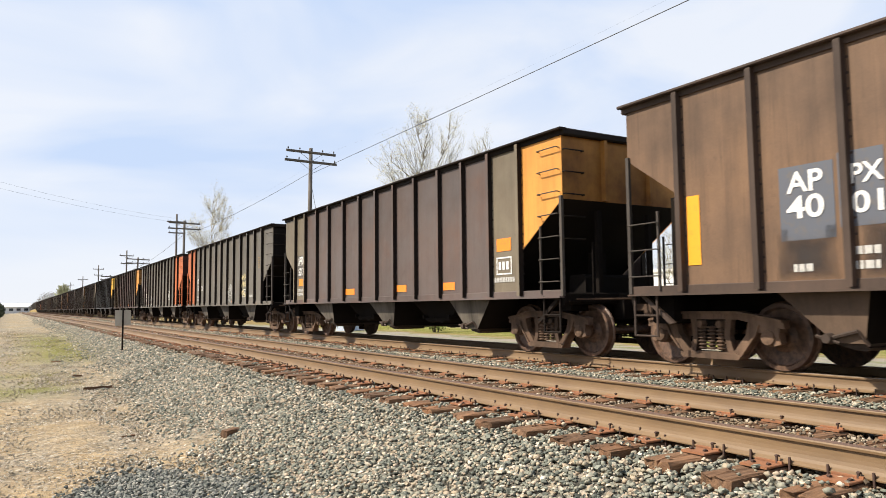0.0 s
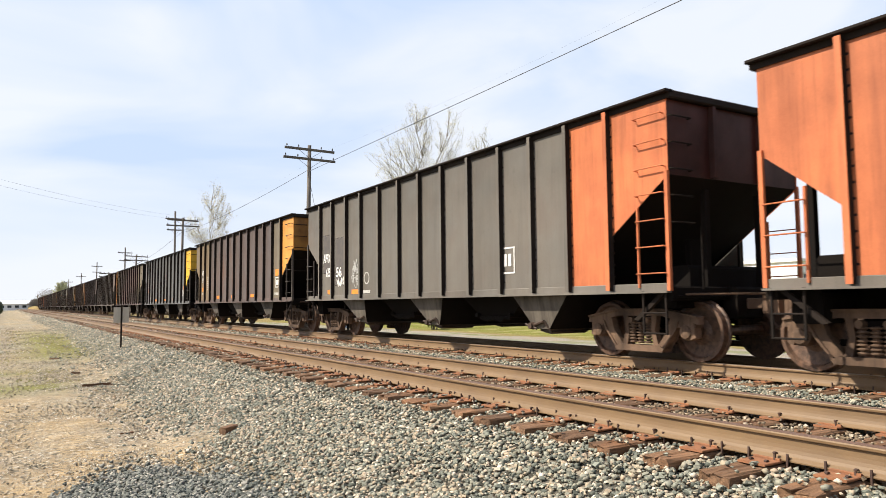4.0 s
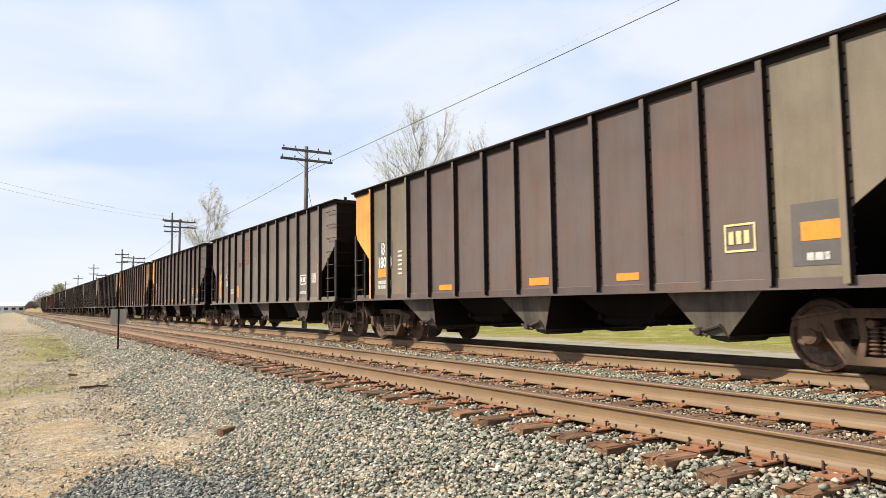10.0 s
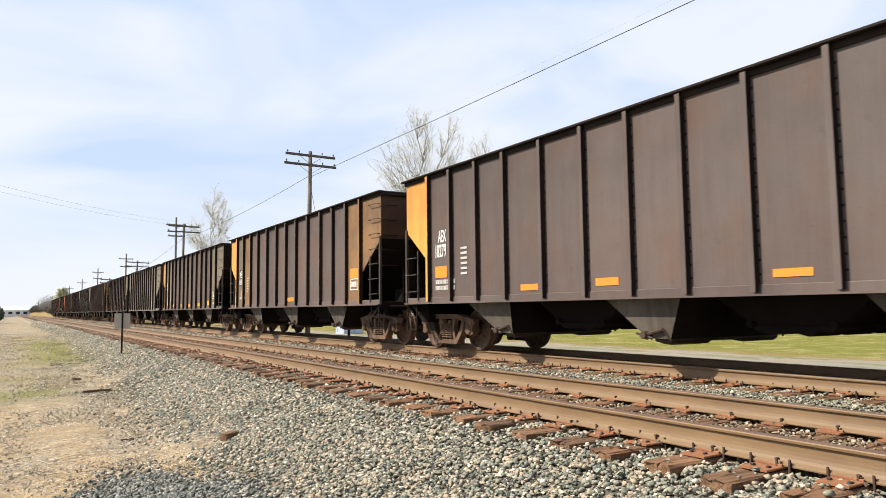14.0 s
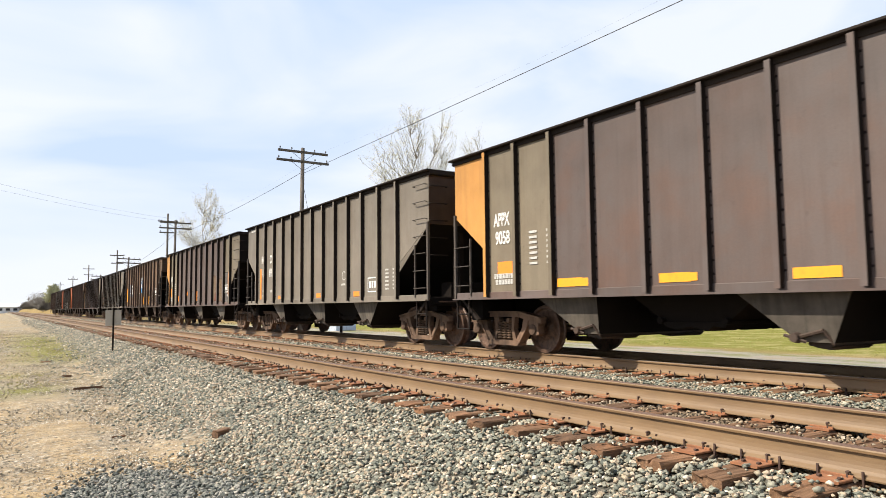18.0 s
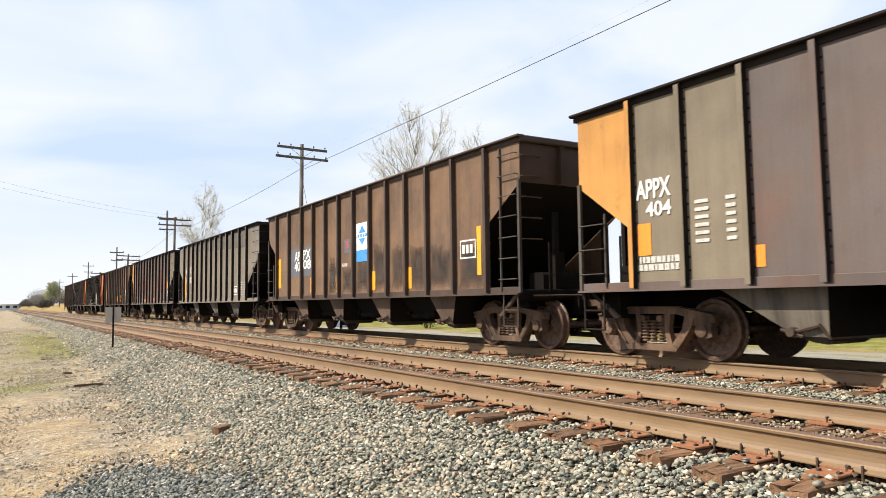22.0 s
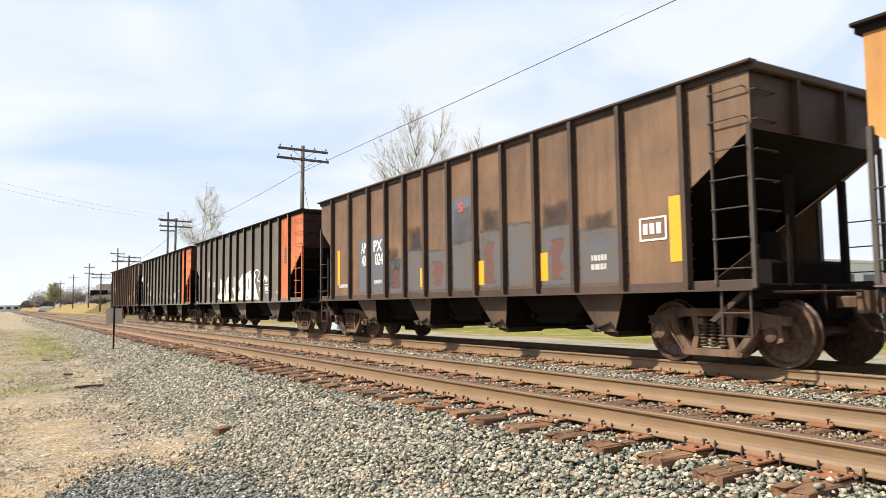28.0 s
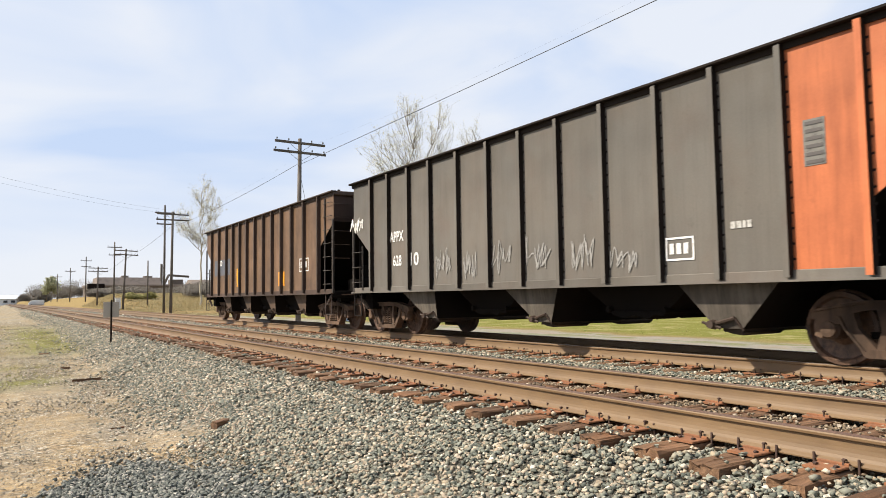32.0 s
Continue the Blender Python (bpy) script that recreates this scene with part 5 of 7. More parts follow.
        right = [(u1 - w * rnd.uniform(0, rag), z0 + h * (k + rnd.uniform(-0.3, 0.3) * (0 < k < n)) / n) for k in range(n, -1, -1)]
        s.prism(left + right, "x", 0, 0.0015)
        proud = 0.0105
    else:
        s.prism([(u0, z0), (u1, z0), (u1, z1), (u0, z1)], "x", 0, 0.002)
        proud = 0.014 if kind in ("o", "y", "r") else 0.0105
    ob = part(NAMES.get(kind, "stencil_line"), s.mesh(NAMES.get(kind, "stencil_line"), mat), car, at=pose(-HALF - proud, 0, 0))
    if kind in ("c", "ty", "b", "w", "wy", "sg"):
        ob["kind"] = "stuff"
    if kind == "sw":
        b = Shape()
        b.prism([(u0, z0), (u1, z0), (u1, z0 + 0.30 * h), (u0, z0 + 0.30 * h)], "x", 0, 0.002)
        mid, cz = (u0 + u1) / 2, z0 + 0.66 * h
        b.prism([(mid - 0.30 * w, cz + 0.08 * h), (mid + 0.30 * w, cz + 0.08 * h), (mid, cz + 0.28 * h)], "x", 0, 0.002)
        b.prism([(mid - 0.30 * w, cz - 0.06 * h), (mid + 0.30 * w, cz - 0.06 * h), (mid, cz - 0.24 * h)], "x", 0, 0.002)
        for k in range(4):
            b.prism([(u0 + w * (0.06 + 0.23 * k), cz - 0.03 * h), (u0 + w * (0.22 + 0.23 * k), cz - 0.03 * h), (u0 + w * (0.22 + 0.23 * k), cz + 0.05 * h), (u0 + w * (0.06 + 0.23 * k), cz + 0.05 * h)], "x", 0, 0.002)
        part("placard_print", b.mesh("placard_print", MARKS["sb"]), ob, "blue print with two triangles", pose(-0.004, 0, 0))
        ob["label"] = "white rectangular placard"
    return ob


def letter_mesh(text):
    def make():
        cu = bpy.data.curves.new("lettering", "FONT")
        cu.body, cu.offset, cu.extrude = text, 0.021, 0.0
        ob = bpy.data.objects.new("lettering", cu)
        me = bpy.data.meshes.new_from_object(ob)
        bpy.data.objects.remove(ob)
        me.materials.clear()
        me.materials.append(MARKS["w"])
        co = np.array([v.co[:] for v in me.vertices])
        lo, hi = co.min(0), co.max(0)
        for v in me.vertices:
            v.co.x, v.co.y = (v.co.x - lo[0]) / (hi[0] - lo[0]), (v.co.y - lo[1]) / (hi[1] - lo[1])
        return me
    return stored(("letters", text), make)


def lettering(car, text, u0, z0, u1, z1):
    """Stencilled words, kept clear of the rib beside them."""
    kind, length = CARS[cars.index(car)][:2]
    for r in rib_places(kind, length):
        if r - 0.1 < u0 < r + 0.22 and u1 > r + 0.42:
            u0 = r + 0.22
    m = Matrix(((0, 0, -1, -HALF - 0.019), (-(u1 - u0), 0, 0, u1), (0, z1 - z0, 0, z0), (0, 0, 0, 1)))
    return part("lettering", letter_mesh(text), car, "white stencilled lettering", m)


car = cars[0]
mark(car, "y", 12.83, 1.40, 13.04, 2.34)
mark(car, "pb", 10.99, 1.61, 11.66, 2.49)
mark(car, "pb", 10.44, 1.71, 10.94, 2.55)
mark(car, "pd", 10.90, 1.10, 11.80, 1.75)
mark(car, "pd", 9.92, 1.10, 10.78, 1.85)
lettering(car, "AP", 11.11, 2.17, 11.56, 2.42)
lettering(car, "40", 11.11, 1.86, 11.57, 2.13)
lettering(car, "PX", 10.44, 2.18, 10.80, 2.40)
lettering(car, "01", 10.46, 1.85, 10.80, 2.09)
mark(car, "b", 11.28, 1.24, 11.56, 1.33)
mark(car, "b", 10.52, 1.40, 10.79, 1.49)
mark(car, "b", 10.53, 1.24, 10.80, 1.33)
car = cars[1]
mark(car, "o", 1.45, 1.90, 1.90, 2.14)
mark(car, "w", 1.43, 1.46, 1.91, 1.79)
mark(car, "b", 1.35, 1.32, 1.99, 1.41)
mark(car, "o", 3.42, 1.22, 3.89, 1.38)
mark(car, "o", 5.55, 1.23, 6.07, 1.39)
mark(car, "o", 8.50, 1.22, 9.11, 1.38)
mark(car, "p", 12.23, 1.85, 12.99, 2.54)
lettering(car, "APPX", 12.27, 2.22, 12.90, 2.50)
lettering(car, "5017", 12.33, 1.89, 12.86, 2.14)
mark(car, "o", 12.34, 1.57, 12.82, 1.79)
mark(car, "b", 12.19, 1.39, 12.95, 1.48)
mark(car, "b", 12.20, 1.27, 12.96, 1.36)
car = cars[2]
lettering(car, "APPX", 11.25, 2.12, 11.87, 2.36)
lettering(car, "628", 11.20, 1.76, 11.78, 2.03)
lettering(car, "26", 10.60, 1.75, 10.99, 1.98)
mark(car, "b", 11.23, 1.40, 11.90, 1.49)
mark(car, "b", 11.23, 1.26, 11.91, 1.35)
mark(car, "gb", 5.13, 1.16, 6.12, 2.06)
mark(car, "gy", 3.25, 1.30, 3.98, 2.24)
mark(car, "w", 3.33, 1.33, 3.78, 1.63)
mark(car, "ty", 1.53, 2.35, 1.72, 2.81)
mark(car, "b", 2.28, 1.31, 2.84, 1.40)
mark(car, "o", 5.25, 1.12, 5.47, 1.21)
mark(car, "o", 7.23, 1.12, 7.43, 1.21)
car = cars[3]
mark(car, "pg", 12.21, 1.77, 12.95, 2.91)
mark(car, "pg", 11.24, 1.40, 12.05, 2.77)
lettering(car, "APPX", 12.27, 2.09, 12.90, 2.35)
lettering(car, "628", 12.23, 1.68, 12.69, 1.94)
lettering(car, "56", 11.57, 1.65, 11.95, 1.93)
mark(car, "o", 12.13, 1.18, 12.59, 1.30)
mark(car, "gw", 11.24, 1.32, 11.91, 1.66)
mark(car, "gb", 10.40, 1.34, 10.89, 2.18)
mark(car, "rg", 9.74, 1.17, 10.16, 1.82)
mark(car, "o", 10.43, 1.16, 10.89, 1.28)
mark(car, "w", 3.59, 1.42, 4.13, 1.91)
car = cars[4]
mark(car, "o", 1.29, 1.90, 1.80, 2.12)
mark(car, "w", 1.30, 1.49, 1.77, 1.84)
mark(car, "b", 1.24, 1.23, 1.92, 1.32)
mark(car, "o", 4.27, 1.19, 4.78, 1.30)
mark(car, "o", 9.39, 1.20, 9.99, 1.32)
mark(car, "o", 7.20, 1.18, 7.55, 1.32)
mark(car, "p", 12.13, 1.95, 12.92, 2.61)
lettering(car, "APPX", 12.12, 2.30, 12.85, 2.54)
lettering(car, "9087", 12.19, 1.97, 12.79, 2.23)
mark(car, "o", 12.36, 1.56, 12.84, 1.75)
mark(car, "b", 12.12, 1.41, 12.84, 1.50)
mark(car, "o", 9.28, 1.21, 9.75, 1.30)
mark(car, "c", 11.19, 1.59, 11.84, 2.24)
car = cars[5]
mark(car, "o", 1.21, 1.75, 1.69, 1.96)
mark(car, "w", 1.34, 1.43, 1.84, 1.73)
mark(car, "b", 1.35, 1.32, 1.60, 1.41)
red = lettering(car, "S", 6.52, 2.50, 6.72, 2.74)
red.data = red.data.copy()
red.data.materials[0] = MARKS["r"]
red["label"] = "red sprayed letter"
cars_red = red.data
mark(car, "o", 9.60, 1.20, 10.16, 1.32)
mark(car, "o", 6.69, 1.20, 7.37, 1.31)
mark(car, "o", 4.05, 1.17, 4.52, 1.30)
lettering(car, "COGX", 12.11, 2.44, 12.79, 2.72)
lettering(car, "157", 12.14, 2.12, 12.76, 2.40)
mark(car, "o", 12.34, 1.76, 12.81, 2.01)
mark(car, "b", 12.05, 1.37, 12.78, 1.46)
mark(car, "b", 12.06, 1.27, 12.78, 1.36)
mark(car, "o", 9.48, 1.20, 9.95, 1.31)
car = cars[6]
mark(car, "p", 1.23, 1.27, 1.81, 2.00)
mark(car, "o", 1.23, 1.56, 1.69, 1.78)
mark(car, "wy", 2.28, 1.49, 2.73, 1.85)
mark(car, "b", 1.36, 1.33, 1.63, 1.42)
mark(car, "o", 9.37, 1.18, 9.87, 1.28)
mark(car, "o", 6.25, 1.19, 6.78, 1.32)
mark(car, "o", 4.21, 1.20, 4.66, 1.31)
mark(car, "p", 12.02, 1.76, 12.79, 2.43)
lettering(car, "AEX", 12.18, 2.10, 12.62, 2.40)
lettering(car, "18038", 12.06, 1.79, 12.75, 2.06)
mark(car, "o", 12.29, 1.56, 12.79, 1.77)
mark(car, "b", 12.11, 1.39, 12.81, 1.48)
mark(car, "b", 12.12, 1.28, 12.81, 1.37)
mark(car, "o", 9.36, 1.18, 9.81, 1.29)
mark(car, "c", 11.14, 1.57, 11.77, 2.19)
car = cars[7]
mark(car, "k", 12.27, 2.03, 12.64, 2.31)
lettering(car, "CO", 12.28, 2.06, 12.62, 2.27)
lettering(car, "190", 12.16, 1.75, 12.64, 1.99)
mark(car, "p", 12.08, 1.33, 12.66, 1.72)
mark(car, "b", 12.10, 1.26, 12.77, 1.35)
mark(car, "k", 11.26, 2.01, 11.72, 2.30)
lettering(car, "CX", 11.34, 2.03, 11.69, 2.27)
lettering(car, "85", 11.29, 1.74, 11.68, 1.98)
mark(car, "o", 12.67, 1.33, 12.83, 2.24)
mark(car, "b", 10.24, 1.53, 10.99, 1.62)
mark(car, "b", 10.24, 1.42, 10.99, 1.51)
mark(car, "rr", 8.16, 2.50, 8.98, 3.46)
mark(car, "rd", 9.42, 2.44, 9.95, 2.62)
mark(car, "o", 9.81, 1.26, 10.02, 1.72)
mark(car, "o", 7.10, 1.28, 7.25, 1.77)
mark(car, "o", 4.04, 1.24, 4.19, 1.71)
mark(car, "w", 2.35, 1.55, 2.84, 1.85)
mark(car, "b", 2.23, 1.26, 2.90, 1.35)
mark(car, "o", 1.27, 1.18, 1.42, 2.12)
mark(car, "b", 1.52, 1.58, 1.89, 1.87)
car = cars[8]
mark(car, "p", 1.21, 1.31, 2.05, 1.93)
mark(car, "o", 1.26, 1.56, 1.71, 1.78)
mark(car, "wy", 2.31, 1.45, 2.84, 1.83)
mark(car, "b", 1.27, 1.23, 1.99, 1.32)
mark(car, "o", 4.31, 1.22, 4.82, 1.32)
mark(car, "o", 7.39, 1.22, 7.89, 1.34)
lettering(car, "AEX", 12.22, 2.31, 12.72, 2.57)
lettering(car, "18279", 12.13, 1.99, 12.83, 2.27)
mark(car, "o", 12.38, 1.55, 12.86, 1.80)
mark(car, "b", 12.05, 1.42, 12.84, 1.51)
mark(car, "b", 12.06, 1.29, 12.85, 1.38)
mark(car, "o", 9.33, 1.20, 9.83, 1.31)
mark(car, "c", 11.16, 1.56, 11.86, 2.18)
car = cars[9]
mark(car, "o", 1.31, 1.74, 1.87, 2.00)
mark(car, "w", 1.36, 1.42, 1.85, 1.73)
mark(car, "o", 6.41, 1.19, 7.01, 1.32)
mark(car, "k", 12.14, 1.90, 12.86, 2.53)
lettering(car, "AEX", 12.28, 2.21, 12.80, 2.48)
lettering(car, "1637", 12.19, 1.94, 12.84, 2.17)
mark(car, "o", 12.19, 1.47, 12.67, 1.71)
mark(car, "b", 12.09, 1.37, 12.81, 1.46)
mark(car, "c", 11.19, 1.61, 11.83, 2.22)
car = cars[10]
mark(car, "w", 1.34, 1.47, 1.78, 1.78)
mark(car, "b", 1.23, 1.23, 1.81, 1.32)
mark(car, "y", 2.28, 1.18, 2.83, 1.40)
mark(car, "y", 4.30, 1.17, 4.81, 1.31)
mark(car, "y", 6.36, 1.16, 6.94, 1.29)
mark(car, "y", 8.40, 1.18, 8.94, 1.31)
mark(car, "y", 10.51, 1.18, 11.11, 1.32)
lettering(car, "APPX", 12.20, 2.35, 12.88, 2.60)
lettering(car, "9058", 12.21, 2.01, 12.83, 2.26)
mark(car, "o", 12.23, 1.46, 12.78, 1.69)
mark(car, "b", 12.22, 1.38, 12.89, 1.47)
mark(car, "b", 12.22, 1.27, 12.89, 1.36)
mark(car, "y", 10.34, 1.18, 10.84, 1.31)
mark(car, "y", 8.29, 1.19, 8.77, 1.30)
mark(car, "y", 6.37, 1.17, 6.86, 1.28)
mark(car, "c", 11.22, 1.57, 11.86, 2.21)
car = cars[11]
lettering(car, "WC", 11.21, 2.41, 11.70, 2.70)
lettering(car, "CX", 10.29, 2.41, 10.76, 2.69)
lettering(car, "10", 11.21, 1.95, 11.64, 2.25)
lettering(car, "095", 10.20, 1.94, 10.82, 2.24)
mark(car, "o", 11.70, 1.19, 11.86, 2.26)
mark(car, "b", 11.18, 1.43, 11.56, 1.52)
mark(car, "b", 10.30, 1.41, 10.69, 1.50)
mark(car, "b", 11.18, 1.26, 11.56, 1.35)
mark(car, "o", 9.37, 1.17, 9.88, 1.28)
mark(car, "b", 12.26, 3.66, 12.98, 3.78)
mark(car, "w", 2.46, 1.25, 3.02, 1.62)
mark(car, "c", 1.55, 1.27, 2.08, 1.82)
mark(car, "o", 1.40, 1.17, 1.57, 2.10)
mark(car, "o", 3.37, 1.16, 3.89, 1.29)
mark(car, "o", 6.02, 1.17, 6.50, 1.29)
mark(car, "rg", 4.35, 1.47, 4.68, 1.90)
car = cars[12]
mark(car, "pg", 1.42, 1.13, 2.14, 2.38)
mark(car, "o", 1.40, 1.44, 1.57, 2.34)
mark(car, "w", 1.53, 1.54, 2.02, 1.85)
mark(car, "b", 1.44, 1.37, 1.70, 1.46)
mark(car, "o", 2.31, 1.28, 2.44, 1.73)
mark(car, "rt", 3.22, 1.18, 3.98, 2.31)
mark(car, "rt", 2.23, 1.16, 3.02, 2.16)
mark(car, "rd", 3.30, 1.20, 3.80, 1.55)
mark(car, "pg", 6.27, 1.19, 8.10, 1.74)
mark(car, "o", 6.90, 1.24, 7.08, 1.71)
mark(car, "o", 8.94, 1.54, 9.12, 1.72)
lettering(car, "APPX", 12.32, 2.32, 13.02, 2.60)
lettering(car, "404", 12.36, 2.06, 12.85, 2.27)
mark(car, "o", 12.77, 1.51, 13.02, 1.97)
mark(car, "b", 12.22, 1.40, 13.01, 1.49)
mark(car, "b", 12.23, 1.29, 13.01, 1.38)
mark(car, "o", 10.99, 1.26, 11.12, 1.53)
mark(car, "c", 11.37, 1.60, 12.03, 2.23)
car = cars[13]
mark(car, "pb", 10.00, 1.73, 11.89, 2.61)
lettering(car, "AP", 10.99, 2.22, 11.52, 2.51)
lettering(car, "PX", 10.17, 2.24, 10.77, 2.53)
lettering(car, "40", 11.00, 1.90, 11.53, 2.19)
lettering(car, "08", 10.14, 1.94, 10.77, 2.22)
mark(car, "sw", 6.23, 1.95, 6.92, 2.95)
mark(car, "pb", 7.33, 2.23, 7.70, 2.60)
red = lettering(car, "S", 7.40, 2.34, 7.56, 2.54)
red.data = cars_red
red["label"] = "red sprayed letter"
mark(car, "y", 12.81, 1.41, 13.06, 2.37)
mark(car, "y", 9.98, 1.20, 10.18, 1.69)
mark(car, "y", 8.08, 1.18, 8.27, 1.67)
mark(car, "y", 5.83, 1.20, 6.04, 1.67)
mark(car, "y", 3.99, 1.20, 4.18, 1.68)
mark(car, "b", 7.50, 1.87, 7.83, 1.96)
mark(car, "w", 1.41, 1.74, 1.97, 2.11)
mark(car, "y", 1.23, 1.40, 1.37, 2.35)
mark(car, "pd", 2.58, 1.21, 3.20, 2.20)
mark(car, "pd", 5.33, 1.32, 5.89, 2.19)
mark(car, "pd", 8.31, 1.19, 8.72, 2.25)
mark(car, "pd", 3.45, 1.49, 3.87, 2.15)
ribs13 = rib_places("rust", 14.06)
for k, top in ((8, 2.1), (7, 1.9), (6, 2.2), (5, 2.35), (4, 2.3), (3, 2.2), (2, 2.0), (1, 2.1)):
    mark(car, "pd", ribs13[k] + 0.07, 1.10, ribs13[k + 1] - 0.07, top)
car = cars[14]
lettering(car, "WC", 11.36, 2.44, 11.84, 2.72)
lettering(car, "CX", 10.41, 2.43, 10.88, 2.74)
lettering(car, "10", 11.35, 1.98, 11.81, 2.25)
lettering(car, "011", 10.34, 1.96, 10.96, 2.26)
mark(car, "o", 11.86, 1.27, 12.03, 2.30)
mark(car, "o", 9.40, 1.23, 9.57, 1.69)
mark(car, "o", 6.84, 1.20, 6.99, 1.64)
mark(car, "o", 4.34, 1.19, 4.46, 1.64)
mark(car, "b", 11.32, 1.43, 11.70, 1.52)
mark(car, "b", 10.40, 1.43, 10.81, 1.52)
mark(car, "b", 12.43, 3.71, 13.08, 3.80)
mark(car, "w", 2.63, 1.27, 3.17, 1.62)
mark(car, "c", 1.71, 1.24, 2.17, 1.80)
mark(car, "o", 1.57, 1.23, 1.69, 2.12)
car = cars[15]
mark(car, "o", 1.18, 1.87, 1.84, 2.21)
mark(car, "w", 1.25, 1.44, 1.78, 1.84)
mark(car, "o", 8.42, 1.17, 9.11, 1.31)
mark(car, "o", 5.34, 1.20, 5.87, 1.34)
mark(car, "rd", 2.37, 1.23, 2.66, 2.80)
mark(car, "rd", 3.69, 1.65, 4.03, 2.97)
mark(car, "rd", 5.87, 1.45, 6.21, 2.47)
lettering(car, "APPX", 12.10, 2.20, 12.77, 2.44)
lettering(car, "9062", 12.11, 1.92, 12.77, 2.15)
mark(car, "o", 12.19, 1.51, 12.63, 1.72)
mark(car, "b", 12.07, 1.37, 12.79, 1.46)
mark(car, "b", 11.14, 1.21, 11.84, 1.30)
mark(car, "rd", 11.14, 2.27, 11.34, 2.61)
mark(car, "rd", 10.74, 1.56, 10.99, 2.45)
mark(car, "rd", 10.25, 1.23, 10.45, 2.71)
mark(car, "rd", 9.88, 1.80, 10.06, 2.69)
for u, z0, z1 in ((9.45, 1.9, 2.75), (8.75, 1.5, 2.5), (7.8, 1.9, 2.9), (7.1, 1.6, 2.4), (4.7, 1.9, 2.7), (3.0, 1.4, 2.3)):
    mark(car, "rd", u, z0, u + 0.24, z1)
mark(car, "pl", 11.20, 1.55, 11.95, 1.75)
car = cars[16]
mark(car, "pb", 10.86, 1.19, 11.46, 2.55)
mark(car, "pb", 9.92, 1.19, 10.76, 2.55)
lettering(car, "AP", 10.81, 2.19, 11.31, 2.46)
lettering(car, "PX", 10.13, 2.19, 10.60, 2.47)
lettering(car, "40", 10.82, 1.86, 11.29, 2.14)
lettering(car, "024", 9.94, 1.85, 10.51, 2.15)
mark(car, "y", 12.68, 1.43, 12.85, 2.37)
mark(car, "y", 9.86, 1.23, 10.01, 1.69)
mark(car, "y", 8.05, 1.21, 8.22, 1.67)
mark(car, "b", 11.96, 1.35, 12.76, 1.44)
mark(car, "b", 10.17, 1.40, 10.59, 1.49)
mark(car, "w", 1.36, 1.74, 1.86, 2.08)
mark(car, "y", 1.11, 1.42, 1.31, 2.33)
mark(car, "y", 8.15, 1.26, 8.28, 1.67)
mark(car, "y", 5.82, 1.23, 6.01, 1.70)
mark(car, "y", 3.93, 1.25, 4.12, 1.73)
mark(car, "pb", 6.27, 2.10, 6.97, 3.02)
red = lettering(car, "S", 6.52, 2.72, 6.68, 2.92)
red.data = cars_red
red["label"] = "red sprayed letter"
mark(car, "pd", 2.35, 1.71, 3.09, 2.31)
mark(car, "pd", 9.19, 1.27, 9.94, 2.34)
mark(car, "pd", 5.48, 1.23, 6.16, 2.26)
ribs16 = rib_places("rust", 14.03)
for k, top in ((9, 1.95), (8, 2.12), (7, 2.05), (6, 2.15), (5, 2.30), (4, 2.35), (3, 2.20), (2, 2.05)):
    mark(car, "pl", ribs16[k] + 0.06, 1.12, ribs16[k + 1] - 0.06, top)
    if k % 2:
        mark(car, "rd", ribs16[k] + 0.25, 1.25, ribs16[k + 1] - 0.2, top - 0.25)
for k, low, top in ((8, 1.9, 2.7), (6, 1.9, 2.8), (5, 2.0, 2.75), (3, 1.9, 2.6)):
    mark(car, "pd", ribs16[k] + 0.08, low, ribs16[k + 1] - 0.08, top)
mark(car, "b", 2.54, 1.52, 2.87, 1.61)
mark(car, "b", 2.55, 1.38, 2.88, 1.47)
car = cars[17]
mark(car, "sg", 1.50, 2.26, 1.69, 2.80)
mark(car, "w", 3.27, 1.32, 3.70, 1.64)
mark(car, "gw", 3.12, 1.67, 3.85, 1.98)
mark(car, "b", 2.21, 1.30, 2.48, 1.39)
lettering(car, "APPX", 11.19, 2.19, 11.78, 2.44)
lettering(car, "626", 11.25, 1.73, 11.70, 1.96)
lettering(car, "10", 10.56, 1.72, 10.86, 1.94)
car = cars[18]
mark(car, "sg", 1.59, 2.32, 1.85, 2.86)
mark(car, "w", 3.43, 1.33, 3.91, 1.65)
mark(car, "b", 2.56, 1.69, 2.90, 1.78)
lettering(car, "APPX", 11.48, 2.18, 12.15, 2.42)
lettering(car, "628", 11.58, 1.61, 11.99, 1.86)
lettering(car, "10", 10.79, 1.59, 11.15, 1.88)
mark(car, "gf", 9.45, 1.24, 10.12, 1.89)
mark(car, "gf", 8.55, 1.22, 9.0, 1.8)
mark(car, "gf", 5.30, 1.22, 5.85, 1.80)
mark(car, "gf", 4.45, 1.20, 4.95, 1.55)
mark(car, "gf", 7.45, 1.24, 8.10, 1.86)
mark(car, "gf", 6.36, 1.16, 7.05, 1.88)
mark(car, "gw", 13.67, 2.53, 14.36, 2.96)
car = cars[19]
mark(car, "y", 8.88, 1.39, 9.46, 2.08)
mark(car, "y", 3.99, 1.31, 4.58, 1.77)
mark(car, "w", 1.86, 1.71, 2.63, 2.11)
mark(car, "pb", 10.39, 1.88, 12.82, 2.53)
lettering(car, "40", 11.58, 2.27, 12.30, 2.51)

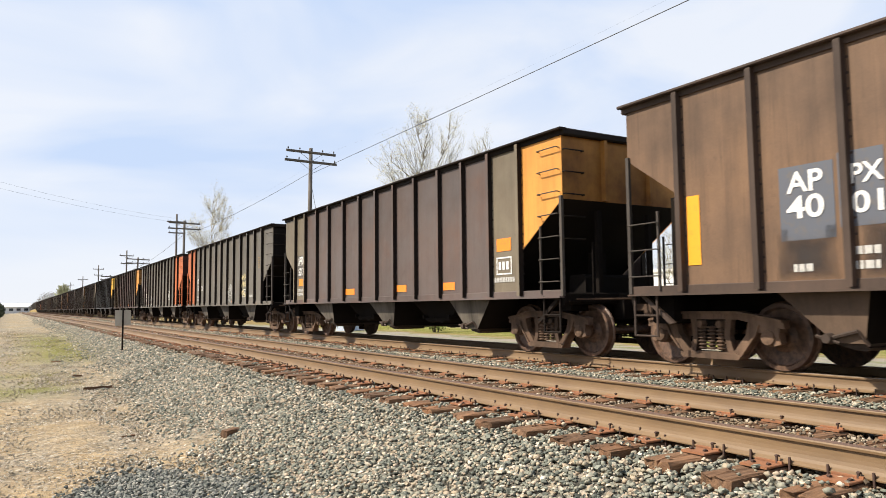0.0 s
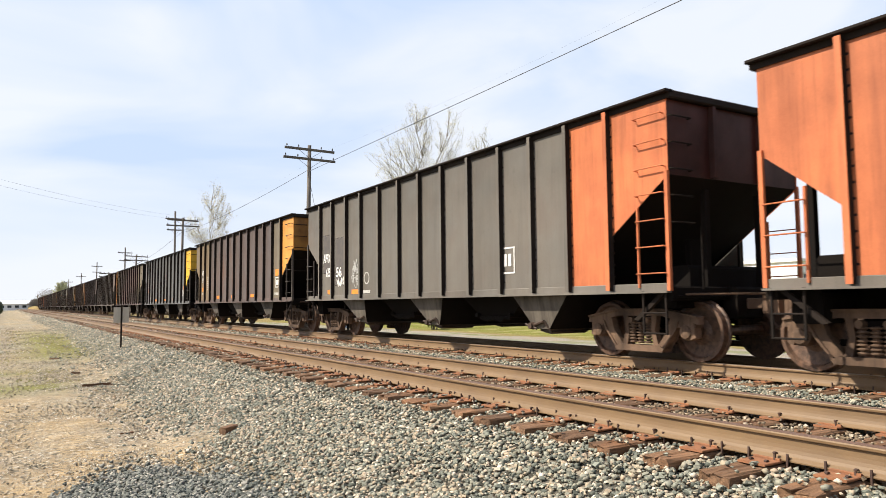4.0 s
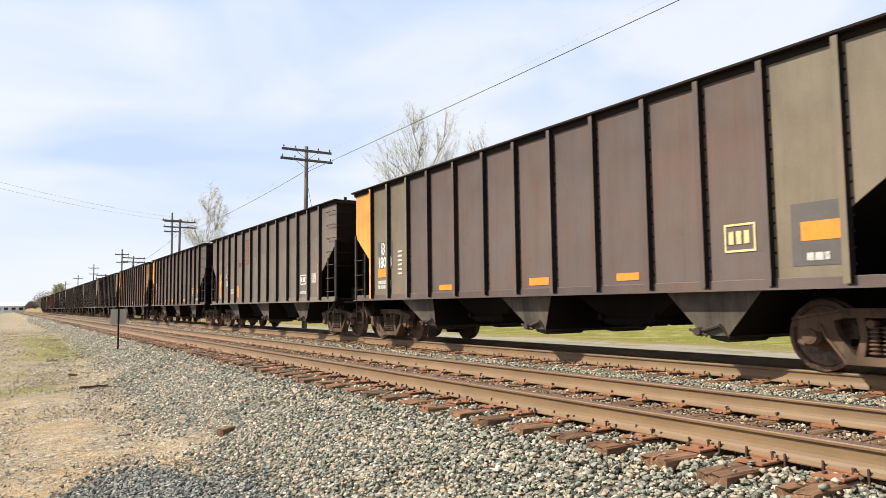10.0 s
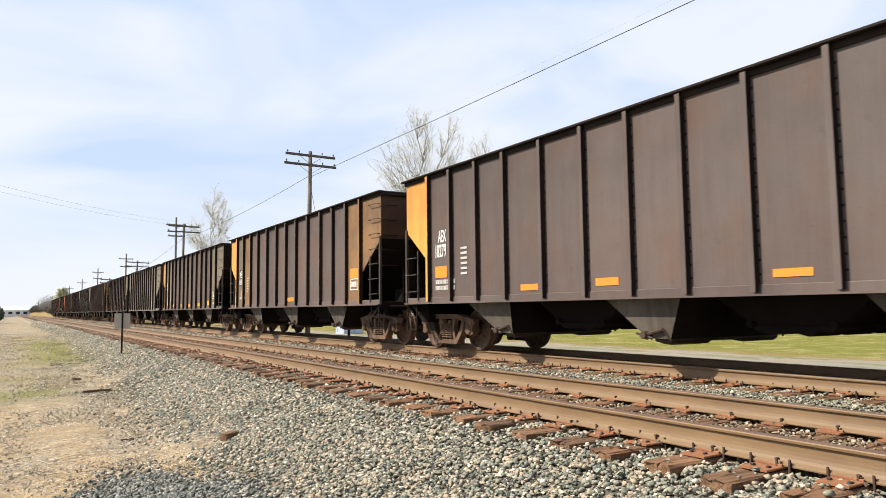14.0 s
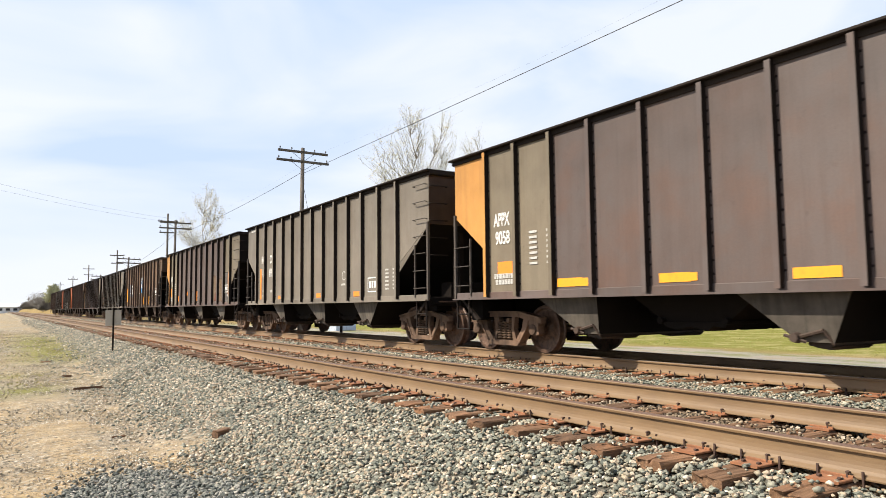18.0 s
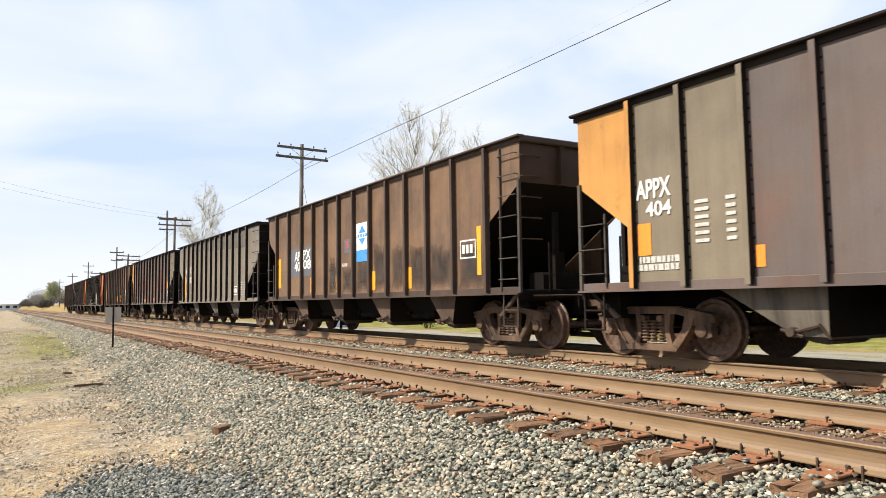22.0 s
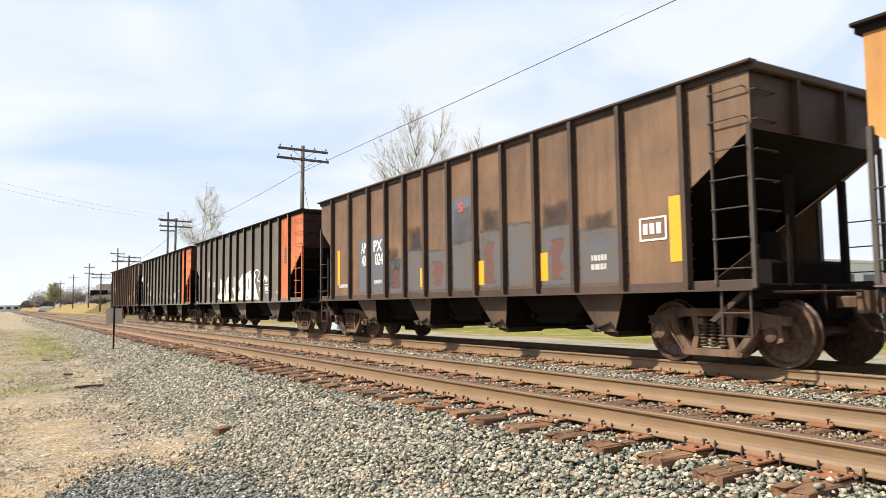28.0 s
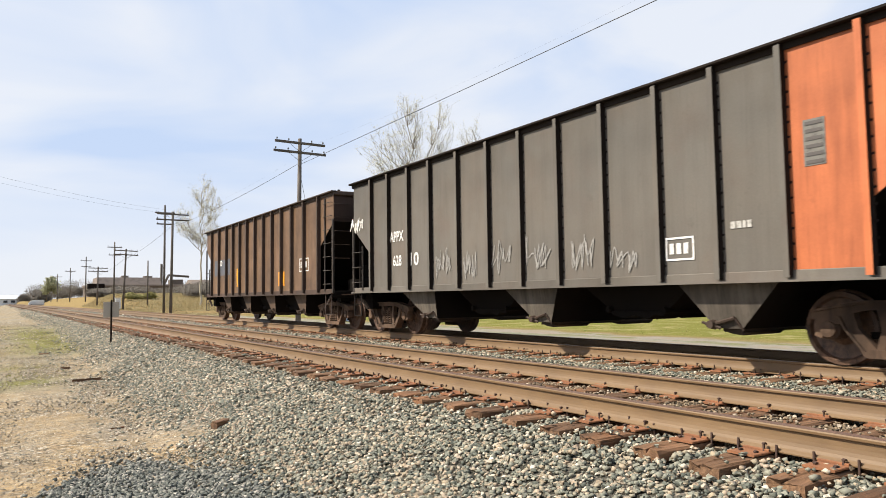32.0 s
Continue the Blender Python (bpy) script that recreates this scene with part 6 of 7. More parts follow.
# two big sprayed words, unreadable, and a scrawl between them on one dark car


def sprayed(car, kind, u0, z0, w, h, outline, out, name="graffiti_letter", label="white sprayed letter, unreadable"):
    """One sprayed field; its outline runs from 0 to 1 as seen from the near side, and u runs the other way."""
    s = Shape().prism([(u0 - w * a, z0 + h * b) for a, b in outline], "x", 0.0, 0.001)
    return part(name, s.mesh(name, MARKS[kind]), car, label, pose(-HALF - out, 0, 0))


def sprayed_line(car, kind, u0, z0, w, h, pts, thick, out, name="graffiti_line", label=""):
    s = Shape()
    ribbon(s, [(u0 - w * a, z0 + h * b) for a, b in pts], thick, -0.002, 0.0)
    return part(name, s.mesh(name, MARKS[kind]), car, label, pose(-HALF - out, 0, 0))


tagged_car = cars[17]
sprayed(tagged_car, "gw", 10.20, 1.09, 1.12, 1.06, ((0, 0.22), (0.23, 0.28), (0.43, 0.42), (0.40, 0.90), (0.60, 0.84), (0.70, 0.66), (0.74, 0.93), (0.85, 1.0), (0.97, 0.70), (1.0, 0.0), (0.80, 0.0), (0.74, 0.12), (0.23, 0.10)), 0.016)
sprayed(tagged_car, "gs", 10.20, 1.09, 1.12, 1.06, ((0.50, 0.27), (0.57, 0.62), (0.66, 0.28)), 0.019, "graffiti_gap", "bare dark gap in a sprayed letter")
sprayed(tagged_car, "gw", 8.97, 1.10, 0.92, 1.02, ((0, 0.70), (0.40, 0.93), (0.83, 1.0), (0.87, 0.55), (0.72, 0.42), (0.63, 0.66), (0.54, 0.68), (0.55, 0.50), (0.78, 0.28), (0.94, 0.15), (1.0, 0.0), (0.05, 0.0), (0.08, 0.22), (0.22, 0.32), (0.22, 0.72)), 0.016)
sprayed(tagged_car, "gw", 8.97, 1.10, 0.92, 1.02, ((-0.09, 0.03), (-0.08, 0.56), (0.00, 0.54), (0.01, 0.44), (0.07, 0.37), (0.03, 0.28), (0.05, 0.02)), 0.0155)
sprayed_line(tagged_car, "gs", 8.97, 1.10, 0.92, 1.02, ((0.36, 0.70), (0.40, 0.45), (0.58, 0.30), (0.74, 0.12)), 0.020, 0.019)
sprayed(tagged_car, "gf", 7.86, 1.45, 0.62, 0.62, ((0.10, 0.72), (0.30, 0.98), (0.62, 0.92), (0.80, 0.40), (0.55, 0.05), (0.22, 0.12)), 0.014, label="thin grey-white sprayed smear")
for k in range(4):
    sprayed_line(tagged_car, "gw", 7.90, 1.08, 0.80, 1.0, ((0.02 + 0.10 * k, 0.54), (0.26 + 0.12 * k, 0.36), (0.46 + 0.10 * k, 0.20), (0.22 + 0.12 * k, 0.02)), 0.022, 0.017)
for k in range(5):
    sprayed_line(tagged_car, "gw", 7.88, 1.08, 0.80, 1.0, ((0.30 + 0.06 * k, 0.98 - 0.10 * k), (0.62, 0.88 - 0.09 * k), (0.50, 0.78 - 0.08 * k), (0.96 - 0.05 * k, 0.70 - 0.09 * k), (0.72, 0.56 - 0.05 * k)), 0.013, 0.019)
sprayed(tagged_car, "gw", 7.02, 1.09, 2.98, 1.06, ((0, 0.12), (0.02, 0.32), (0.10, 0.38), (0.015, 0.62), (0.12, 0.82), (0.22, 0.95), (0.28, 0.92), (0.30, 0.86), (0.42, 0.93), (0.54, 0.97), (0.60, 0.96), (0.63, 0.84), (0.70, 0.94), (0.77, 0.86),
                                                   (0.72, 0.70), (0.70, 0.62), (0.77, 0.54), (0.77, 0.42), (0.83, 0.22), (0.88, 0.0), (0.02, 0.0)), 0.016, label="wide white sprayed word, unreadable")
for gap in (((0.13, 0.58), (0.18, 0.66), (0.25, 0.68), (0.24, 0.62)), ((0.14, 0.36), (0.24, 0.44), (0.25, 0.40)), ((0.295, 0.84), (0.33, 0.80), (0.345, 0.36), (0.325, 0.32)), ((0.43, 0.74), (0.47, 0.78), (0.49, 0.40), (0.46, 0.34)),
            ((0.60, 0.80), (0.63, 0.66), (0.65, 0.30), (0.63, 0.20), (0.61, 0.42)), ((0.34, 0.02), (0.40, 0.20), (0.46, 0.04)), ((0.02, 0.20), (0.10, 0.22), (0.10, 0.19))):
    sprayed(tagged_car, "gs", 7.02, 1.09, 2.98, 1.06, gap, 0.019, "graffiti_gap", "bare dark gap in a sprayed word")
sprayed_line(tagged_car, "gw", 7.02, 1.09, 2.98, 1.06, ((0.02, 0.66), (0.14, 0.86), (0.26, 1.0), (0.32, 0.92), (0.44, 0.98), (0.60, 1.03), (0.66, 0.92), (0.76, 1.03), (0.87, 1.0), (0.90, 0.90), (0.85, 0.76), (0.83, 0.68), (0.93, 0.62), (0.95, 0.52), (0.91, 0.38), (0.96, 0.16), (1.0, 0.0)), 0.026, 0.021, label="white sprayed outline round a word")
# the spray runs on over the ribs
for k, z0, h in ((9, 1.12, 0.80), (8, 1.14, 0.30), (6, 1.12, 0.86), (5, 1.12, 0.92)):
    sprayed(tagged_car, "gw", rib_places("plain", 14.12)[k] + 0.036, z0, 0.072, h, ((0, 0), (0, 0.94), (0.5, 1.0), (1, 0.97), (1, 0)), 0.106)
for u, w in ((9.3, 0.75), (8.3, 0.5), (7.7, 0.4), (6.4, 0.85), (5.4, 0.5), (4.75, 0.4)):
    sprayed(tagged_car, "gy", u, 1.10, w, 0.14, ((0, 0.1), (0.1, 0.7), (0.45, 0.9), (0.7, 0.6), (1.0, 0.8), (0.95, 0.1)), 0.0225, "paint_run", "cream-stained foot of a sprayed word")
# upper bands of older, darker paint
for k in range(1, 11):
    r = rib_places("short", 13.38)
    z = 3.04 + 0.04 * k
    mark(cars[14], "pg", r[k] + 0.06, z, r[k + 1] - 0.06, 3.76)
for k in range(1, 13):
    r = rib_places("plain", 14.10)
    mark(cars[7], "pu", r[k] + 0.06, 2.98 - 0.035 * k + (0.3 if k > 11 else 0.0), r[k + 1] - 0.06, 3.76)

# ---- line-side poles and wires ----


def utility_pole(x, y, top, arms, lean=0.0, thick=0.16, label="weathered wooden utility pole with crossarms"):
    """arms: pairs of height and half length."""
    z0 = float(ground_z(x, y))
    p = thing("utility_pole", label, "utility pole", pose(x, y, z0, 0, lean, 0), group="poles along the railway")
    part("pole", Shape().tube((0, 0, -0.2), (0, 0, top - z0), thick, thick * 0.68, 10).mesh("pole", POLE, True), p)
    for h, half in arms:
        a = part("crossarm", Shape().box(-half, -0.14, h - z0 - 0.07, half, -0.03, h - z0 + 0.07, 0.01).mesh("crossarm", POLE), p)
        n = max(2, int(half * 3.4))
        for k in range(n):
            u = -half + 0.12 + (2 * half - 0.24) * k / (n - 1)
            part("insulator", stored("insulator", lambda: Shape().lathe([(0.07, 0.015), (0.12, 0.015), (0.13, 0.05), (0.20, 0.04), (0.24, 0.02)], 8, "z").mesh("insulator", WIRE)), a, at=pose(u, -0.085, h - z0))
        part("arm_brace", Shape().tube((-half * 0.45, -0.1, h - z0 - 0.06), (0, -0.12, h - z0 - 0.55), 0.012, n=5).tube((half * 0.45, -0.1, h - z0 - 0.06), (0, -0.12, h - z0 - 0.55), 0.012, n=5).mesh("arm_brace", POLE), p)
    return p


def wire(p, q, sag, r, label="thin dark overhead wire between poles"):
    p, q = Vector(p), Vector(q)
    n = 14
    pts = [p.lerp(q, k / n) - Vector((0, 0, sag * 4 * (k / n) * (1 - k / n))) for k in range(n + 1)]
    s = Shape()
    side = (q - p).normalized().orthogonal().normalized()
    up = (q - p).normalized().cross(side)
    verts = [c + (side * math.cos(1.2566 * i) + up * math.sin(1.2566 * i)) * r for c in pts for i in range(5)]
    s.add(verts, [(5 * j + i, 5 * j + (i + 1) % 5, 5 * j + 5 + (i + 1) % 5, 5 * j + 5 + i) for j in range(n) for i in range(5)])
    return tagged(new("overhead_wire", s.mesh("overhead_wire", WIRE)), label, "wire", group="overhead wires")


LINE = ((15.0, 1.5, 10.4), (15.0, 40.4, 10.42), (15.0, 77.0, 10.0), (15.0, 110.0, 8.3), (15.0, 141.0, 7.1))
for x, y, top in LINE:
    lean = 2.2 if y == 110.0 else 0.6
    utility_pole(x, y, top, ((top - 0.28, 1.55), (top - 0.85, 1.62)), lean)
for x, y, top in ((16.2, 87.0, 11.9), (16.2, 129.0, 10.7), (16.2, 174.0, 10.7), (16.2, 214.0, 9.9), (16.2, 262.0, 9.9), (16.2, 320.0, 10.0)):
    utility_pole(x, y, top, ((top - 0.9, 1.1), (top - 2.2, 0.9)) if y < 200 else ((top - 0.9, 1.2),), 0, 0.15, "tall weathered utility pole with short crossarms")
utility_pole(19.0, 114.5, 6.9, (), 0, 0.13, "bare wooden post beside the brush")
for (x0, y0, h0), (x1, y1, h1) in zip(LINE, LINE[1:]):
    wire((x0, y0, min(8.9, h0 - 1.5)), (x1, y1, min(8.80, h1 - 1.6)), 0.04 if y0 < 20 else 0.3, 0.014, "black overhead cable slung between poles")
    for u in (1.45,):
        wire((x0 + u, y0, h0 - 0.05), (x1 + u, y1, h1 - 0.05), 0.5, 0.0012)
wire((16.2, 87.0, 11.4), (-16, 36, 10.6), 0.9, 0.006)
wire((16.2, 87.0, 11.0), (-16, 36, 10.1), 0.9, 0.006)
# guy wires of the near pole
wire((15.0, 40.4, 9.0), (16.8, 40.2, -0.4), 0.0, 0.012, "thin steel guy wire staying the pole")

mast = thing("signal_mast", "slim dark steel mast beyond the far track", "mast", pose(14.0, 32.1, float(ground_z(14.0, 32.1))))
part("tube", Shape().tube((0, 0, -0.1), (0, 0, 6.68), 0.07, 0.07, 8).mesh("tube", FRAME), mast)
part("cap", Shape().box(-0.06, -0.06, 6.64, 0.06, 0.06, 6.78, 0.015).mesh("cap", FRAME), mast)

# ---- trees and brush ----


def leaf_cards(tips, per, size, rnd, mat, name, jitter):
    """Many small bent leaves along the twigs, as one mesh."""
    v, f = [], []
    for p, q in tips:
        for _ in range(per):
            c = p.lerp(q, rnd.uniform(0.1, 1.15)) + Vector((rnd.gauss(0, jitter), rnd.gauss(0, jitter), rnd.gauss(0, jitter)))
            a = Vector((rnd.gauss(0, 1), rnd.gauss(0, 1), rnd.gauss(0, 1))).normalized() * size * rnd.uniform(0.6, 1.3)
            b = a.orthogonal().normalized() * a.length * 0.55
            k = len(v)
            v += [c - a, c + b + a * 0.1, c + a, c - b + a * 0.1]
            f += [(k, k + 1, k + 2, k + 3)]
    me = bpy.data.meshes.new(name)
    me.from_pydata([tuple(x) for x in v], [], f)
    me.materials.append(mat)
    return me


def tree(x, y, fork, lobes, seed, girth=0.2, boughs=1.0, per=3, leaf=0.06, bark=BARK, leaves=BUD, label="tall tree with pale limbs and sparse young leaves"):
    """A trunk that forks into one limb for each mass of the crown, each parting into boughs, branches and leafy twigs. lobes: offset across, height, radius across, radius up."""
    rnd = random.Random(seed)
    t = thing("tree", label, "tree", pose(x, y, float(ground_z(x, y))))
    trunk, wood, tips = Shape(), Shape(), []

    def bend(shape, p, q, lift, r0, r1, n, sides, wander=0.04):
        """A crooked tapering limb from p to q that rises first; returns the points along it."""
        pts, size = [p], (q - p).length
        for k in range(1, n + 1):
            u = k / n
            c = p.lerp(q, u) + Vector((0, 0, lift * size * 4 * u * (1 - u)))
            if k < n:
                c += Vector([rnd.gauss(0, wander * size) for _ in range(3)])
            shape.tube(pts[-1], c, r0 + (r1 - r0) * (u - 1 / n), r0 + (r1 - r0) * u, sides, caps=False)
            pts.append(c)
        return pts

    stem = bend(trunk, Vector((0, 0, -0.2)), Vector((0.1, 0, fork)), 0, girth, girth * 0.7, 7, 9, 0.012)
    for a, c, r, h in lobes:
        start = stem[-1] if c - h > fork else stem[rnd.choice((-2, -3))]
        axis = bend(wood, start, Vector((a, rnd.gauss(0, 0.2) * r, c + h * 0.55)), -0.03, girth * 0.42, 0.02, 8, 5, 0.03)
        for _ in range(int(boughs * 9 * r * h)):
            while True:
                d = Vector([rnd.uniform(-1, 1) for _ in range(3)])
                if 0.45 < d.length < 1:
                    break
            goal = Vector((a + d.x * r, d.y * r, c + d.z * h))
            low = [p for p in axis[2:] if p.z < goal.z - 0.8 * (goal - p).length] or axis[2:4]
            foot = min(low, key=lambda p: (p - goal).length)
            bough = bend(wood, foot, goal, rnd.uniform(-0.10, 0.0), 0.022, 0.009, 5, 3)
            for p in bough[3:]:
                for _ in range(2):
                    w = (goal - foot).normalized() * 0.4 + Vector((rnd.gauss(0, 0.45), rnd.gauss(0, 0.45), rnd.uniform(-0.05, 0.6)))
                    twig = bend(wood, p, p + w * rnd.uniform(0.5, 1.1) * min(1.0, r * 0.6), 0.05, 0.008, 0.005, 3, 3, 0.07)
                    tips += list(zip(twig, twig[1:]))
    part("trunk", trunk.mesh("trunk", bark, True), t)
    part("branchwork", wood.mesh("branchwork", bark), t)
    part("crown", leaf_cards(tips, per, leaf, rnd, leaves, "crown", 0.16), t)
    return t


tree(34.5, 60.0, 9.6, ((-1.3, 18.2, 2.0, 2.9), (2.6, 18.0, 1.45, 2.9), (-4.0, 15.0, 1.9, 2.2), (-0.6, 13.6, 2.4, 2.4), (2.4, 14.2, 1.9, 2.2)), 11, per=3, leaf=0.064)
tree(41.6, 61.0, 10.5, ((0, 17.7, 1.5, 2.0), (0.6, 14.4, 1.5, 2.0)), 5, girth=0.13, per=3, leaf=0.055)
tree(25.6, 110.0, 7.0, ((0.3, 16.6, 1.9, 2.7), (2.0, 15.0, 1.4, 2.8), (-2.2, 12.6, 2.0, 2.6), (0.4, 11.4, 2.4, 2.6)), 23, girth=0.16, boughs=0.8, per=3, leaf=0.068, bark=HAZEBARK)
tree(57.0, 50.0, 2.6, ((0, 6.6, 1.6, 2.4), (-1.5, 5.6, 1.2, 1.8), (1.6, 5.8, 1.2, 1.8)), 31, girth=0.1, per=2, label="bare multi-stemmed tree beside the far road")
tree(16.5, 300.0, 2.4, ((0, 6.2, 2.4, 3.0), (-1.6, 4.6, 1.6, 2.2), (1.7, 4.8, 1.6, 2.2)), 42, girth=0.16, per=4, leaf=0.2, leaves=FRESH, label="young tree in fresh yellow-green leaf")


def clump(x, y, rx, ry, h, n, seed, mat, size, name="bush", label="", category="bush", kind=""):
    """A bush or thicket: many small leaves or twigs in an uneven mound, on a few stems."""
    rnd = random.Random(seed)
    z0 = float(ground_z(x, y))
    humps = [(rnd.uniform(-0.7, 0.7) * rx, rnd.uniform(-0.7, 0.7) * ry, rnd.uniform(0.5, 1.0) * h, rnd.uniform(0.3, 0.6)) for _ in range(9)]
    tips = []
    for _ in range(n):
        a, b, c, w = rnd.choice(humps)
        d = Vector((rnd.gauss(0, 1), rnd.gauss(0, 1), rnd.gauss(0, 1))).normalized() * rnd.uniform(0.55, 1.0)
        p = Vector((a + d.x * w * rx, b + d.y * w * ry, max(0.02, c * 0.55 + d.z * c * 0.45)))
        tips.append((p, p + Vector((0, 0, size))))
    b = thing(name, label, category, pose(x, y, z0), kind=kind)
    s = Shape()
    for a, c, hh, w in humps:
        s.tube((a * 0.4, c * 0.4, -0.1), (a, c, hh * 0.8), 0.03 + h * 0.006, 0.015, 5)
    part("stems", s.mesh("stems", DARKBARK), b)
    part("leaves", leaf_cards(tips, 1, size, rnd, mat, "leaves", 0.05), b)
    return b


clump(21.2, 36.2, 0.7, 0.6, 1.1, 700, 3, LEAF, 0.07, label="small yellow-green shrub in the verge")
clump(-2.6, 150, 1.6, 2.0, 3.4, 2500, 4, DARKLEAF, 0.22, label="dark dense evergreen at the road's edge")
for k, (x, y, rx, h, mat, lab) in enumerate((
        (27, 175, 7, 2.4, TWIG, "bare brown thicket beside the field"), (39, 160, 8, 3.4, TWIG, "bare brown thicket beside the field"),
        (20, 128, 2.6, 1.2, VERGE, "dull green scrub just coming into leaf"), (22, 182, 5, 1.8, TWIG, "bare brown thicket beside the field"), (33, 186, 7, 2.2, TWIG, "bare brown thicket beside the field"), (18, 165, 3, 1.6, TWIG, "bare brown thicket beside the field"), (31, 132, 3.5, 2.4, TWIG, "bare brown thicket beside the field"),
        (22, 235, 7, 5.4, TWIG, "leafless grey-brown woods beside the line"), (32, 260, 9, 4.5, TWIG, "leafless grey-brown woods beside the line"), (15, 330, 5, 6, TWIG, "dark trees beside the railway line"),
        (24, 420, 12, 9, TWIG, "leafless grey-brown woods beside the line"), (17, 520, 7, 5.5, TWIG, "dark trees beside the railway line"), (-16, 640, 10, 6, TWIG, "dark tree line far off"),
        (34, 600, 16, 12, TWIG, "leafless grey-brown woods beside the line"), (12, 800, 10, 9, TWIG, "dark tree line far off"), (60, 640, 30, 16, TWIG, "leafless grey-brown woods beside the line"),
        (-40, 420, 12, 8, TWIG, "dark tree line far off"), (95, 320, 30, 10, TWIG, "leafless grey-brown woods beside the line"), (130, 180, 30, 9, TWIG, "leafless grey-brown woods beside the line"))):
    clump(x, y, rx, rx * 0.7, h, 12000 if y < 300 else 9000, 60 + k, mat, 0.08 if y < 160 else 0.11 if y < 300 else 0.24, "thicket", lab, "thicket")


def tufts(name, label, mat, boxes, seed):
    """Loose grass blades in clumps, one object."""
    rnd = random.Random(seed)
    v, f = [], []
    for x0, x1, y0, y1, n, h in boxes:
        for _ in range(n):
            x, y = rnd.uniform(x0, x1), rnd.uniform(y0, y1)
            z = float(ground_z(x, y)) - 0.02
            for _ in range(5):
                a = rnd.uniform(0, 6.283)
                hh, wd = h * rnd.uniform(0.4, 1.2), 0.012 + h * 0.02
                bx, by = x + rnd.gauss(0, h * 0.25), y + rnd.gauss(0, h * 0.25)
                k = len(v)
                v += [(bx - wd * math.cos(a), by - wd * math.sin(a), z), (bx + wd * math.cos(a), by + wd * math.sin(a), z),
                      (bx + rnd.gauss(0, 0.4) * hh, by + rnd.gauss(0, 0.4) * hh, z + hh)]
                f.append((k, k + 1, k + 2))
    me = bpy.data.meshes.new(name)
    me.from_pydata(v, [], f)
    me.materials.append(mat)
    return tagged(new(name, me), label, "grass", kind="stuff")


tufts("dry_grass", "tall dry straw-coloured grass beyond the tracks", STRAW, ((14.0, 36, 96, 160, 15000, 0.26), (14.5, 20, 70, 100, 900, 0.16)), 5)
tufts("verge_grass", "low yellowish-green grass on the near verge", VERGE, ((1.5, 3.0, 26, 46, 900, 0.055), (0.2, 1.4, 15, 22, 260, 0.04), (-6, 1.0, 24, 60, 1500, 0.05), (20.4, 52, 10, 70, 5200, 0.05)), 9)
tufts("green_grass", "short green grass beyond the far track", LEAF, ((20.8, 52, 10, 70, 3600, 0.05),), 6)

# ---- things beside the track ----
sp = thing("sign_post", "thin dark post with a blank grey square plate seen from behind", "sign", pose(3.05, 24.8, float(ground_z(3.05, 24.8))))
part("post", Shape().box(-0.025, -0.03, -0.1, 0.025, 0.0, 1.36, 0.006).mesh("post", FRAME), sp)
part("plate", Shape().box(-0.23, 0.004, 0.80, 0.23, 0.012, 1.29).mesh("plate", flat("dull_grey_plate", (0.44, 0.405, 0.335), wear=(0.36, 0.33, 0.27))), sp)


def board(x, y, l, w, h, turn, seed):
    r = random.Random(seed)
    s = Shape().box(-l / 2, -w / 2, 0, l / 2, w / 2, h, min(w, h) * 0.2)
    s.v = [(a * r.uniform(0.85, 1.1), b * r.uniform(0.6, 1.3), c * r.uniform(0.7, 1.2)) for a, b, c in s.v]
    ob = new("broken_tie_piece", s.mesh("broken_tie_piece", TIE))
    ob.matrix_world = pose(x, y, float(ground_z(x, y)) - 0.01, 0, 0, turn)
    return tagged(ob, "splintered piece of old wooden tie on the dirt", "wood scrap")


board(1.62, 16.7, 0.56, 0.10, 0.055, 12, 1)
board(2.25, 8.65, 0.22, 0.10, 0.08, 40, 2)
board(1.45, 20.0, 0.20, 0.10, 0.06, 0, 3)
board(1.35, 10.2, 0.16, 0.05, 0.03, 10, 4)
board(1.28, 26.0, 0.30, 0.10, 0.05, 0, 5)

CAB = flat("pale_blue_grey_enamel", (0.55, 0.62, 0.72), wear=(0.45, 0.5, 0.58))
uc = thing("utility_cabinet", "low pale blue-grey steel utility cabinet on the verge", "cabinet", pose(18.9, 43.2, float(ground_z(18.9, 43)), 0, 0, 25))
part("body", Shape().box(-0.95, -0.35, 0, 0.95, 0.35, 0.95, 0.02).mesh("body", CAB), uc)
for u in (-0.48, 0.48):
    d = part("door", Shape().box(u - 0.44, -0.37, 0.08, u + 0.44, -0.35, 0.88).mesh("door", CAB), uc)
    part("handle", Shape().box(u * 0.2 - 0.02, -0.395, 0.42, u * 0.2 + 0.02, -0.37, 0.56).mesh("handle", FRAME), d)
mk = thing("relay_box", "white-painted trackside relay box", "relay box", pose(14.6, 112, float(ground_z(14.6, 112))))
part("body", Shape().box(-0.35, -0.3, 0.15, 0.35, 0.3, 1.7, 0.02).mesh("body", flat("white_enamel", (0.72, 0.72, 0.70))), mk)
part("lid", Shape().box(-0.4, -0.35, 1.7, 0.4, 0.35, 1.8).mesh("lid", flat("white_enamel_lid", (0.6, 0.6, 0.58))), mk)
part("plinth", Shape().box(-0.3, -0.25, 0, 0.3, 0.25, 0.15).mesh("plinth", flat("concrete", (0.4, 0.39, 0.37))), mk)

WALL = flat("dull_brown_wall", (0.14, 0.115, 0.095), 0.9, wear=(0.22, 0.185, 0.145), scale=0.5)
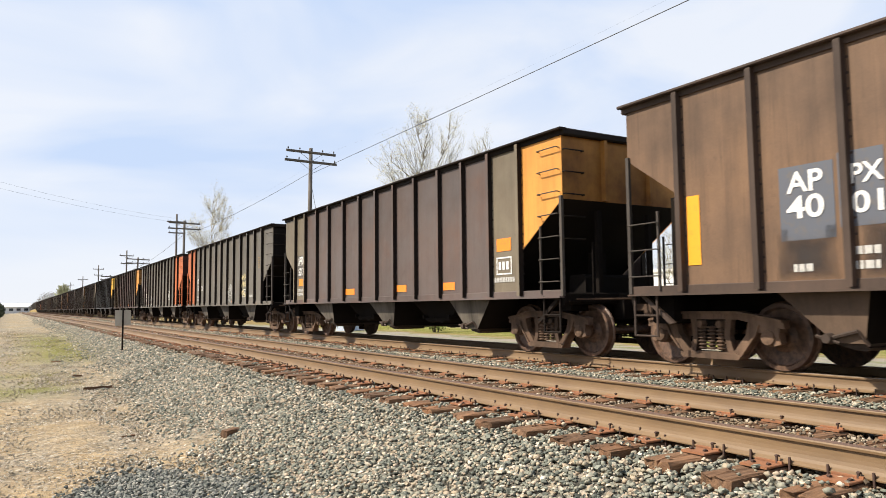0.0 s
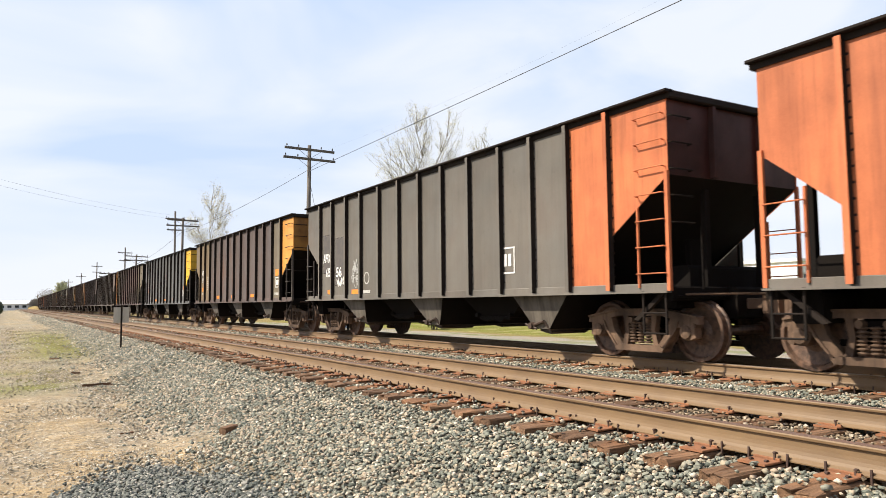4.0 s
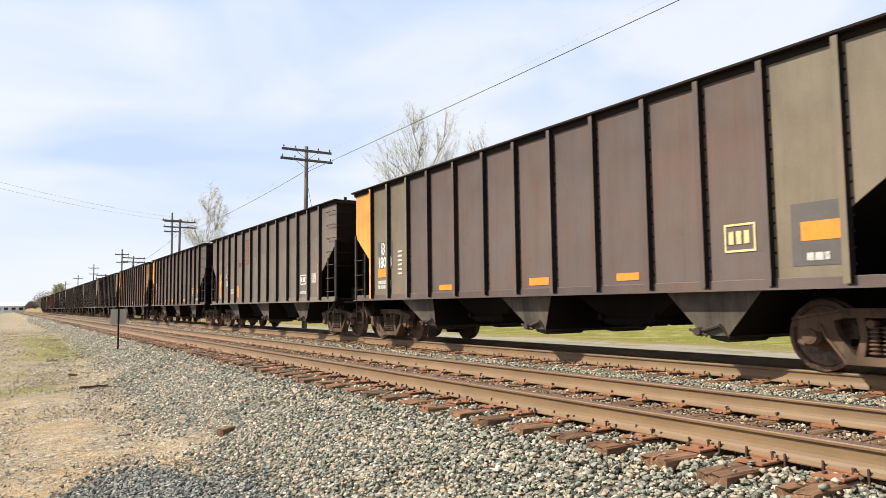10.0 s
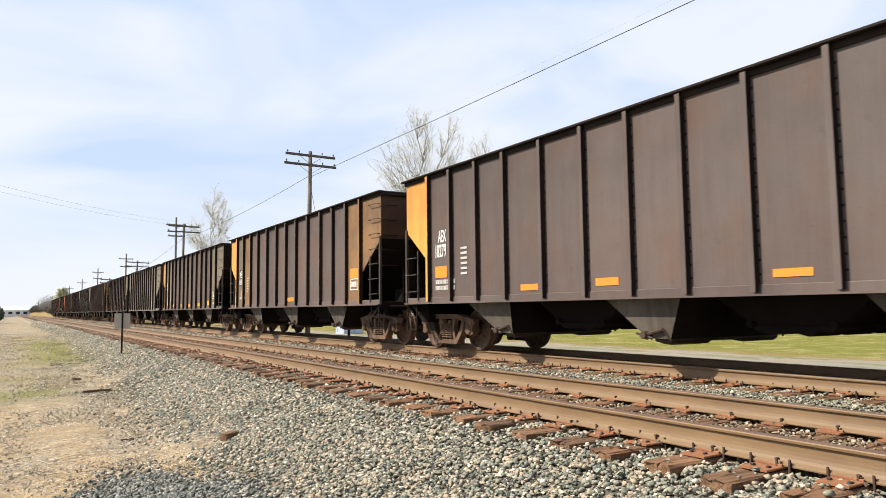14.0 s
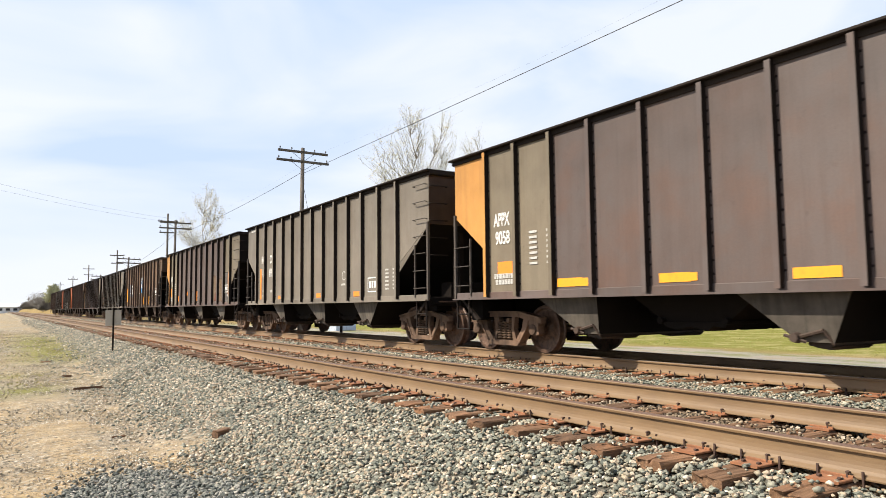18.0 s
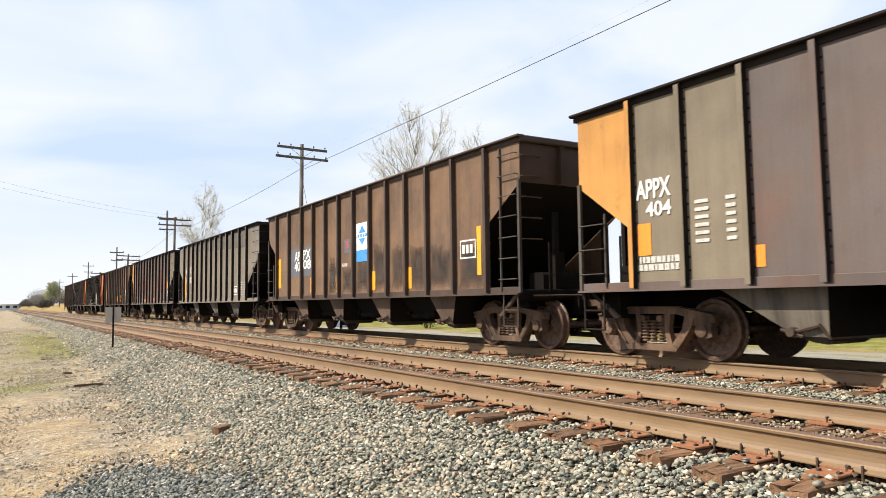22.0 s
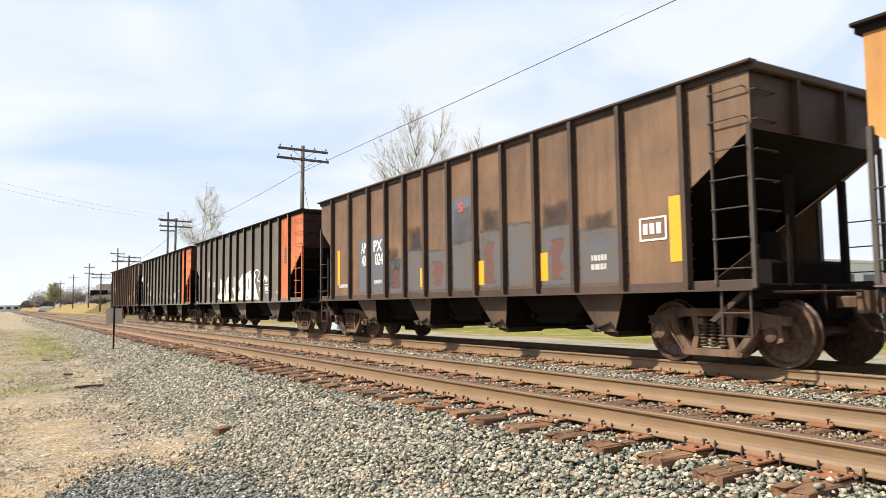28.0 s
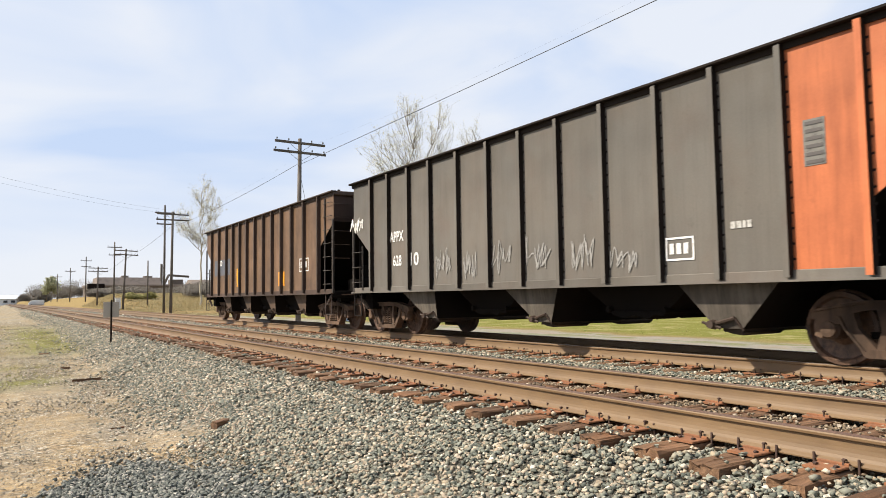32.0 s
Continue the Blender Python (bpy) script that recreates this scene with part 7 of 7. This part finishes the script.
ROOF = flat("grey_brown_shingle", (0.22, 0.180, 0.150), 0.9, wear=(0.15, 0.125, 0.11), scale=0.8)
WHITE = flat("white_cladding", (0.74, 0.74, 0.72), 0.8, wear=(0.64, 0.64, 0.62), scale=0.6)
GLASS, gn_, gl_, gb_ = material("dark_window_glass", 0.08)
gb_.inputs["Base Color"].default_value = (0.02, 0.025, 0.03, 1)


def house(x, y, w, d, eave, ridge, wall, roof, label, bays=8, flat_roof=False):
    z0 = float(ground_z(x, y)) - 0.1
    h = thing("building", label, "building", pose(x, y, z0))
    part("wall", Shape().box(0, 0, 0, w, d, eave).mesh("wall", wall), h)
    if flat_roof:
        part("roof", Shape().box(-0.3, -0.3, eave, w + 0.3, d + 0.3, eave + 0.5, 0.05).mesh("roof", roof), h)
    else:
        part("roof", Shape().prism([(-0.8, eave - 0.1), (d + 0.8, eave - 0.1), (d * 0.62, ridge), (d * 0.38, ridge)], "x", -0.8, w + 0.8).mesh("roof", roof), h)
    for k in range(bays):
        u = w * (k + 0.5) / bays
        win = part("window", Shape().box(u - w / bays * 0.3, -0.06, eave * 0.38, u + w / bays * 0.3, 0.02, eave * 0.78).mesh("window", flat("window_frame_paint", (0.5, 0.48, 0.45))), h)
        part("pane", Shape().box(u - w / bays * 0.26, -0.08, eave * 0.41, u + w / bays * 0.26, -0.062, eave * 0.75).mesh("pane", GLASS), win)
    return h


works = house(19.5, 200, 25.5, 16, 2.6, 3.0, WALL, ROOF, "long low brown industrial building behind brush", 7, True)
part("upper_hall", Shape().prism([(2, 3.0), (14, 3.0), (12.5, 4.9), (3.5, 5.0)], "x", 2.0, 17.5).mesh("upper_hall", ROOF), works, "sloped grey-brown upper roof")
part("chimney", Shape().tube((17.6, 3, 3.0), (17.6, 3, 8.6), 0.35, 0.3, 10).mesh("chimney", POLE), works)
for u, w, h in ((8.0, 1.6, 5.5), (13.5, 2.0, 5.4), (20.0, 3.4, 4.5)):
    part("roof_unit", Shape().box(u, 4, 2.9, u + w, 6.5, h, 0.1).mesh("roof_unit", WALL), works)
part("loading_bay", Shape().box(-0.4, -0.5, 0.2, 3.4, 2, 3.3, 0.05).mesh("loading_bay", UNDER), works, "dark open loading bay")
part("conveyor", Shape().tube((18.2, 2, 3.2), (19.2, 2, 5.6), 0.3, 0.3, 8).tube((19.2, 2, 5.6), (24.5, 2, 5.2), 0.3, 0.3, 8).mesh("conveyor", POLE), works, "dark conveyor pipe over the roof")
house(-14, 520, 24, 14, 4.2, 6.6, WHITE, flat("pale_metal_roof", (0.62, 0.66, 0.70), 0.6, wear=(0.55, 0.58, 0.62), scale=0.6), "long low white shed with a pale metal roof", 6)
house(47, 205, 18, 14, 2.4, 4.6, WALL, ROOF, "low brown building with a dark roof behind brush", 5)
house(97, 62, 85, 30, 7.2, 7.7, WHITE, WHITE, "long white flat-roofed warehouse beyond the far road", 14, True)


def parked_car(x, y, turn, color, label):
    c = thing("parked_car", label, "car", pose(x, y, float(ground_z(x, y)), 0, 0, turn), group="parked cars")
    m = flat("car_paint", color, 0.25)
    part("body", Shape().prism([(-2.2, 0.3), (2.2, 0.3), (2.25, 0.75), (1.2, 0.92), (0.7, 1.42), (-1.1, 1.45), (-1.8, 0.98), (-2.25, 0.9)], "y", -0.85, 0.85).mesh("body", m), c)
    part("windows", Shape().prism([(1.05, 0.94), (0.66, 1.36), (-1.05, 1.38), (-1.6, 0.98)], "y", -0.86, 0.86).mesh("windows", GLASS), c)
    for a in (-1.4, 1.4):
        for b in (-0.8, 0.8):
            part("wheel", stored("carwheel", lambda: Shape().lathe([(-0.1, 0.2), (-0.1, 0.32), (0.1, 0.32), (0.1, 0.2)], 14, "y").mesh("wheel", WIRE)), c, at=pose(a, b, 0.32))
    return c


for k, (cx, cy, col, lab) in enumerate(((66.5, 47, (0.6, 0.6, 0.6), "white parked car beyond the grass"), (66.8, 53, (0.03, 0.03, 0.035), "black parked car beyond the grass"),
                                        (66.3, 59, (0.03, 0.03, 0.035), "black parked car beyond the grass"), (66.9, 65, (0.5, 0.5, 0.5), "silver parked car beyond the grass"),
                                        (66.5, 41, (0.02, 0.02, 0.025), "black parked car beyond the grass"), (66.6, 35, (0.45, 0.45, 0.44), "silver parked car beyond the grass"))):
    parked_car(cx, cy, 90, col, lab)

bt = thing("delivery_van", "white delivery van on the far road crossing", "van")
part("cargo_box", Shape().box(-2.4, -1.0, 0.45, 1.2, 1.0, 2.1, 0.08).mesh("cargo_box", WHITE), bt)
part("cab", Shape().prism([(1.25, 0.4), (2.6, 0.4), (2.55, 1.1), (1.9, 1.8), (1.25, 2.0)], "y", -0.95, 0.95).mesh("cab", WHITE), bt)
part("chassis", Shape().box(-2.3, -0.8, 0.25, 2.4, 0.8, 0.44).mesh("chassis", UNDER), bt)
for a in (-1.5, 1.7):
    for b in (-0.85, 0.85):
        part("wheel", stored("truckwheel", lambda: Shape().lathe([(-0.1, 0.2), (-0.1, 0.34), (0.1, 0.34), (0.1, 0.2)], 14, "y").mesh("wheel", WIRE)), bt, at=pose(a, b, 0.34))


def rolled(t):
    """How far the train has come, in metres."""
    return 8.36181 * t + 0.00228667 * t * t - 0.0000454759 * t ** 3


def motions():
    for car, lead in zip(cars, LEADS):
        walk(car, [(t, pose(TRACKS[1], lead - rolled(t), 0)) for t in (0, 4, 8, 12, 16, 20, 24, 28, 32)])
    for lead, spec, sets in zip(LEADS, CARS, wheelsets):
        for k, w in enumerate(sets):
            y = lead + (1.02 if k < 2 else spec[1] - 1.02) + (-0.89, 0.89)[k % 2]
            dy = (-0.89, 0.89)[k % 2]
            # the wheel turns with the distance run while it is near
            times = [t / 15 for t in range(0, 481) if -6 < y - rolled(t / 15) < 34]
            start = rolled(times[0]) if times else 0
            rows = [(t, pose(0, dy, WHEEL_R, math.degrees((rolled(t) - start) / WHEEL_R))) for t in times]
            if not rows:
                rows = [(0, pose(0, dy, WHEEL_R)), (32, pose(0, dy, WHEEL_R))]
            if rows[0][0] > 0:
                rows.insert(0, (0, rows[0][1]))
            if rows[-1][0] < 32:
                rows.append((32, rows[-1][1]))
            walk(w, rows)
    walk(bt, [(0, pose(70, 300, -0.3, 0, 0, 180)), (22, pose(44, 300, -0.4, 0, 0, 180)), (27, pose(17, 300, -0.4, 0, 0, 180)), (29, pose(12.5, 300, -0.4, 0, 0, 180)), (32, pose(12, 300, -0.4, 0, 0, 180))])


motions()
